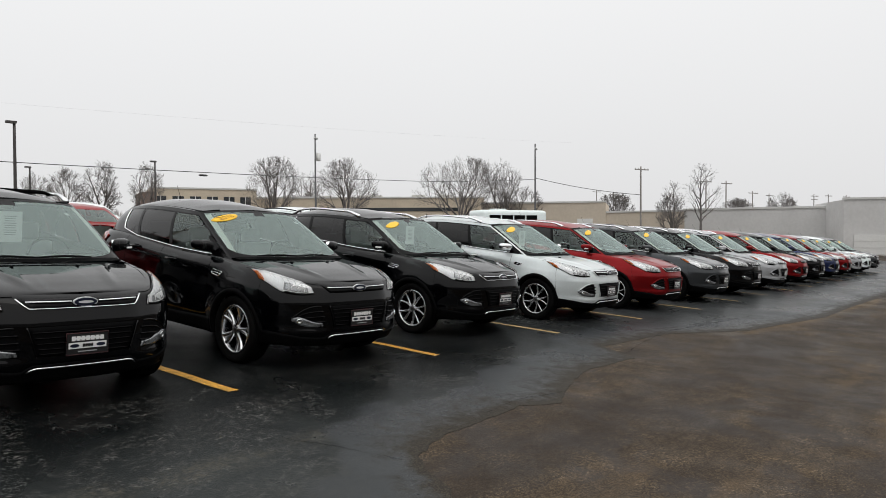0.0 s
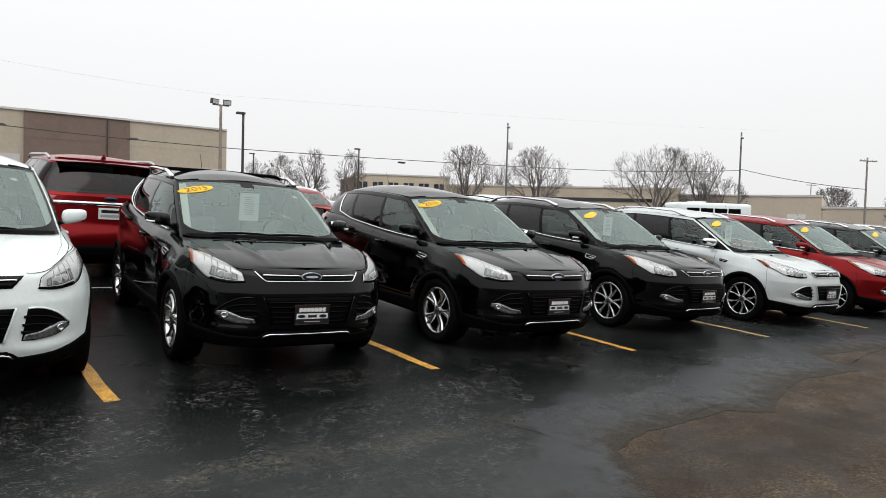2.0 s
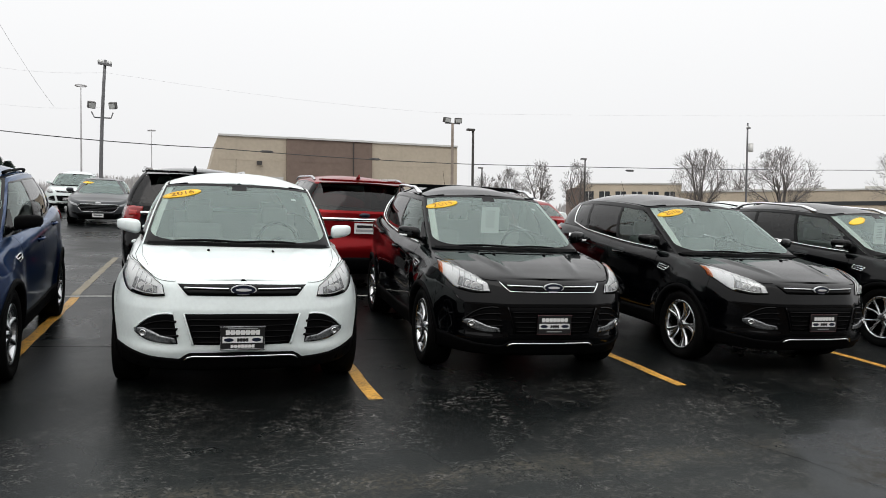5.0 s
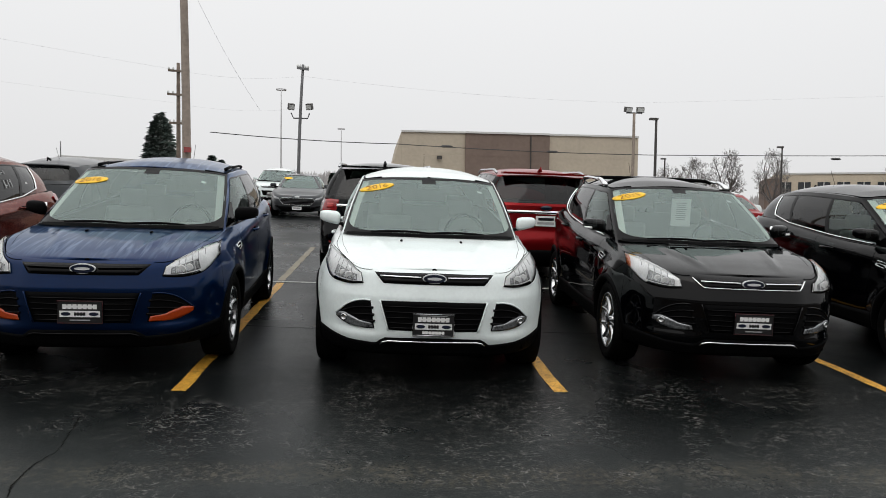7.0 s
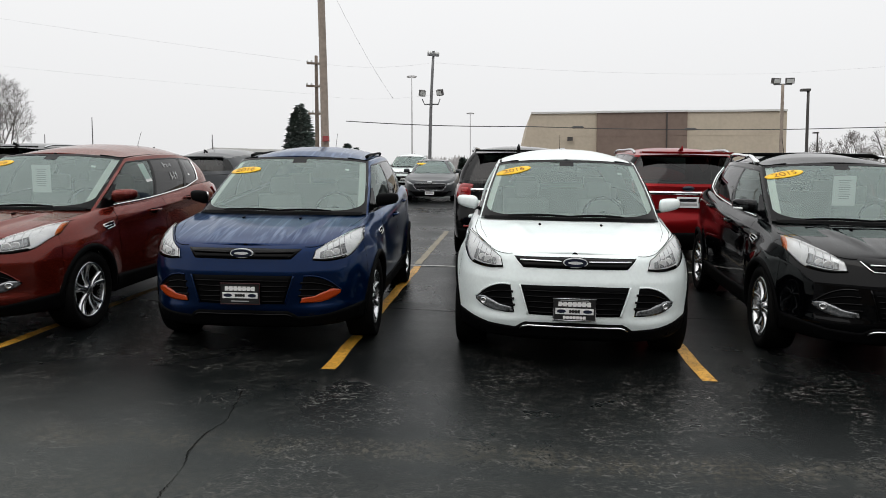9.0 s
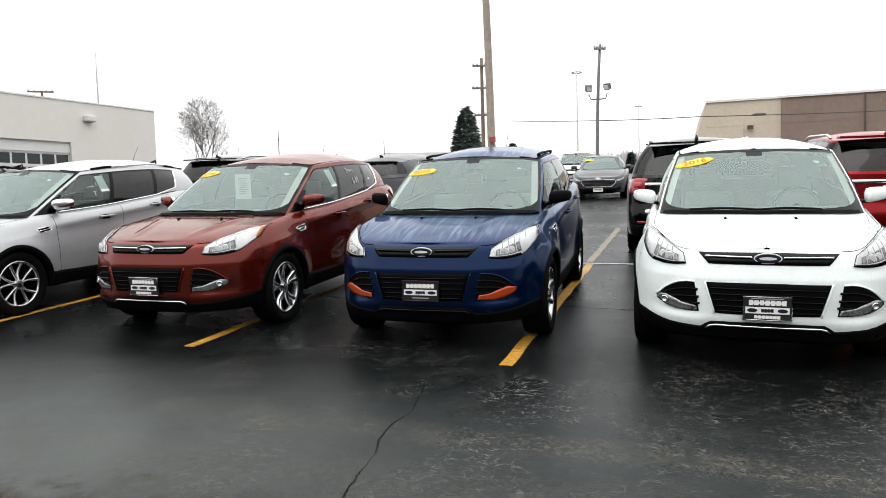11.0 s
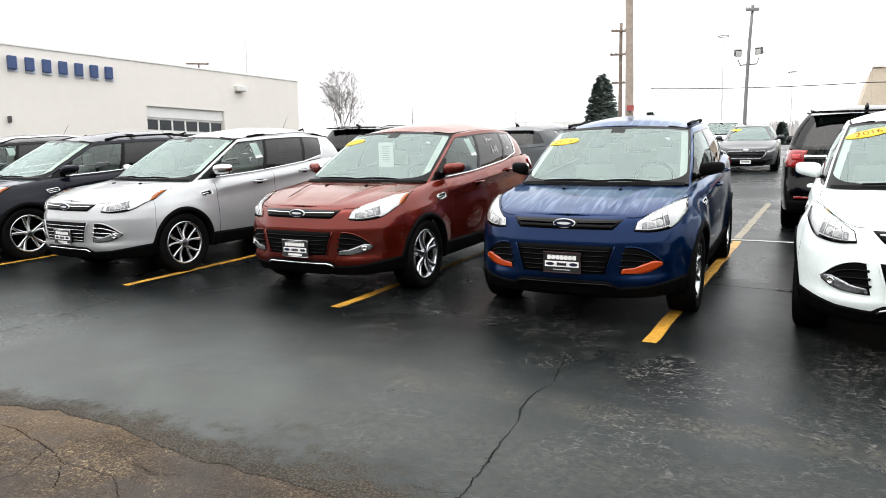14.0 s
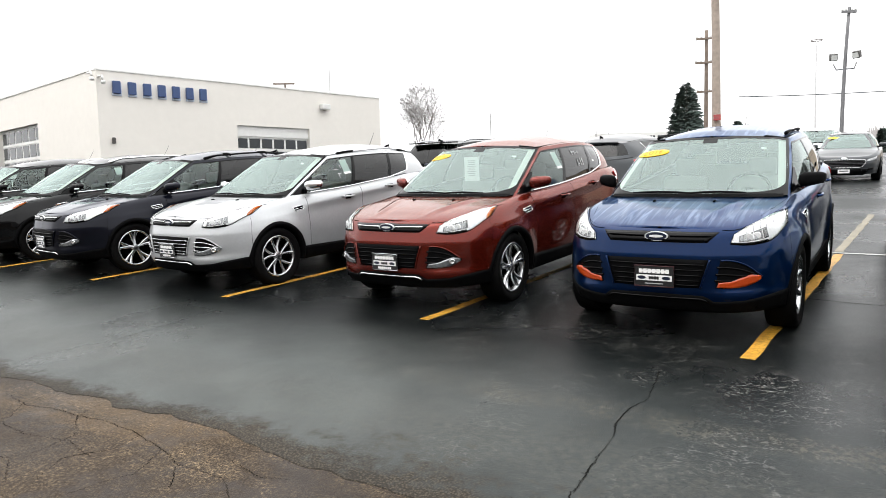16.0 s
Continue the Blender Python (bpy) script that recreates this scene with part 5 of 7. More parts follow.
    if stern:
        zc = 1.085
        add("tail_strip", sh.patch(B, [(-0.70, zc + 0.024), (0.70, zc + 0.024)], [(-0.70, zc - 0.024), (0.70, zc - 0.024)], 16, 3, 0.014, False), CHROME, "wide chrome strip")
        add("plate", box((0.31, 0.012, 0.155), (0, B(0, 0.96, 0.015)[1], 0.955)), PLATE_WHITE, "white dealer plate", None, False)
        add("plate_bar", box((0.24, 0.004, 0.04), (0, B(0, 0.96, 0.024)[1], 0.985)), PLATE_DARK, "", "plate", False)
        add("plate_bar", box((0.26, 0.004, 0.035), (0, B(0, 0.96, 0.024)[1], 0.925)), PRINT, "", "plate", False)
        add("bumper_cladding", sh.patch(B, [(-0.90, 0.50), (0, 0.52), (0.90, 0.50)], [(-0.88, 0.33), (0, 0.33), (0.88, 0.33)], 20, 5, 0.012), TRIM, "black plastic lower bumper")
        me = merge("badge", [disc(0.085, 0.036, 0.01)], BADGE)
        me.transform(Matrix.Translation((0, B(0, 1.15, 0.02)[1], 1.155)) @ pose(0, 0, 0, 0, 0, 180).to_3x3().to_4x4())
        out.append(("badge", me, "plain dark oval badge", None))
        add("rear_spoiler", box((1.30, 0.22, 0.03), (0, 4.65, 1.668)), ANY, "", None, False)
        add("rear_wiper", tube([(0.02, B(0, 1.2, 0.0)[1] - 0.04, 1.21), (0.42, B(0, 1.2, 0.0)[1] - 0.06, 1.225)], 0.011, 6), TRIM)
        for sx in (-1, 1):
            pts = [(sx * 0.70, 2.3 + 2.1 * q, 1.665 + 0.05 * min(1, math.sin(math.pi * q) * 3)) for q in np.linspace(0, 1, 16)]
            add("roof_rail", tube(pts, 0.02, 7), ALLOY, "satin metal roof rail")
        add("roof_fin", tube([(0, 4.25, 1.70), (0, 4.36, 1.730), (0, 4.40, 1.768), (0, 4.41, 1.70)], [0.03, 0.026, 0.012, 0.02], 6), ANY)
    return out


def plain_car(kind, colour, label, x, y, turn=0.0, group="cars further back", nose=True, stern=True, sticker_on=False):
    sp = {"large": LARGE, "saloon": SALOON}[kind]
    car = thing("suv" if kind == "large" else "sedan", label, "car", LOT @ pose(x, y, 0, 0, 0, turn), group)
    stern = stern and kind == "large"
    made = {}
    for name, me, lab, parent in stock((kind, nose, stern), lambda: plain_car_meshes(sp, nose, stern)):
        me = painted(me, PAINTS[colour]) if me.materials[0].name == "paint_black" else me
        made[name] = part(name, me, made.get(parent, car), lab)
    fit_wheels(car, "five_wide", sp["axles"], sp["half"] - 0.12)
    if sticker_on:
        part("year_sticker", stock("flat_sticker", lambda: mesh("year_sticker", *disc(0.165, 0.060), YELLOW, False)), car, "yellow oval windscreen sticker", pose(-0.42, 1.86, 1.30, -60, 0, 0))
    return car


# ---- ground ----
def ground_z(x, y):
    """Height of the land: the lot's slope, levelling out beyond it."""
    cx, cy = max(-40.0, min(75.0, x)), max(-14.0, min(48.0, y))
    return (UP.x * cx + UP.y * cy) / UP.z


def asphalt(name, sealed):
    m = bpy.data.materials.new(name)
    m.use_nodes = True
    n, l = m.node_tree.nodes, m.node_tree.links
    b = n["Principled BSDF"]
    co = n.new("ShaderNodeTexCoord")

    def noise_tex(scale, detail=6.0, rough=0.6, dist=0.0):
        k = n.new("ShaderNodeTexNoise")
        k.inputs["Scale"].default_value, k.inputs["Detail"].default_value, k.inputs["Roughness"].default_value = scale, detail, rough
        k.inputs["Distortion"].default_value = dist
        l.new(co.outputs["Object"], k.inputs["Vector"])
        return k.outputs["Fac"]

    def ranged(v, a, b2, lo=0.0, hi=1.0):
        k = n.new("ShaderNodeMapRange")
        for i, q in enumerate((a, b2, lo, hi)):
            k.inputs[i + 1].default_value = q
        l.new(v, k.inputs[0])
        return k.outputs[0]

    def mixed(f, a, b2):
        k = n.new("ShaderNodeMixRGB")
        for i, q in enumerate((f, a, b2)):
            if isinstance(q, tuple):
                k.inputs[i].default_value = q
            elif isinstance(q, float):
                k.inputs[i].default_value = q
            else:
                l.new(q, k.inputs[i])
        return k.outputs[0]

    def product(a, b2):
        k = n.new("ShaderNodeMath")
        k.operation = "MULTIPLY"
        for i, q in enumerate((a, b2)):
            if isinstance(q, float):
                k.inputs[i].default_value = q
            else:
                l.new(q, k.inputs[i])
        return k.outputs[0]

    sepc = n.new("ShaderNodeSeparateXYZ")
    l.new(co.outputs["Object"], sepc.inputs[0])
    grain = noise_tex(90.0, 3.0, 0.75)
    pebble = n.new("ShaderNodeTexVoronoi")
    pebble.inputs["Scale"].default_value = 75.0
    l.new(co.outputs["Object"], pebble.inputs["Vector"])
    stains = noise_tex(0.9, 6.0, 0.65, 0.4)

    def band(centre, width, wobble):
        """Stripe along the row: 1 on the stripe, 0 off it."""
        w = n.new("ShaderNodeMath")
        w.operation = "MULTIPLY_ADD"
        l.new(noise_tex(0.6, 3.0), w.inputs[0])
        w.inputs[1].default_value = wobble
        l.new(sepc.outputs["Y"], w.inputs[2])
        d = n.new("ShaderNodeMath")
        d.operation = "SUBTRACT"
        l.new(w.outputs[0], d.inputs[0])
        d.inputs[1].default_value = centre + wobble * 0.5
        a = n.new("ShaderNodeMath")
        a.operation = "ABSOLUTE"
        l.new(d.outputs[0], a.inputs[0])
        return ranged(a.outputs[0], width, width * 0.25)

    if sealed:
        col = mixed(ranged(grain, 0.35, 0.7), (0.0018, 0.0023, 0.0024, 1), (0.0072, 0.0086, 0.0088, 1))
        # drive lane paler than the stalls: sky light and shade under cars put into colour
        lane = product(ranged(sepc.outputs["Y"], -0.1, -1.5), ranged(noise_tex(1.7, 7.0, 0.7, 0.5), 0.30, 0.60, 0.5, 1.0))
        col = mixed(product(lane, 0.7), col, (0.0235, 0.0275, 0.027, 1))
        # short pale scuffs and hairline cracks in the seal coat
        stretch = n.new("ShaderNodeMapping")
        stretch.inputs["Scale"].default_value = (0.62, 1.25, 1.0)
        warp = n.new("ShaderNodeMixRGB")
        warp.inputs[0].default_value = 0.16
        wn2 = n.new("ShaderNodeTexNoise")
        wn2.inputs["Scale"].default_value, wn2.inputs["Detail"].default_value = 5.0, 7.0
        l.new(co.outputs["Object"], wn2.inputs["Vector"])
        l.new(co.outputs["Object"], stretch.inputs["Vector"])
        l.new(stretch.outputs[0], warp.inputs[1])
        l.new(wn2.outputs["Color"], warp.inputs[2])

        def hairlines(scale, wide):
            web = n.new("ShaderNodeTexVoronoi")
            web.feature = "DISTANCE_TO_EDGE"
            web.inputs["Scale"].default_value = scale
            l.new(warp.outputs[0], web.inputs["Vector"])
            return ranged(web.outputs["Distance"], wide, wide * 0.25)

        patchy = ranged(noise_tex(1.2, 6.0, 0.7, 0.6), 0.44, 0.64)
        zone = product(band(-0.75, 2.5, 1.0), ranged(sepc.outputs["X"], -3.6, -1.2, 0.18, 1.0))
        worm = product(hairlines(15.0, 0.038), ranged(noise_tex(11.0, 6.0, 0.75, 0.9), 0.49, 0.59))
        worm2 = product(hairlines(34.0, 0.075), ranged(noise_tex(16.0, 6.0, 0.75, 1.0), 0.49, 0.59))
        col = mixed(product(product(worm, patchy), product(zone, 0.95)), col, (0.225, 0.22, 0.208, 1))
        col = mixed(product(product(worm2, patchy), product(zone, 0.85)), col, (0.185, 0.175, 0.162, 1))
        flecks = product(ranged(noise_tex(46.0, 6.0, 0.8, 1.2), 0.66, 0.74), ranged(noise_tex(1.3, 4.0, 0.6), 0.46, 0.62))
        col = mixed(product(flecks, 0.6), col, (0.20, 0.19, 0.175, 1))
        # tan dirt washed into stripes
        side = ranged(sepc.outputs["X"], -2.5, 0.0, 0.15, 1.0)
        dirt = product(product(product(ranged(noise_tex(26.0, 7.0, 0.85), 0.46, 0.64), ranged(noise_tex(2.2, 5.0, 0.7), 0.36, 0.62)), band(-1.38, 0.20, 0.35)), side)
        # greyer towards the low-x side of the aisle: sky light on it put into colour
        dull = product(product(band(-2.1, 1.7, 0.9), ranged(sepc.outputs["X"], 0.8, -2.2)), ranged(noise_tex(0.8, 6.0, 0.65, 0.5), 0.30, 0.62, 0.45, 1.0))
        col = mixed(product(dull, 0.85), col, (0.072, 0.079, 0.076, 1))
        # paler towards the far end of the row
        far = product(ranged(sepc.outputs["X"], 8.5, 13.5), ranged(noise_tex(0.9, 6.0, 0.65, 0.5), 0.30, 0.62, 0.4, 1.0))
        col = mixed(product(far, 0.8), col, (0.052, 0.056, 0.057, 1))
        dirt2 = product(ranged(noise_tex(20.0, 8.0, 0.85), 0.45, 0.70), band(-2.15, 0.55, 0.9))
        col = mixed(product(dirt, 0.75), col, (0.150, 0.132, 0.098, 1))
        col = mixed(product(dirt2, 0.55), col, (0.090, 0.086, 0.070, 1))
        # the coat is worn through towards its edge
        at = n.new("ShaderNodeAttribute")
        at.attribute_name = "wear"
        worn_off = n.new("ShaderNodeMath")
        worn_off.operation = "ADD"
        l.new(at.outputs["Fac"], worn_off.inputs[0])
        l.new(noise_tex(5.0, 9.0, 0.8), worn_off.inputs[1])
        # blue-grey patch of seal by the edge, its wet sky sheen put into colour
        edge = n.new("ShaderNodeMath")
        edge.operation = "MULTIPLY_ADD"
        l.new(noise_tex(1.1, 7.0, 0.6, 0.4), edge.inputs[0])
        edge.inputs[1].default_value = 0.5
        l.new(at.outputs["Fac"], edge.inputs[2])
        patch = product(ranged(edge.outputs[0], 0.60, 0.66), ranged(sepc.outputs["X"], 3.4, 5.0))
        col = mixed(product(patch, 0.85), col, (0.040, 0.043, 0.046, 1))
        bare = ranged(worn_off.outputs[0], 1.0, 1.22)
        old_top = mixed(ranged(pebble.outputs["Distance"], 0.1, 0.6), (0.080, 0.066, 0.048, 1), (0.022, 0.018, 0.014, 1))
        col = mixed(bare, col, old_top)
        wet = ranged(noise_tex(0.45, 5.0, 0.6, 0.3), 0.36, 0.64)
        rgh = mixed(wet, (0.40, 0.40, 0.40, 1), (0.22, 0.22, 0.22, 1))
        rgh = mixed(bare, rgh, (0.6, 0.6, 0.6, 1))
        rgh = mixed(product(dirt, 0.7), rgh, (0.55, 0.55, 0.55, 1))
        b.inputs["Specular Tint"].default_value = (0.86, 1.0, 0.985, 1)
        b.inputs["Specular IOR Level"].default_value = 0.085
        strength = 0.34
    else:
        col = mixed(ranged(pebble.outputs["Distance"], 0.1, 0.6), (0.130, 0.094, 0.060, 1), (0.025, 0.018, 0.012, 1))
        col = mixed(product(ranged(grain, 0.5, 0.75), 0.6), col, (0.21, 0.165, 0.115, 1))
        col = mixed(product(ranged(noise_tex(22.0, 6.0, 0.8), 0.46, 0.60), 0.55), col, (0.020, 0.015, 0.011, 1))
        # smoother grey patches and clusters of pale stone
        col = mixed(product(ranged(noise_tex(1.5, 7.0, 0.7, 0.6), 0.47, 0.58), 0.75), col, (0.050, 0.044, 0.041, 1))
        col = mixed(product(product(ranged(noise_tex(2.6, 5.0, 0.7), 0.44, 0.62), ranged(noise_tex(48.0, 6.0, 0.85), 0.52, 0.62)), 1.0), col, (0.30, 0.225, 0.14, 1))
        st = n.new("ShaderNodeMapping")
        st.inputs["Scale"].default_value = (0.22, 1.1, 1.0)
        l.new(co.outputs["Object"], st.inputs["Vector"])
        tracks = n.new("ShaderNodeTexNoise")
        tracks.inputs["Scale"].default_value, tracks.inputs["Detail"].default_value, tracks.inputs["Distortion"].default_value = 0.9, 5.0, 0.5
        l.new(st.outputs[0], tracks.inputs["Vector"])
        col = mixed(product(ranged(tracks.outputs["Fac"], 0.44, 0.62), 0.7), col, (0.034, 0.027, 0.022, 1))
        col = mixed(product(ranged(tracks.outputs["Fac"], 0.46, 0.34), 0.5), col, (0.165, 0.112, 0.064, 1))
        rgh = mixed(ranged(stains, 0.4, 0.65), (0.75, 0.75, 0.75, 1), (0.50, 0.50, 0.50, 1))
        b.inputs["Specular IOR Level"].default_value = 0.08
        strength = 0.8
    col = mixed(product(ranged(stains, 0.5, 0.75), 0.35), col, (0.006, 0.006, 0.006, 1))
    l.new(col, b.inputs["Base Color"])
    l.new(rgh, b.inputs["Roughness"])
    bn = n.new("ShaderNodeBump")
    bn.inputs["Strength"].default_value, bn.inputs["Distance"].default_value = strength, 0.005
    l.new(grain, bn.inputs["Height"])
    l.new(bn.outputs[0], b.inputs["Normal"])
    return m


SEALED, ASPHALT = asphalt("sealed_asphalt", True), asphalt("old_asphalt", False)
LINE = material("line_paint", (0.58, 0.30, 0.034), 0.5, grain=0.5, scale=30, bump=0.3, bump_scale=120)


def chipped(m, ground_col):
    """Lets dark asphalt show through cracks and chips in line paint."""
    n, l = m.node_tree.nodes, m.node_tree.links
    b = n["Principled BSDF"]
    co, web, nz = n.new("ShaderNodeTexCoord"), n.new("ShaderNodeTexVoronoi"), n.new("ShaderNodeTexNoise")
    web.feature = "DISTANCE_TO_EDGE"
    web.inputs["Scale"].default_value = 22.0
    nz.inputs["Scale"].default_value, nz.inputs["Detail"].default_value, nz.inputs["Roughness"].default_value = 14.0, 7.0, 0.75
    crackle, chips = n.new("ShaderNodeMapRange"), n.new("ShaderNodeMapRange")
    for k, a, c in ((crackle, 0.05, 0.015), (chips, 0.58, 0.66)):
        k.inputs["From Min"].default_value, k.inputs["From Max"].default_value = a, c
    both, mix = n.new("ShaderNodeMath"), n.new("ShaderNodeMixRGB")
    both.operation = "MAXIMUM"
    low = n.new("ShaderNodeMath")
    low.operation = "MULTIPLY"
    low.inputs[1].default_value = 0.7
    mix.inputs[2].default_value = (*ground_col, 1)
    l.new(co.outputs["Object"], web.inputs["Vector"])
    l.new(co.outputs["Object"], nz.inputs["Vector"])
    l.new(web.outputs["Distance"], crackle.inputs["Value"])
    l.new(nz.outputs["Fac"], chips.inputs["Value"])
    l.new(crackle.outputs[0], low.inputs[0])
    l.new(low.outputs[0], both.inputs[0])
    l.new(chips.outputs[0], both.inputs[1])
    l.new(both.outputs[0], mix.inputs[0])
    l.new(b.inputs["Base Color"].links[0].from_socket, mix.inputs[1])
    l.new(mix.outputs[0], b.inputs["Base Color"])


chipped(LINE, (0.035, 0.028, 0.018))
LINE_WORN = material("line_paint_worn", (0.42, 0.29, 0.12), 0.5, grain=0.5, scale=25)
LINE_WHITE = material("line_paint_white", (0.38, 0.38, 0.36), 0.5, grain=0.45, scale=25)
LINE_PALE = material("line_paint_pale", (0.20, 0.17, 0.11), 0.5, grain=0.35, scale=25)


def coords(lo, hi, fine_lo, fine_hi, step):
    a = list(np.arange(fine_lo, fine_hi + 0.01, step))
    d, x = step, fine_lo
    while x > lo:
        d *= 1.5
        x -= d
        a.insert(0, x)
    d, x = step, fine_hi
    while x < hi:
        d *= 1.5
        x += d
        a.append(x)
    return a


gx, gy = coords(-2500, 2500, -45, 80, 2.5), coords(-2500, 2500, -20, 55, 2.5)
P = np.array([[(x, y, ground_z(x, y)) for y in gy] for x in gx])
ground = new("ground", mesh("ground", *gridded(P), ASPHALT))
tagged(ground, "worn brown-grey asphalt with dark stains", "ground", kind="structure")

# seal coat over the stalls: a thin sheet with a ragged edge towards the aisle
EDGE = [(-60, -2.9), (-4.67, -2.88), (-4.32, -2.80), (-3.76, -2.84), (-3.44, -2.76), (-3.24, -2.82), (-2.74, -2.70), (-2.27, -2.68), (-1.96, -2.77), (-0.8, -2.80), (1.0, -2.95), (3.5, -3.0), (4.8, -2.85),
        (5.1, -2.58), (5.22, -2.30), (5.4, -2.07), (5.9, -1.92), (6.8, -1.93), (7.0, -1.86), (7.4, -2.08), (7.85, -1.88), (9.0, -1.52), (10.1, -1.62), (10.5, -0.98), (12.4, -1.1), (14.2, -1.85), (18.0, -2.3), (72, -2.8)]
xs = sorted(set(list(np.arange(-60, 72.1, 2.0)) + list(np.arange(-8, 16, 0.06))))
V, Fc = [], []
rows_y = (0.0, 0.25, 0.8, 1.7, 6.0, 47.0)
for x in xs:
    ye = np.interp(x, *zip(*EDGE)) + 0.05 * noise.noise((x * 1.7, 0.3, 0)) + 0.03 * noise.noise((x * 7.0, 5.0, 0)) + 0.012 * noise.noise((x * 25.0, 9.0, 0))
    V += [(x, ye - 0.012, -0.004), (x, ye, 0.005)] + [(x, ye + (47.0 - ye) * q / 47.0, 0.005) for q in rows_y[1:]]
nrow = 2 + len(rows_y) - 1
for i in range(len(xs) - 1):
    for j in range(nrow - 1):
        a = i * nrow + j
        Fc.append((a, a + nrow, a + nrow + 1, a + 1))
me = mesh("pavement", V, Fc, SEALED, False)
worn = me.attributes.new("wear", "FLOAT", "POINT")
for i, x in enumerate(xs):
    far = float(np.interp(x, (-3, -1.5, 4, 8, 30), (0.2, 0.75, 0.75, 0.9, 0.8)))
    for j in range(nrow):
        worn.data[i * nrow + j].value = (0.85, 0.80, 0.35 + 0.28 * far, 0.10 + 0.35 * far, 0.0, 0.0, 0.0)[j]
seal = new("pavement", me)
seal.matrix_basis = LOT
tagged(seal, "wet black sealed asphalt with pale scuffs", "pavement", kind="structure")

TAR = material("crack_black", (0.004, 0.0038, 0.0035), 0.95, spec=0.03)


def crack(points, width, seed, z=0.0085, label="dark crack in the asphalt"):
    """Jagged open crack along points of the lot."""
    rng = random.Random(seed)
    c = polyline(points, max(16, int(34 * len(points))))
    V = []
    for i, (x, y) in enumerate(c):
        d = c[min(i + 1, len(c) - 1)] - c[max(i - 1, 0)]
        d = d / (np.linalg.norm(d) + 1e-9)
        nx, ny = -d[1], d[0]
        j = 0.030 * noise.noise((x * 3.1, y * 3.1, seed)) + 0.010 * noise.noise((x * 14, y * 14, seed + 5)) + rng.gauss(0, 0.0042)
        w = 0.68 * width * (0.55 + 0.55 * noise.noise((x * 5, y * 5, seed + 9))) * rng.uniform(0.6, 1.1) * (0.2 if i in (0, len(c) - 1) else 1)
        V += [(x + nx * (j - w), y + ny * (j - w), z), (x + nx * (j + w), y + ny * (j + w), z)]
    ob = new("crack", mesh("crack", V, [(2 * i, 2 * i + 2, 2 * i + 3, 2 * i + 1) for i in range(len(c) - 1)], TAR, False))
    ob.matrix_basis = LOT
    return tagged(ob, label, "crack", "asphalt cracks", "structure")


crack([(-0.45, -0.55), (-0.37, -0.85), (-0.33, -1.1), (-0.38, -1.3), (-0.36, -1.5), (-0.30, -1.75), (-0.27, -1.95), (-0.24, -2.2), (-0.19, -2.5), (-0.25, -2.9)], 0.008, 1)
crack([(-0.19, -2.5), (-0.30, -2.56), (-0.45, -2.55)], 0.005, 2)
crack([(-2.9, 2.16), (0.05, 2.16), (0.42, 2.12), (0.85, 2.12), (2.7, 2.14), (5.5, 2.1)], 0.020, 3, label="dark seam across the stalls")
crack([(-4.13, -3.04), (-3.81, -3.08), (-3.3, -3.0), (-2.75, -2.98), (-2.35, -3.05), (-2.1, -3.12), (-1.9, -3.3)], 0.006, 4, 0.002)
crack([(-3.4, -2.8), (-3.35, -2.95), (-3.25, -3.05)], 0.006, 5, 0.002)
crack([(-2.65, -2.99), (-2.6, -3.2), (-2.75, -3.4), (-2.6, -3.6)], 0.006, 6, 0.002)
crack([(-4.88, -2.8), (-5.0, -2.44), (-4.85, -1.88), (-4.93, -1.27), (-5.15, -0.44)], 0.005, 7)
for k, pts in enumerate(([(-3.9, -3.05), (-3.7, -3.25), (-3.75, -3.5), (-3.5, -3.7)], [(-3.3, -3.0), (-3.0, -3.2), (-2.95, -3.45)], [(-2.35, -3.05), (-2.2, -3.3), (-2.3, -3.6)], [(-3.75, -3.3), (-3.3, -3.35), (-2.95, -3.25), (-2.6, -3.3)],
                         [(-2.1, -3.12), (-1.75, -3.1), (-1.5, -3.25)], [(-3.5, -3.65), (-3.0, -3.55), (-2.7, -3.7)], [(-1.9, -2.95), (-1.6, -3.0), (-1.45, -2.95)])):
    crack(pts, 0.0045, 40 + k, 0.002)
crack([(5.22, -2.1), (5.15, -1.76), (5.03, -1.42), (4.95, -1.2)], 0.005, 8)
crack([(7.9, -1.9), (7.2, -1.75), (6.6, -1.8)], 0.006, 9)
crack([(10.3, -1.4), (12.5, -1.0), (16.5, -1.3)], 0.010, 10)

STALL = 2.74


def strip(x0, x1, y0, y1, z=0.004):
    return [(x0, y0, z), (x1, y0, z), (x1, y1, z), (x0, y1, z)], [(0, 1, 2, 3)]


ENDS = {-2: (-5.50, -0.20), -1: (-2.78, -0.07), 0: (0.0, 0.0), 1: (2.75, 0.085), 2: (5.455, 0.045), 3: (8.16, -0.04), 4: (10.96, -0.08), 5: (13.78, -0.16), 6: (16.5, -0.29)}


def stall_line(x, y0, y1, mat, label, seed):
    v, n = [], 22
    for y in np.linspace(y0, y1, n):
        j, w = 0.006 * math.sin(7.3 * y + seed), 0.052 + 0.006 * noise.noise((y * 9, seed, 0))
        v += [(x - w + j, y, 0.009), (x + w + j, y, 0.009)]
    ln = new("stall_line", mesh("stall_line", v, [(2 * i, 2 * i + 1, 2 * i + 3, 2 * i + 2) for i in range(n - 1)], mat, False))
    ln.matrix_basis = LOT
    tagged(ln, label, "road marking", "stall lines", "structure")


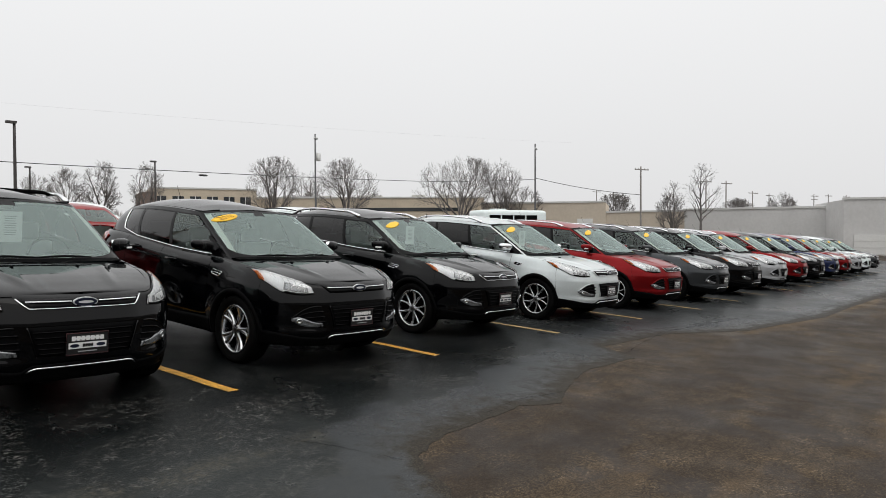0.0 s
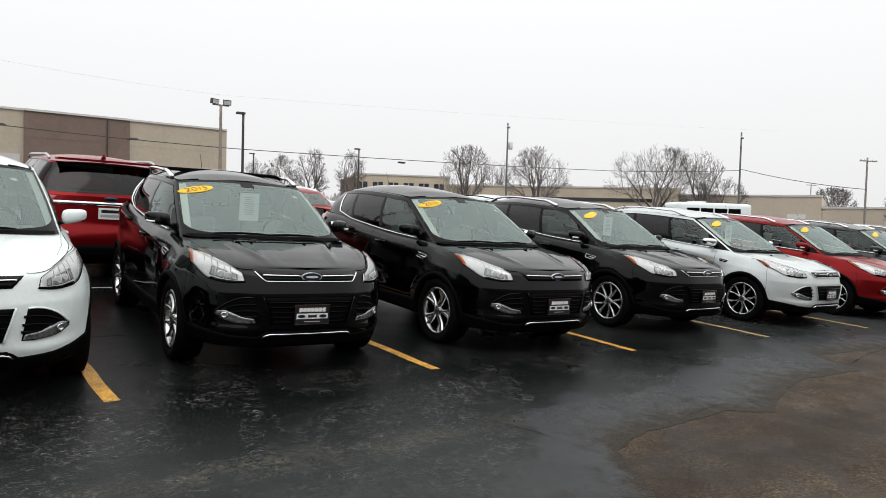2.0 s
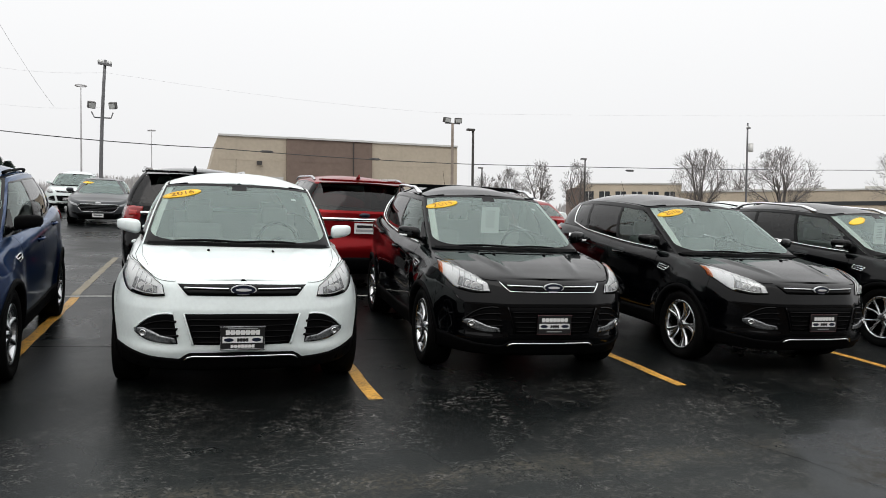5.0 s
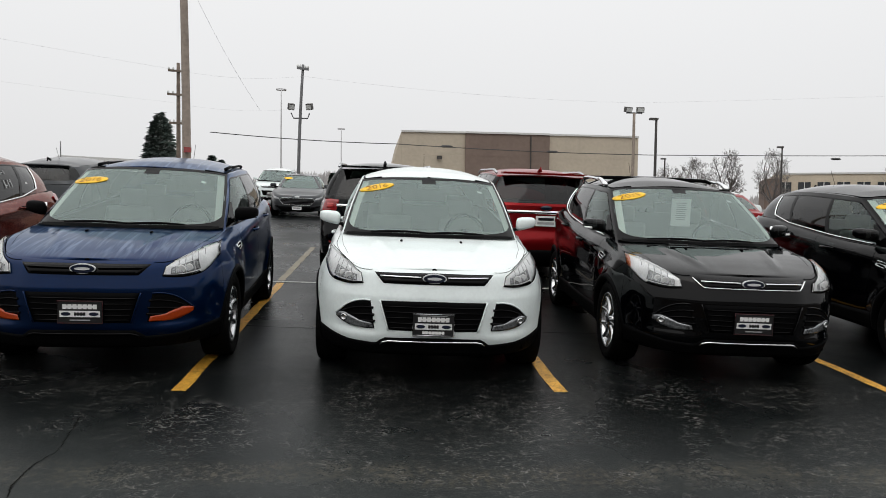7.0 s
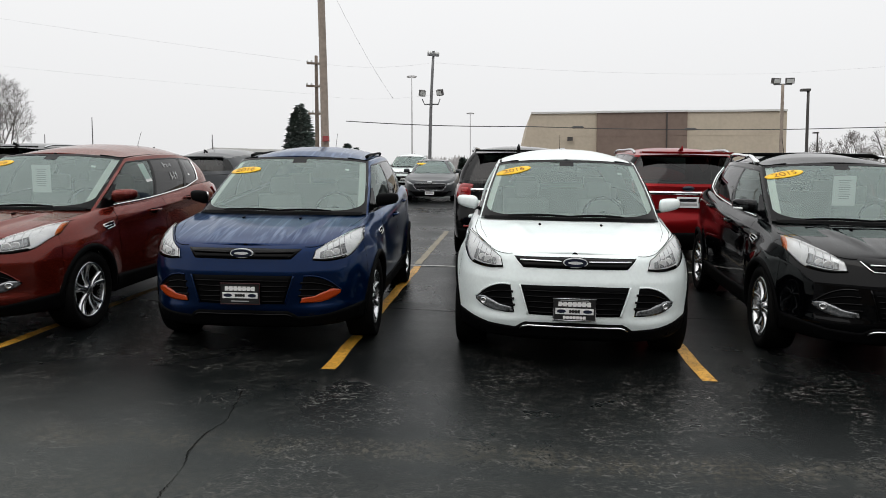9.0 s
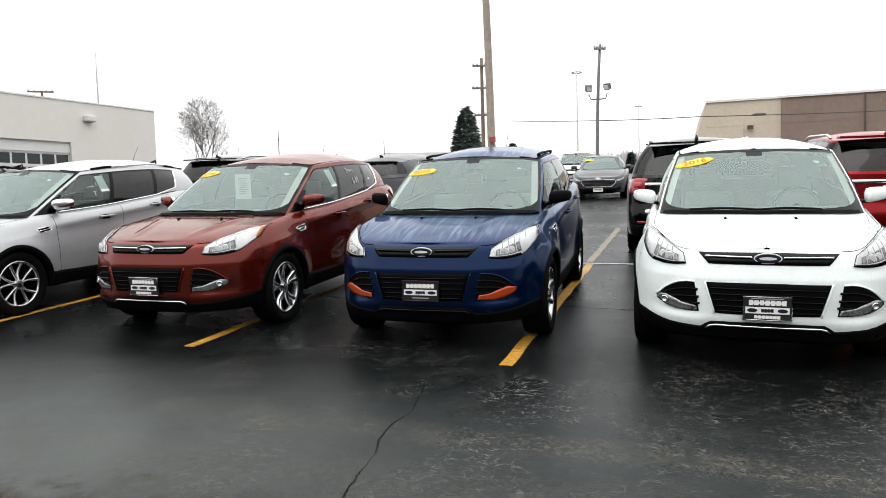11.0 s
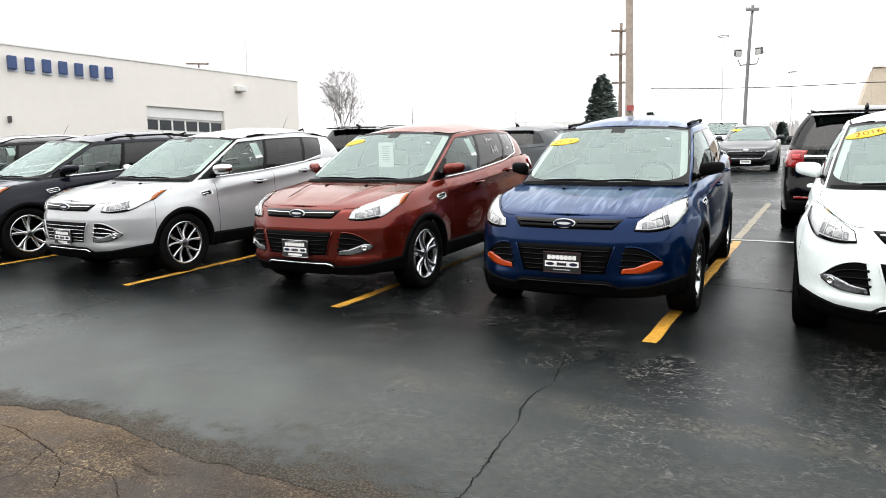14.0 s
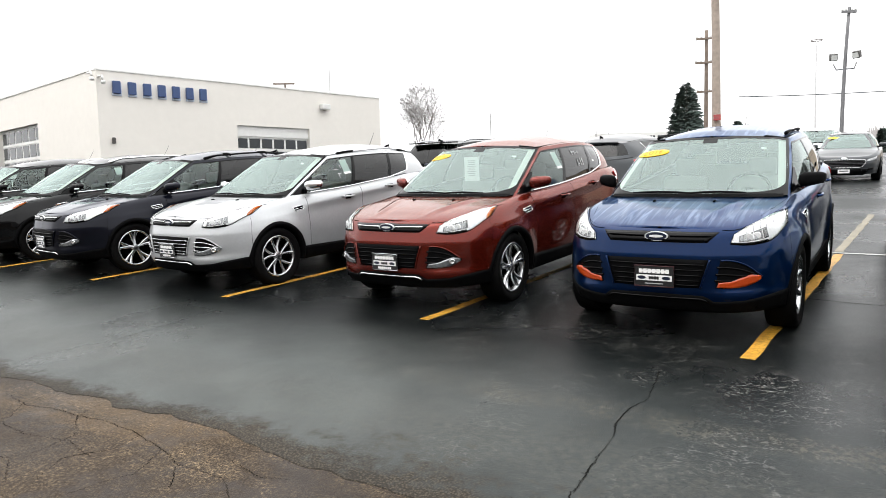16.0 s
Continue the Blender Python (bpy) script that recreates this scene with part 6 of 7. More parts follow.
for k in range(-6, 17):
    x, y = ENDS.get(k, (k * STALL + (0.1 if k > 6 else 0), -0.25))
    stall_line(x, y, 5.0, LINE if k < 4 else LINE_WORN, "worn yellow painted stall line on asphalt" if k < 4 else "faded tan stall line on asphalt", k)
    stall_line(x - 0.03, 5.2, 9.9, LINE_PALE, "pale worn stall line behind the row", k + 40)
for x0, x1 in ((-16.4, 2.7), (2.75, 46.0)):
    ln = new("stall_line", mesh("stall_line", *strip(x0, x1, 5.06, 5.14, 0.010), LINE_WHITE, False))
    ln.matrix_basis = LOT
    tagged(ln, "pale worn painted line across the stalls", "road marking", "stall lines", "structure")

# unseen plain wall added behind the aisle to shape light and reflections on car fronts
BACK = material("unseen_wall_grey", (0.32, 0.31, 0.30), 0.85, grain=0.15, scale=2)
V, Fc = box((150, 0.4, 7.0), (15, -19.0, 2.2))
tagged(new("unseen_wall", mesh("unseen_wall", V, Fc, BACK, False)), "plain grey unseen wall added to shape reflections in the cars", "wall", kind="structure")


# ---- the front row ----
compact_suv("black", "gloss black compact SUV with roof rails, 2015 sticker", 4.275, 0.23, -3.5, "ten", "chrome", True, "2015", "plain", sheet="y", mark=(-0.575, 0.80, -16))
compact_suv("black", "gloss black compact SUV with 2016 sticker", 7.015, 0.10, -2, "five", "", False, "2016", "plain")
compact_suv("white", "white compact SUV with silver-framed plate", 1.782, 0.10, -1.4, "steel", "", False, "2016", "double", trim=False, amber=False, mark=(-0.555, 0.80, -18))
compact_suv("blue", "deep blue compact SUV beaded with rain", -0.712, 0.16, 2.6, "steel", "low", False, "2016", "plain", fog=False, bright=False, black_mirror=True, trim=False, amber=False, mark=(-0.565, 0.735, -4))
compact_suv("sunset", "burnt orange-red compact SUV with window sheets", -3.315, 0.07, 1.5, "five", "", False, "2016", "double", sheet="y", sheet_x=-0.09, mark=(-0.575, 0.80, -6),
            papers=((2.07, 0.60, 0.12, 0.21, PAPER), (2.60, 0.73, 0.010, 0.07, CHALK), (2.63, 0.73, 0.030, 0.010, CHALK), (2.68, 0.71, 0.010, 0.04, CHALK), (2.72, 0.71, 0.025, 0.010, CHALK), (2.77, 0.71, 0.010, 0.04, CHALK), (2.72, 0.42, 0.010, 0.09, CHALK), (2.75, 0.38, 0.04, 0.010, CHALK), (2.80, 0.42, 0.010, 0.09, CHALK), (2.86, 0.42, 0.010, 0.09, CHALK), (2.84, 0.46, 0.03, 0.010, CHALK), (3.22, 0.56, 0.045, 0.18, PAPER)))
compact_suv("silver", "silver compact SUV with roof rails", -6.43, -0.22, -1.5, "ten", "tips", False, None, "double", mirror_chrome=True, bright_ribs=True, papers=((2.07, 0.60, 0.12, 0.21, PAPER), (1.78, 0.55, 0.10, 0.008, CHALK), (1.88, 0.62, 0.008, 0.05, CHALK), (1.94, 0.42, 0.06, 0.008, CHALK), (1.96, 0.36, 0.008, 0.06, CHALK)))
compact_suv("navy", "dark navy compact SUV with roof bars", -9.25, -0.33, -6, "five", "black", True, None, "double")
compact_suv("black", "black compact SUV with satin roof rails", -12.0, -0.3, -6, "five", "chrome", False, None, "plain", papers=((2.16, 0.66, 0.12, 0.14, PAPER),))
compact_suv("black", "black compact SUV at the end of the row", -14.8, -0.3, -6, "five", "", False, None, "plain")
for k, (col, rails, bars, mc) in enumerate((("black", "chrome", False, False), ("pale_silver", "chrome", False, True), ("red", "chrome", False, False), ("grey", "chrome", True, False), ("black", "chrome", False, False),
                                   ("silver", "chrome", False, False), ("red", "", False, False), ("black", "", False, False), ("dark_blue", "", False, False), ("red", "", False, False),
                                   ("silver", "", False, False), ("white", "", False, False), ("grey", "", False, False))):
    compact_suv(col, col.replace("_", " ") + " compact SUV in the long row", 10.0 + 2.82 * k, (0.29, 0.03, -0.05, -0.15)[min(k, 3)], 0, "ten", rails, bars, "", "plain", mirror_chrome=mc, sheet="y" if k < 2 else "", mark=(-0.47, 0.80, -26))

# ---- vehicles behind the front row ----
plain_car("large", "red", "red large SUV with chrome tail strip, seen from behind", 3.85, 5.55 + 5.0, 180, nose=False)
plain_car("large", "black", "black large SUV with red rear lamps", 1.40, 5.55 + 5.0, 180, nose=False)
plain_car("saloon", "grey", "dark grey sedan with wide black grille facing the aisle", -1.5, 19.2, 3, stern=False, sticker_on=True)
compact_suv("white", "white SUV parked behind the grey sedan", -3.6, 27.0, 0, "five", "", False, None, "plain", group="cars further back")
compact_suv("grey", "dark grey SUV parked behind the orange-red one", -4.6, 12.4, 180, "five", "", False, None, "none", group="cars further back")
plain_car("large", "black", "black large SUV parked behind the silver one", -9.15, 13.6, 180, nose=False)
plain_car("saloon", "red", "red sedan parked behind the black row", 9.9, 14.6, 170, nose=False)
plain_car("saloon", "white", "white sedan far behind the row", 12.9, 21.9, 180, nose=False)
compact_suv("white", "white SUV with black roof rails behind the row", 13.4, 11.7, 180, "five", "black", False, None, "none", group="cars further back")


# ---- surroundings ----
EYE0 = Vector((1.40, -5.10, 1.25))


def spot(az, dist):
    """Ground place at a bearing (degrees from +y towards +x) and distance from the middle of the walk."""
    return EYE0.x + dist * math.sin(radians(az)), EYE0.y + dist * math.cos(radians(az))


def rise(el, dist):
    return EYE0.z + dist * math.tan(radians(el))


WOOD_POLE = material("weathered_pole", (0.16, 0.125, 0.10), 0.85, grain=0.35, scale=6, bump=0.4, bump_scale=30)
WOOD_PALE = material("pale_pole", (0.30, 0.25, 0.21), 0.85, grain=0.25, scale=6, bump=0.4, bump_scale=30)
# lighter copy of the pole wood for far poles: haze put into the colour
WOOD_FAR = material("hazed_pole", (0.27, 0.25, 0.235), 0.85, grain=0.3, scale=6)
STEEL = material("galvanised_steel", (0.17, 0.17, 0.175), 0.5, 0.6, grain=0.2, scale=10)
BRONZE = material("dark_pole_paint", (0.05, 0.045, 0.042), 0.5, grain=0.2, scale=10)
BARK = material("grey_bark", (0.155, 0.142, 0.135), 0.9, grain=0.3, scale=12)
NEEDLES = material("spruce_needles", (0.065, 0.092, 0.080), 0.85, grain=0.4, scale=4)
WALL_WHITE = material("white_render_wall", (0.70, 0.672, 0.625), 0.75, grain=0.03, scale=3, bump=0.03, bump_scale=60)
WALL_TAN = material("tan_block_wall", (0.50, 0.435, 0.345), 0.85, grain=0.10, scale=3, bump=0.2, bump_scale=40)
WALL_BROWN = material("brown_block_wall", (0.20, 0.148, 0.122), 0.85, grain=0.12, scale=3, bump=0.2, bump_scale=40)
WALL_GREY = material("grey_block_wall", (0.58, 0.575, 0.565), 0.85, grain=0.08, scale=3, bump=0.2, bump_scale=40)
# tan and beige of the far walls are lightened: haze put into the colour
WALL_PALE = material("pale_tan_wall", (0.56, 0.49, 0.40), 0.85, grain=0.08, scale=3, bump=0.2, bump_scale=40)
WALL_BEIGE = material("beige_brick_wall", (0.58, 0.50, 0.39), 0.85, grain=0.12, scale=4, bump=0.2, bump_scale=40)
COPING = material("metal_coping", (0.62, 0.62, 0.60), 0.45, 0.2, grain=0.05, scale=5)
DOOR_WHITE = material("white_door_panel", (0.70, 0.70, 0.68), 0.5, grain=0.05, scale=5)
PANE = material("dark_window_pane", (0.035, 0.040, 0.044), 0.10, spec=0.35)
SIGN_BLUE = material("sign_blue", (0.02, 0.05, 0.15), 0.35)
SIGN_RIM = material("sign_rim", (0.45, 0.50, 0.60), 0.4)
LAMP_GLASS = material("lamp_glass", (0.65, 0.66, 0.64), 0.2)
# mist put into the colour, for far masts and thin wires
MIST = material("pale_grey_mast", (0.52, 0.52, 0.53), 0.6)
WIRE = material("cable_black", (0.06, 0.06, 0.06), 0.7)
# pale grey carries the haze over the distant woods in the colour
WOODS_HAZE = material("far_woods", (0.40, 0.385, 0.38), 0.95, grain=0.3, scale=0.5)


def pole_thing(name, label, az, dist, top_el, r0, r1, mat, group, arms=(), category="pole", sway=0.0):
    """Tapered pole with cross-arms: each arm is (metres below the top, half length, turn)."""
    x, y = spot(az, dist)
    z0 = ground_z(x, y)
    h = rise(top_el, dist) - z0
    ob = thing(name, label, category, pose(x, y, z0, 0, 0, 0), group)
    n = 8
    pts = [(sway * q * q, 0, -0.3 + (h + 0.3) * q) for q in np.linspace(0, 1, n)]
    part("shaft", mesh("shaft", *tube(pts, [r0 + (r1 - r0) * k / (n - 1) for k in range(n)], 12), mat), ob)
    for drop, half, turn in arms:
        a = part("cross_arm", merge("cross_arm", [box((2 * half, 0.10, 0.12))], mat, False), ob, "", pose(sway, -0.12, h - drop, 0, 0, turn))
        for k in (-0.9, -0.45, 0.45, 0.9):
            part("insulator", merge("insulator", [lathe([(0.05, 0.0), (0.07, 0.05), (0.04, 0.14), (0.001, 0.16)], 8, "z")], LAMP_GLASS), a, "", pose(k * half, 0, 0.06))
    return ob, h


def lamp_head(parent, at, turn, w=0.42, tilt=20):
    hd = part("lamp_head", merge("lamp_head", [box((w, 0.26, 0.34))], BRONZE, False), parent, "dark floodlight head", pose(*at, tilt, 0, turn))
    part("lamp_face", merge("lamp_face", [box((w * 0.84, 0.02, 0.26))], LAMP_GLASS, False), hd, "", pose(0, -0.14, 0))
    return hd


# utility poles and lights beyond the rear row
big, h = pole_thing("utility_pole", "tall weathered wooden utility pole", -14.95, 34, 24, 0.20, 0.15, WOOD_PALE, "utility poles", sway=-0.3)
part("marker", merge("marker", [box((0.30, 0.12, 0.25))], RED_LENS, False), big, "small red box on the pole", pose(0.1, -0.25, 2.3))
pole_thing("utility_pole", "brown wooden utility pole with short arms", -15.55, 46, 11.07, 0.14, 0.10, WOOD_POLE, "utility poles", ((0.5, 0.55, 20), (1.9, 0.6, 20), (3.6, 0.5, 20)))
p3, h = pole_thing("light_pole", "steel light pole with two floodlights", -6.7, 42, 11.56, 0.105, 0.075, STEEL, "light poles", ((0.25, 0.35, 30),), "street lamp", sway=0.25)
lz = rise(8.25, 42) - ground_z(*spot(-6.4, 42))
part("bracket", merge("bracket", [tube([(-0.54, 0, 0.1), (-0.4, 0, -0.2), (0.4, 0, -0.2), (0.5, 0, 0.1)], 0.04, 6)], STEEL), p3, "", pose(0.12, 0, lz - 0.35))
lamp_head(p3, (-0.42, 0, lz + 0.10), 25, 0.34)
lamp_head(p3, (0.62, 0, lz + 0.12), -20, 0.34)
p4, h = pole_thing("light_pole", "light pole with twin floodlights by the store", 19.6, 50, 8.15, 0.12, 0.09, WOOD_PALE, "light poles", (), "street lamp")
part("bracket", merge("bracket", [box((1.1, 0.08, 0.08))], STEEL, False), p4, "", pose(0, 0, h))
lamp_head(p4, (-0.42, 0, h + 0.22), 15, 0.5, 15)
lamp_head(p4, (0.42, 0, h + 0.22), -10, 0.5, 15)
for az, d, el, r in ((21.25, 50, 7.65, 0.08), (30.07, 75, 5.35, 0.07), (21.95, 85, 4.65, 0.08)):
    p, h = pole_thing("light_pole", "slim dark light pole with flat head", az, d, el, r * 1.3, r, BRONZE, "light poles", (), "street lamp")
    part("lamp_head", merge("lamp_head", [box((0.55, 0.3, 0.14))], BRONZE, False), p, "", pose(-0.18, 0, h))
for az, d, el in ((-8.05, 140, 9.75), (-3.4, 190, 6.9), (-44.2, 120, 11.2)):
    p, h = pole_thing("high_mast", "very tall thin pale mast", az, d, el, 0.20, 0.08, MIST, "high masts", (), "mast")
    if az < -40:
        continue
    part("crown_ring", mesh("crown_ring", *tube([(0.9 * math.cos(a), 0.9 * math.sin(a), 0) for a in np.linspace(0, 2 * math.pi, 14, endpoint=False)], 0.12, 5, 1.0, True), MIST), p, "", pose(0, 0, h - 0.3))
for az, d, el, arms in ((41.85, 88, 7.75, ((0.6, 0.25, 0),)), (59.3, 90, 6.97, ((0.7, 0.35, 10),)), (67.4, 92, 5.02, ((0.4, 1.2, -20),)), (73.5, 130, 3.77, ((0.5, 1.4, -20),)), (72.1, 125, 3.95, ((0.5, 1.3, -20),)),
                        (75.3, 160, 2.97, ((0.5, 1.5, -20),)), (76.4, 170, 2.75, ((0.5, 1.3, -20),)), (79.3, 190, 2.62, ((0.5, 1.6, -20), (1.3, 1.2, -20))), (80.2, 200, 2.6, ((0.5, 1.5, -20),)), (81.3, 200, 2.5, ((0.5, 1.5, -20),)),
                        (64.0, 170, 3.3, ((0.5, 1.3, -20),)), (65.3, 180, 3.05, ((0.5, 1.3, -20),))):
    p, h = pole_thing("utility_pole", "weathered wooden utility pole with cross-arm", az, d, el, 0.13, 0.09, WOOD_FAR if d > 91 else STEEL, "far utility poles", arms)
    if az == 41.85:
        part("transformer", mesh("transformer", *lathe([(0.001, 0), (0.26, 0), (0.28, 0.1), (0.28, 0.9), (0.001, 0.98)], 14, "z"), COPING), p, "grey pole transformer", pose(0.5, 0, h - 3.2))


for az, d, el in ((-31.6, 110, 5.9), (-23.4, 110, 4.95), (-34.6, 130, 4.6)):
    pole_thing("slim_pole", "slim grey pole by the far road", az, d, el, 0.09, 0.06, STEEL, "slim poles")


# ---- overhead lines ----
def cable(name, label, pts, r, sag=0.0, n=26, group="overhead lines"):
    """Hanging line from point to point; points as (bearing, elevation, distance)."""
    w = []
    for az, el, d in pts:
        x, y = spot(az, d)
        w.append(Vector((x, y, rise(el, d))))
    line = []
    for a, b in zip(w[:-1], w[1:]):
        for q in np.linspace(0, 1, n, endpoint=False):
            p = a.lerp(b, q)
            p.z -= sag * 4 * q * (1 - q)
            line.append(p)
    line.append(w[-1])
    ob = new(name, mesh(name, *tube(line, r, 5), WIRE))
    if name != "overhead_cable":
        ob.data.materials[0] = MIST
    return tagged(ob, label, "cable", group)


cable("overhead_cable", "black overhead cable across the lot", [(-13.3, 6.18, 50), (1.0, 5.75, 52), (21.0, 4.95, 58), (49.8, 4.12, 80), (59.3, 4.2, 90)], 0.03, 0.12)
for az, el, d in ((5.0, 5.62, 53), (13.4, 5.25, 55), (33.5, 4.42, 66)):
    x, y = spot(az, d)
    c = new("cable_splice", mesh("cable_splice", *tube([(x - 0.45, y, rise(el, d)), (x - 0.3, y, rise(el, d)), (x + 0.3, y, rise(el, d)), (x + 0.45, y, rise(el, d))], [0.02, 0.09, 0.09, 0.02], 7), WIRE))
    tagged(c, "dark splice case on the overhead cable", "cable", "cable splices")
cable("overhead_cable", "cable between far poles", [(59.3, 4.3, 90), (67.4, 2.85, 92)], 0.035, 0.3)
cable("power_line", "thin power line in mist", [(-60, 12.5, 60), (-16, 10.6, 46), (-6.4, 10.7, 43), (20, 8.9, 60), (62, 7.0, 120)], 0.004, 0.3)
cable("power_line", "thin power line in mist", [(-60, 9.2, 60), (-16, 8.2, 46), (-6.3, 8.3, 43)], 0.003, 0.3)
cable("guy_wire", "thin wire sloping from the tall pole", [(-14.9, 17.0, 34), (-9.6, 8.0, 44)], 0.006, 0.3)


# ---- buildings ----
def wall_box(name, size, at, mat, parent, label=""):
    return part(name, merge(name, [box(size, (0, 0, size[2] / 2))], mat, False), parent, label, Matrix.Translation(at))


# the store with tan and brown walls
lx, ly = spot(1.38, 70)
rx, ry = spot(19.96, 75)
store_h = rise(6.7, 70) - 2.6
ang = math.degrees(math.atan2(ry - ly, rx - lx))
store = thing("store_building", "low store with tan and brown block walls", "building", pose(lx, ly, 2.6, 0, 0, ang))
wid = math.hypot(rx - lx, ry - ly)
b1, b2 = wid * 0.262, wid * 0.615
for a, b, mat, proud in ((0, b1, WALL_TAN, 0.0), (b1, b2, WALL_BROWN, 0.25), (b2, wid, WALL_TAN, 0.0)):
    wall_box("wall", (b - a, 16 + proud, store_h), ((a + b) / 2, 8 - proud / 2, 0), mat, store)
    wall_box("coping", (b - a, 0.5, 0.18), ((a + b) / 2, 0.1 - proud, store_h + 0.002), COPING, store)
    for z in (0.36, 0.68):
        wall_box("reveal", (b - a - 0.02, 0.02, 0.05), ((a + b) / 2, -0.008 - proud, store_h * z), mat, store)
v = [(0, 0, 0), (0, 16, 0), (0, 16, store_h), (0, 0, store_h), (-1.7, 0, 0), (-1.7, 16, 0), (-0.02, 16, store_h), (-0.02, 0, store_h)]
part("slanted_wall", mesh("slanted_wall", [(x - 0.01, y + 0.004, z) for x, y, z in v], [(0, 3, 2, 1), (4, 5, 6, 7), (0, 4, 7, 3), (1, 2, 6, 5), (3, 7, 6, 2), (0, 1, 5, 4)], WALL_TAN, False), store, "slanted tan end wall")
for u, z in ((0.155 * wid, 0.62), (0.44 * wid, 0.32)):
    wall_box("wall_lamp", (0.5, 0.25, 0.35), (u, -0.36, store_h * z), BRONZE, store)
wall_box("downpipe", (0.10, 0.10, store_h - 0.1), (wid * 0.535, -0.31, 0), BRONZE, store)
wall_box("door", (2.4, 0.08, 3.2), (0.20 * wid, -0.05, 0), WALL_GREY, store)

# the dealer's white building
DH = 6.6
c0, c1 = Vector((-28.1, 11.1, 0)), Vector((-26.2, 27.1, 0))
ang = math.degrees(math.atan2(c1.y - c0.y, c1.x - c0.x))
dz = 0.95
dealer = thing("dealer_building", "white rendered dealership building with blue sign", "building", pose(c0.x, c0.y, dz, 0, 0, ang))
DL, hgt = (c1 - c0).length, DH - dz


def on_wall(az, el):
    """Along the dealer's long wall, and its height, at a bearing and elevation."""
    d = Vector((math.sin(radians(az)), math.cos(radians(az))))
    e = (c1 - c0).normalized()
    det = d.x * -e.y + e.x * d.y
    rx_, ry_ = c0.x - EYE0.x, c0.y - EYE0.y
    dist = (rx_ * -e.y + e.x * ry_) / det
    along = (d.x * ry_ - d.y * rx_) / det
    return along, rise(el, dist) - dz


def long_wall(parent, length, height, holes, mat, thick=0.35, at=None):
    """Wall along x with openings (x0, x1, z1), outer face at y = 0 facing -y."""
    pieces, x = [], 0.0
    for a, b, top in sorted(holes):
        pieces.append(box((a - x, thick, height), ((a + x) / 2, thick / 2, height / 2)))
        pieces.append(box((b - a, thick, height - top), ((a + b) / 2, thick / 2, (height + top) / 2)))
        x = b
    pieces.append(box((length - x, thick, height), ((length + x) / 2, thick / 2, height / 2)))
    for k in pieces:
        part("wall", merge("wall", [k], mat, False), parent, "", at)


a0, top = on_wall(-51.61, 5.27)
a1, _ = on_wall(-46.18, 5.0)


def garage_door(parent, w, h, at, turn=0):
    d = part("garage_door", merge("garage_door", [box((w, 0.06, h), (0, 0, h / 2))], DOOR_WHITE, False), parent, "white overhead door with window rows", pose(*at, 0, 0, turn))
    rows, cols = 5, 6
    for r in range(rows):
        part("rail", merge("rail", [box((w, 0.03, 0.06), (0, -0.045, h * (r + 1) / rows - 0.05))], DOOR_WHITE, False), d)
        if r >= 1:
            for c in range(cols):
                pw = w / cols
                part("pane", merge("pane", [box((pw * 0.84, 0.02, h / rows * 0.74), (-w / 2 + pw * (c + 0.5), -0.04, h * (r + 0.46) / rows))], PANE, False), d)
    return d


holes = [(a0, a1, top)]
long_wall(dealer, DL, hgt, holes, WALL_WHITE)
garage_door(dealer, a1 - a0, top - 0.5, ((a0 + a1) / 2, 0.26, 0))
part("lintel", merge("lintel", [box((a1 - a0, 0.06, 0.5))], DOOR_WHITE, False), dealer, "", pose((a0 + a1) / 2, 0.17, top - 0.25))
long_wall(dealer, 14.0, hgt, [(6.7, 12.7, 4.0)], WALL_WHITE, at=pose(0.352, 0.352, 0, 0, 0, 90))
garage_door(dealer, 6.0, 4.0, (0.26, 9.7 + 0.352, 0), -90)
wall_box("rear_wall", (DL, 0.3, hgt), (DL / 2, 14.2, 0), WALL_WHITE, dealer)
wall_box("coping", (DL + 0.06, 0.44, 0.07), (DL / 2, 0.18, hgt + 0.002), DOOR_WHITE, dealer)
wall_box("coping", (0.44, 14.0, 0.07), (0.18, 7.45, hgt + 0.004), DOOR_WHITE, dealer)
wall_box("roof", (DL - 0.8, 13.4, 0.2), (DL / 2 + 0.1, 7.2, hgt - 0.35), WALL_GREY, dealer)
s0, zt0 = on_wall(-60.52, 8.32)
s1, _ = on_wall(-53.62, 7.64)
_, zb0 = on_wall(-60.52, 7.42)
pitch = (s1 - s0) / 7
for k in range(7):
    u, zc = s0 + pitch * (k + 0.5), (zt0 + zb0) / 2
    blk = part("sign_block", bm_mesh("sign_block", box_bm((pitch * 0.50, 0.14, (zt0 - zb0) * 0.98), (0, 0, 0), 0.03), SIGN_BLUE), dealer, "plain blue sign block", pose(u, -0.12, zc))
    part("sign_rim", bm_mesh("sign_rim", box_bm((pitch * 0.60, 0.06, (zt0 - zb0) * 1.08), (0, 0, 0), 0.02), SIGN_RIM), blk, "pale blue edge", pose(0.05, 0.08, -0.06))
for az, el in ((-61.75, 8.75), (-61.05, 8.55)):
    u, z = on_wall(az, el)
    cm = part("camera_bracket", merge("camera_bracket", [tube([(0, 0, 0), (0, -0.35, 0), (0, -0.4, -0.15)], 0.05, 6)], COPING), dealer, "", pose(u, 0, z))
    part("camera_body", merge("camera_body", [lathe([(0.001, 0.0), (0.09, 0.02), (0.10, 0.12), (0.001, 0.18)], 12, "z")], COPING), cm, "", pose(0, -0.42, -0.35))
for az, el in ((-45.05, 6.6),):
    u, z = on_wall(az, el)
    part("wall_lamp", bm_mesh("wall_lamp", box_bm((0.55, 0.35, 0.3), (0, -0.17, 0), 0.06), COPING), dealer, "", pose(min(u, DL - 0.3), 0, z))
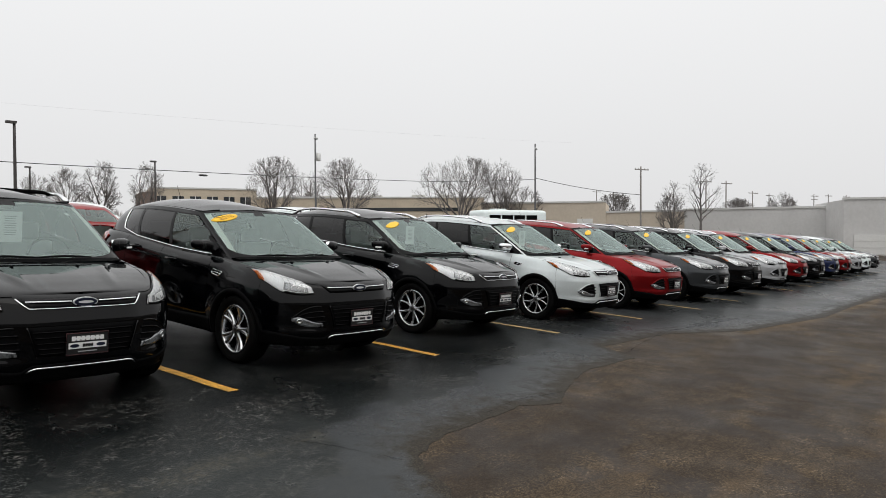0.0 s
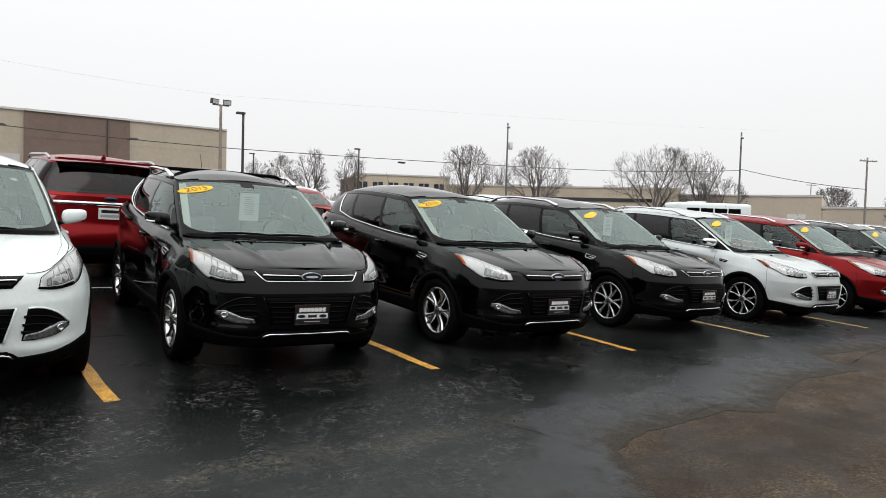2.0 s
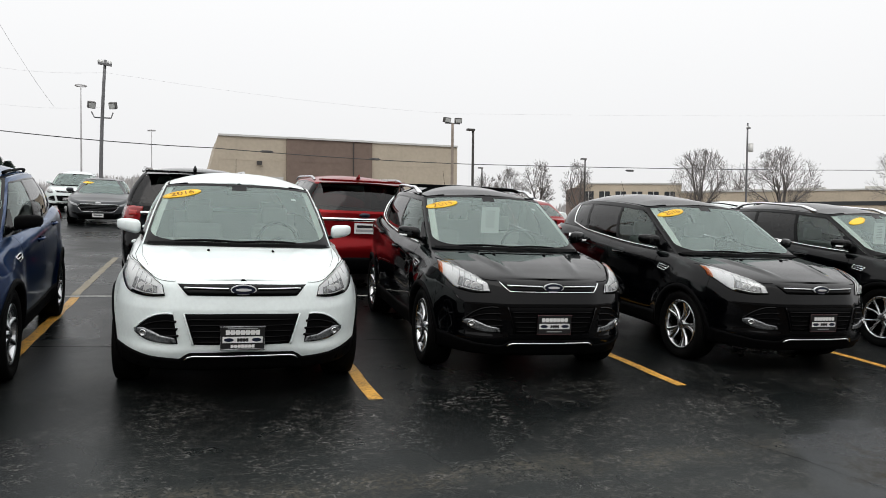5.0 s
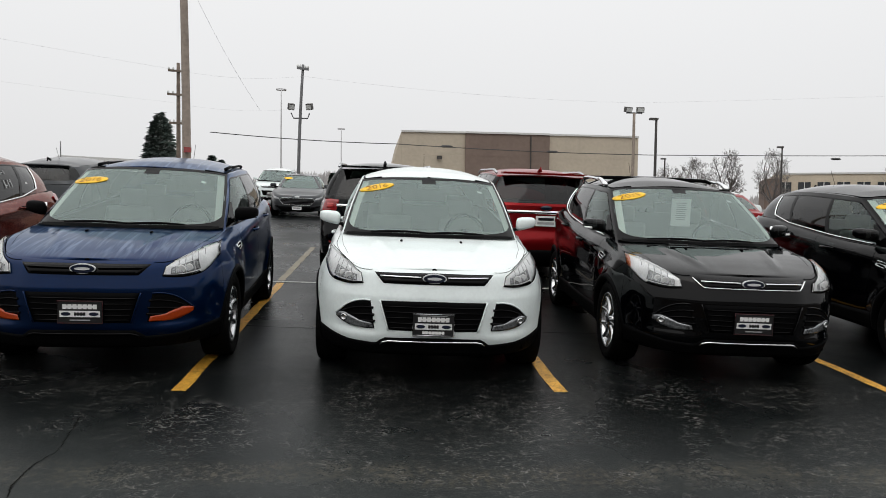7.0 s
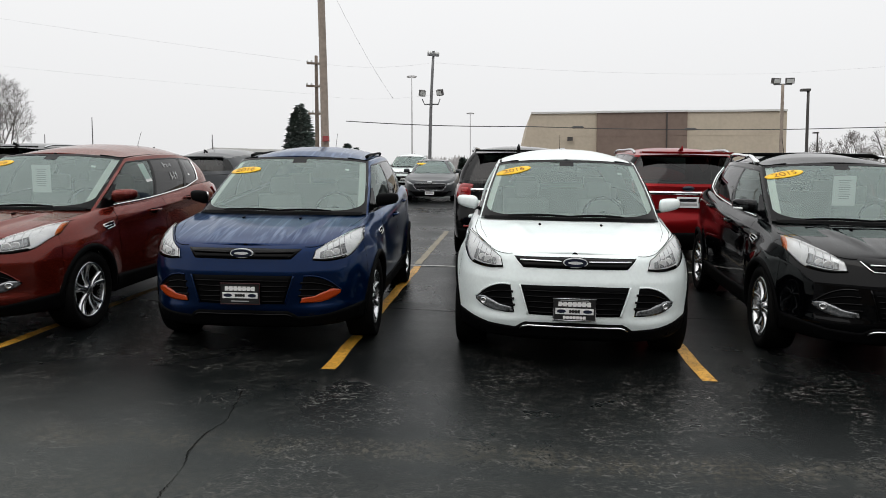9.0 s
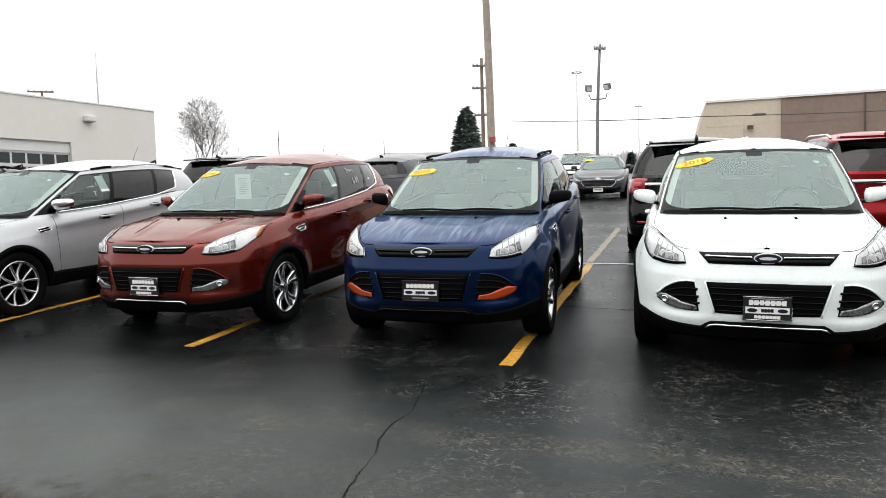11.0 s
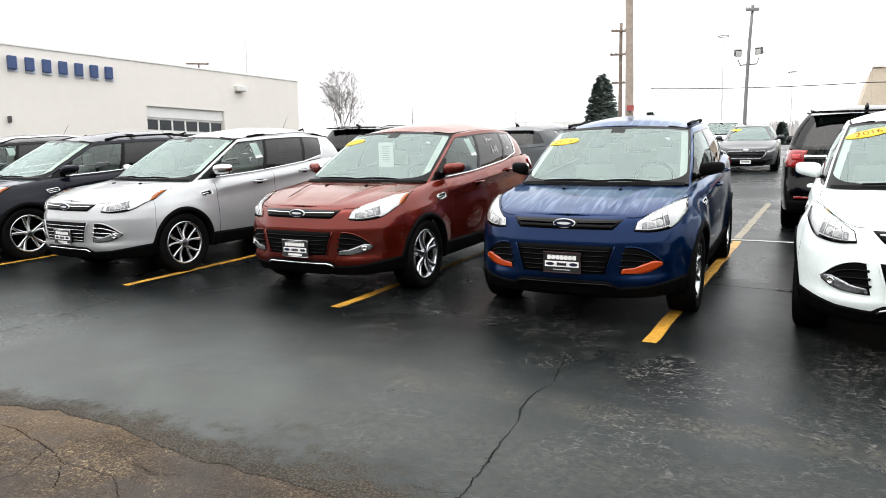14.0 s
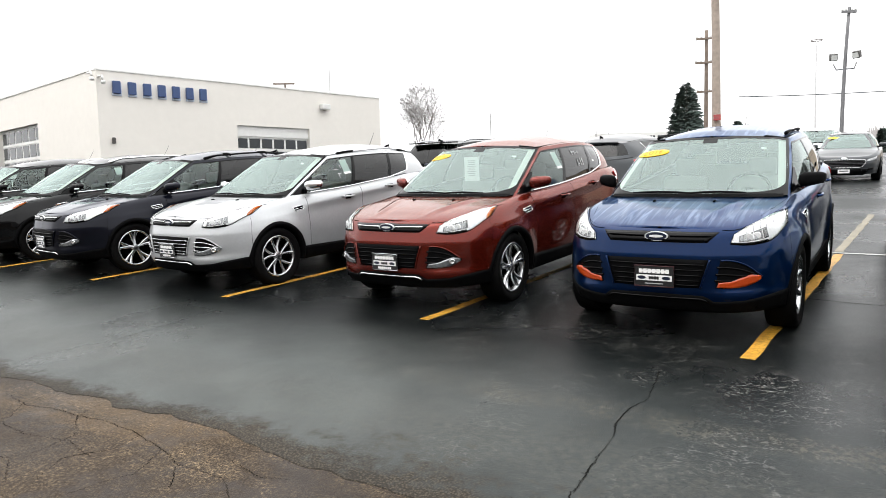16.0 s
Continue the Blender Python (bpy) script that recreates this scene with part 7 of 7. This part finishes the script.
u, z = on_wall(-60.35, 4.1)
part("wall_lamp", bm_mesh("wall_lamp", box_bm((0.12, 0.16, 0.26), (0, -0.08, 0), 0.03), BRONZE), dealer, "", pose(u, 0, z))
pole_thing("roof_mast", "low mast with cross-arm above the roof", -47.75, 60, 8.45, 0.10, 0.08, WOOD_POLE, "far utility poles", ((0.1, 0.85, 40),))


def long_building(label, az0, d0, az1, d1, el, mat, group="far buildings", windows=0, depth=14.0, doors=(), coping=True):
    (x0, y0), (x1, y1) = spot(az0, d0), spot(az1, d1)
    z0 = min(ground_z(x0, y0), ground_z(x1, y1)) - 0.3
    h = rise(el, (d0 + d1) / 2) - z0
    w = math.hypot(x1 - x0, y1 - y0)
    ob = thing("building", label, "building", pose(x0, y0, z0, 0, 0, math.degrees(math.atan2(y1 - y0, x1 - x0))), group)
    wall_box("wall", (w, depth, h), (w / 2, depth / 2, 0), mat, ob)
    if coping:
        wall_box("coping", (w + 0.2, 0.4, 0.22), (w / 2, 0.08, h + 0.002), COPING, ob)
    for k in range(windows):
        u = w * (k + 0.6) / (windows + 0.3)
        win = wall_box("window", (w / windows * 0.62, 0.12, 1.3), (u, -0.02, h - 2.3), PANE, ob)
        part("window_frame", merge("window_frame", [box((w / windows * 0.66, 0.1, 0.1), (0, -0.05, 0)), box((0.1, 0.1, 1.3), (0, -0.05, 0.65))], COPING, False), win)
    for a, b, dh in doors:
        d = wall_box("door", (w * (b - a), 0.1, dh + 0.3), (w * (a + b) / 2, -0.04, 0), DOOR_WHITE, ob, "pale overhead door")
        for r in range(1, 5):
            part("door_rib", merge("door_rib", [box((w * (b - a), 0.03, 0.05), (0, -0.06, (dh + 0.3) * r / 5))], COPING, False), d)
    return ob, w, h


long_building("low beige brick building with a band of windows", 29.6, 104, 37.3, 106, 3.35, WALL_BEIGE, windows=6)
long_building("dark stair block of the brick building", 29.0, 103, 30.1, 103.2, 3.1, WALL_BROWN, depth=8.0, coping=False)
lb, w, h = long_building("long low beige building with roof vents", 37.3, 108, 55.2, 106, 2.72, WALL_BEIGE, windows=0)
for u in (0.12, 0.30, 0.47, 0.52, 0.71, 0.83):
    wall_box("roof_vent", (1.2 + 1.2 * u, 1.5, 0.35 + 0.3 * u), (w * u, 2.0, h + 0.004), COPING, lb)
wall_box("window_band", (w * 0.55, 0.1, 0.5), (w * 0.62, -0.03, h - 1.9), PANE, lb)
long_building("low tan building with a single door", 55.0, 100, 64.75, 98, 2.28, WALL_PALE, doors=((0.78, 0.90, 2.4),))
long_building("lower tan building wing", 64.75, 98.2, 70.6, 96, 1.5, WALL_PALE)
long_building("long grey block building", 70.6, 94, 81.2, 92, 1.62, WALL_GREY, doors=((0.16, 0.36, 2.2),))
gb, w, h = long_building("grey garage with a white overhead door", 81.2, 84, 93.0, 90, 2.1, WALL_GREY, doors=((0.05, 0.62, 2.9),))
wall_box("wall_lamp", (0.4, 0.3, 0.4), (w * 0.36, -0.2, h - 1.1), BRONZE, gb)
long_building("distant grey hall in mist", -23.4, 230, -17.6, 235, 3.95, COPING, windows=10, coping=False)


# ---- trees ----
ROUND, VASE, SPREAD, TALL, CLUMP = (0.20, 5, 70, 1), (0.10, 4, 60, 1), (0.16, 12, 82, 1), (0.20, 3, 32, 1), (0.10, 3, 34, 3)


def bare_tree(label, az, dist, top_el, width, habit, seed, group="bare trees"):
    """Leafless tree: limbs that fan out of a short trunk and fork three times inside a ragged dome.
    habit: (share of the height below the first limbs, steepest and flattest limb in degrees from plumb, stems)."""
    rng = random.Random(seed)
    x, y = spot(az, dist)
    z0 = ground_z(x, y)
    H = rise(top_el, dist) - z0
    half = radians(width) * dist * 0.5
    low, steep, flat, stems = habit
    leader = habit is TALL
    ob = thing("tree", label, "tree", pose(x, y, z0 - 0.1), group)
    wood_v, wood_f, twig_v, twig_f = [], [], [], []
    rz = (1.0 - low * 0.7) * H * 0.5
    mid = Vector((0, 0, H - rz))

    def room(p, d):
        """How far it is from p along d to the edge of the crown."""
        k = Vector((1 / half, 1 / half, 1 / rz))
        u, w = (p - mid) * k, d * k
        A, B, C = w.dot(w), u.dot(w), u.dot(u) - 1
        D = B * B - A * C
        return max(0.0, (-B + math.sqrt(D)) / A) if D > 0 else 0.0

    def rod(p, q, ra, rb, fine):
        V, Fc = (twig_v, twig_f) if fine else (wood_v, wood_f)
        n = 3 if fine else 6
        d = (q - p).normalized()
        a = d.orthogonal().normalized()
        b = d.cross(a)
        base = len(V)
        for c, r in ((p, ra), (q, rb)):
            for k in range(n):
                t = 2 * math.pi * k / n
                V.append(c + (a * math.cos(t) + b * math.sin(t)) * r)
        for k in range(n):
            Fc.append((base + k, base + (k + 1) % n, base + n + (k + 1) % n, base + n + k))

    KIDS, thin = ((7, 6, 4) if leader else (9, 8, 5)), 0.000095 * dist

    def grow(p, d, length, r, depth):
        segs = (5, 4, 2, 2)[depth]
        at, q = [(p, d, r)], p
        for k in range(segs):
            d = (d + Vector((rng.gauss(0, 0.10), rng.gauss(0, 0.10), 0.025 + rng.gauss(0, 0.06)))).normalized()
            n, rr = q + d * (length / segs), max(thin, r * (1 - 0.8 * (k + 1) / segs))
            rod(q, n, at[-1][2], rr, depth >= 2)
            at.append((n, d, rr))
            q = n
        if depth == 3:
            return
        for k in range(KIDS[depth]):
            u = rng.uniform(0.22, 1.0) if k else 1.0
            i = min(segs, 1 + int(u * segs))
            o, dd, rr = at[i]
            a = rng.uniform(0, 2 * math.pi)
            side = dd.orthogonal().normalized()
            side = side * math.cos(a) + dd.cross(side) * math.sin(a)
            nd = (dd + side * rng.uniform(0.45, 1.0) + Vector((0, 0, 0.12))).normalized()
            ln = min(length * rng.uniform(0.42, 0.68), room(o, nd) * rng.uniform(0.55, 1.0) + 0.05 * H * rng.random())
            if ln > 0.12:
                grow(o, nd, ln, max(thin, rr * 0.62), depth + 1)

    for t in range(stems):
        base = Vector(((t - (stems - 1) / 2) * 0.35, rng.uniform(-0.2, 0.2), 0))
        d = Vector(((t - (stems - 1) / 2) * 0.10 + rng.gauss(0, 0.03), rng.gauss(0, 0.05), 1)).normalized()
        fork = base + d * low * H
        r0 = H * (0.016 if leader else 0.022 if stems == 1 else 0.017) / math.sqrt(stems)
        rod(base, fork, r0 * 1.25, r0, False)
        if leader:
            # one straight stem to the top, with limbs all the way up
            at, segs = fork, 8
            for k in range(segs):
                nxt = at + Vector((rng.gauss(0, 0.02), rng.gauss(0, 0.02), 1)) * (H * (0.94 - low) / segs)
                rod(at, nxt, r0 * (1 - 0.11 * k), r0 * (0.89 - 0.11 * k), False)
                for j in range(2):
                    a, tilt = 2.4 * (2 * k + j) + rng.uniform(-0.4, 0.4), radians(rng.uniform(28, 52))
                    nd = Vector((math.sin(tilt) * math.cos(a), math.sin(tilt) * math.sin(a), math.cos(tilt)))
                    grow(nxt, nd, room(nxt, nd) * rng.uniform(0.65, 1.0), r0 * (0.6 - 0.05 * k), 1)
                at = nxt
            continue
        limbs = max(3, 9 // stems)
        for k in range(limbs):
            tilt = radians(steep + (flat - steep) * (k + rng.uniform(0.2, 0.8)) / limbs)
            a = 2.4 * k + rng.uniform(-0.4, 0.4) + t
            nd = Vector((math.sin(tilt) * math.cos(a), math.sin(tilt) * math.sin(a), math.cos(tilt)))
            grow(fork + Vector((0, 0, rng.uniform(-0.06, 0.04) * H * (k > 0))), nd, max(0.3 * H, room(fork, nd)) * rng.uniform(0.68, 1.0), r0 * 0.75, 0)
    part("trunk", mesh("trunk", wood_v, wood_f, BARK), ob)
    part("crown", mesh("crown", twig_v, twig_f, BARK, False), ob, "fine bare twigs")
    return ob


for i, (az, d, el, wd, habit) in enumerate(((24.3, 95, 4.65, 2.6, ROUND), (26.4, 95, 5.3, 2.5, ROUND), (22.2, 98, 4.2, 2.2, ROUND), (29.5, 92, 5.15, 2.4, ROUND), (38.6, 95, 5.85, 4.6, VASE), (44.25, 98, 5.85, 5.0, ROUND),
                                            (41.2, 110, 4.9, 2.2, ROUND), (53.3, 95, 5.95, 7.6, SPREAD), (56.6, 97, 5.6, 3.6, SPREAD), (58.6, 99, 3.6, 2.6, SPREAD), (69.6, 90, 3.75, 2.1, ROUND), (71.9, 86, 5.05, 2.7, TALL),
                                            (65.4, 150, 3.0, 3.2, ROUND), (77.2, 160, 2.8, 2.0, ROUND), (74.3, 150, 2.4, 2.6, ROUND), (-37.2, 70, 8.4, 3.7, CLUMP))):
    bare_tree("leafless tree with fine grey twigs", az, d, el, wd, habit, 11 + i)


def spruce(label, az, dist, el, seed, slim=0.25):
    rng = random.Random(seed)
    x, y = spot(az, dist)
    z0 = ground_z(x, y)
    H = rise(el, dist) - z0
    ob = thing("spruce_tree", label, "tree", pose(x, y, z0 - 0.1), "conifers")
    part("trunk", mesh("trunk", *tube([(0, 0, 0), (0, 0, H * 0.6), (0, 0, H * 0.98)], [0.2, 0.12, 0.03], 8), BARK), ob)
    V, Fc = [], []
    for _ in range(4200):
        q = 1 - (1 - rng.random()) ** 0.62
        z = H * (0.06 + 0.94 * q)
        r = H * slim * (1 - q) ** 0.52 * rng.uniform(0.45, 1.1) + 0.05
        a = rng.uniform(0, 2 * math.pi)
        c = Vector((r * math.cos(a), r * math.sin(a), z - 0.12 * r))
        o = Vector((math.cos(a), math.sin(a), -0.35 + 0.5 * q)).normalized()
        s = Vector((-math.sin(a), math.cos(a), rng.uniform(-0.4, 0.4)))
        k = rng.uniform(0.18, 0.42)
        b = len(V)
        V += [c - s * k * 0.45, c + o * k, c + s * k * 0.45, c - o * k * 0.4 + Vector((0, 0, 0.12))]
        Fc += [(b, b + 1, b + 2), (b, b + 2, b + 3), (b, b + 3, b + 1)]
    part("crown", mesh("crown", V, Fc, NEEDLES, False), ob, "dark green needles")


spruce("dark green spruce behind the lot", -16.8, 70, 7.5, 5, 0.25)
for i, (az, d, el) in enumerate(((-13.2, 90, 4.5), (-12.5, 92, 4.2), (-4.0, 95, 3.4))):
    spruce("small dark conifer in the distance", az, d, el, 30 + i, 0.2)

# far woods along the horizon: one ragged mass of thin stems
rng = random.Random(3)
V, Fc = [], []
for _ in range(9000):
    # bearings behind the aisle are unseen, added to darken what the cars reflect
    az = rng.choice((rng.uniform(-34, -2), rng.uniform(-9, 0), rng.uniform(18, 36), rng.uniform(60, 320)))
    d = rng.uniform(170, 260)
    x, y = spot(az, d)
    z = ground_z(x, y)
    top_el = 3.0 + 0.5 * noise.noise((az * 0.45, 0, 0)) + 0.45 * noise.noise((az * 1.5, 4, 0)) + (0.6 * math.exp(-((az + 5.5) / 2.5) ** 2) if az < 10 else 0)
    if az > 15:
        top_el -= 0.9 + 0.5 * min(1.0, (az - 15) / 40)
    h = (rise(top_el, d) - z) * rng.uniform(0.55, 1.04)
    w = rng.uniform(0.3, 1.2)
    b = len(V)
    V += [(x - w, y, z - 0.5), (x + w, y + rng.uniform(-1, 1), z - 0.5), (x + rng.uniform(-w, w) * 0.8, y, z + max(h, 1.0))]
    Fc.append((b, b + 1, b + 2))
woods = new("far_woods", mesh("far_woods", V, Fc, WOODS_HAZE, False))
tagged(woods, "hazy line of distant bare woods", "trees", kind="stuff")


# ---- bus behind the row ----
def bus(az, dist):
    x, y = spot(az, dist)
    z = ground_z(x, y)
    ob = thing("bus", "white minibus parked behind the long row", "bus", pose(x, y, z, 0, 0, -25), "cars further back")
    part("body", bm_mesh("body", box_bm((6.5, 2.4, 1.9), (0, 0, 1.60), 0.30), PAINTS["white"], True), ob)
    for k in range(4):
        part("window", merge("window", [box((1.08, 0.04, 0.46), (-2.0 + 1.22 * k, -1.205, 1.88))], GLOSS, False), ob)
    for k in (-2.2, 2.2):
        part("wheel", mesh("wheel", *lathe([(0.001, -0.14), (0.42, -0.14), (0.44, 0), (0.42, 0.14), (0.001, 0.14)], 20), RUBBER), ob, "", pose(k, -1.08, 0.44, 0, 0, 90))
    part("skirt", merge("skirt", [box((6.4, 2.2, 0.4), (0, 0, 0.5))], TRIM, False), ob)
    part("roof_hatch", bm_mesh("roof_hatch", box_bm((1.2, 0.9, 0.14), (-1.0, 0, 2.60), 0.04), PAINTS["white"]), ob)


bus(57.2, 62)
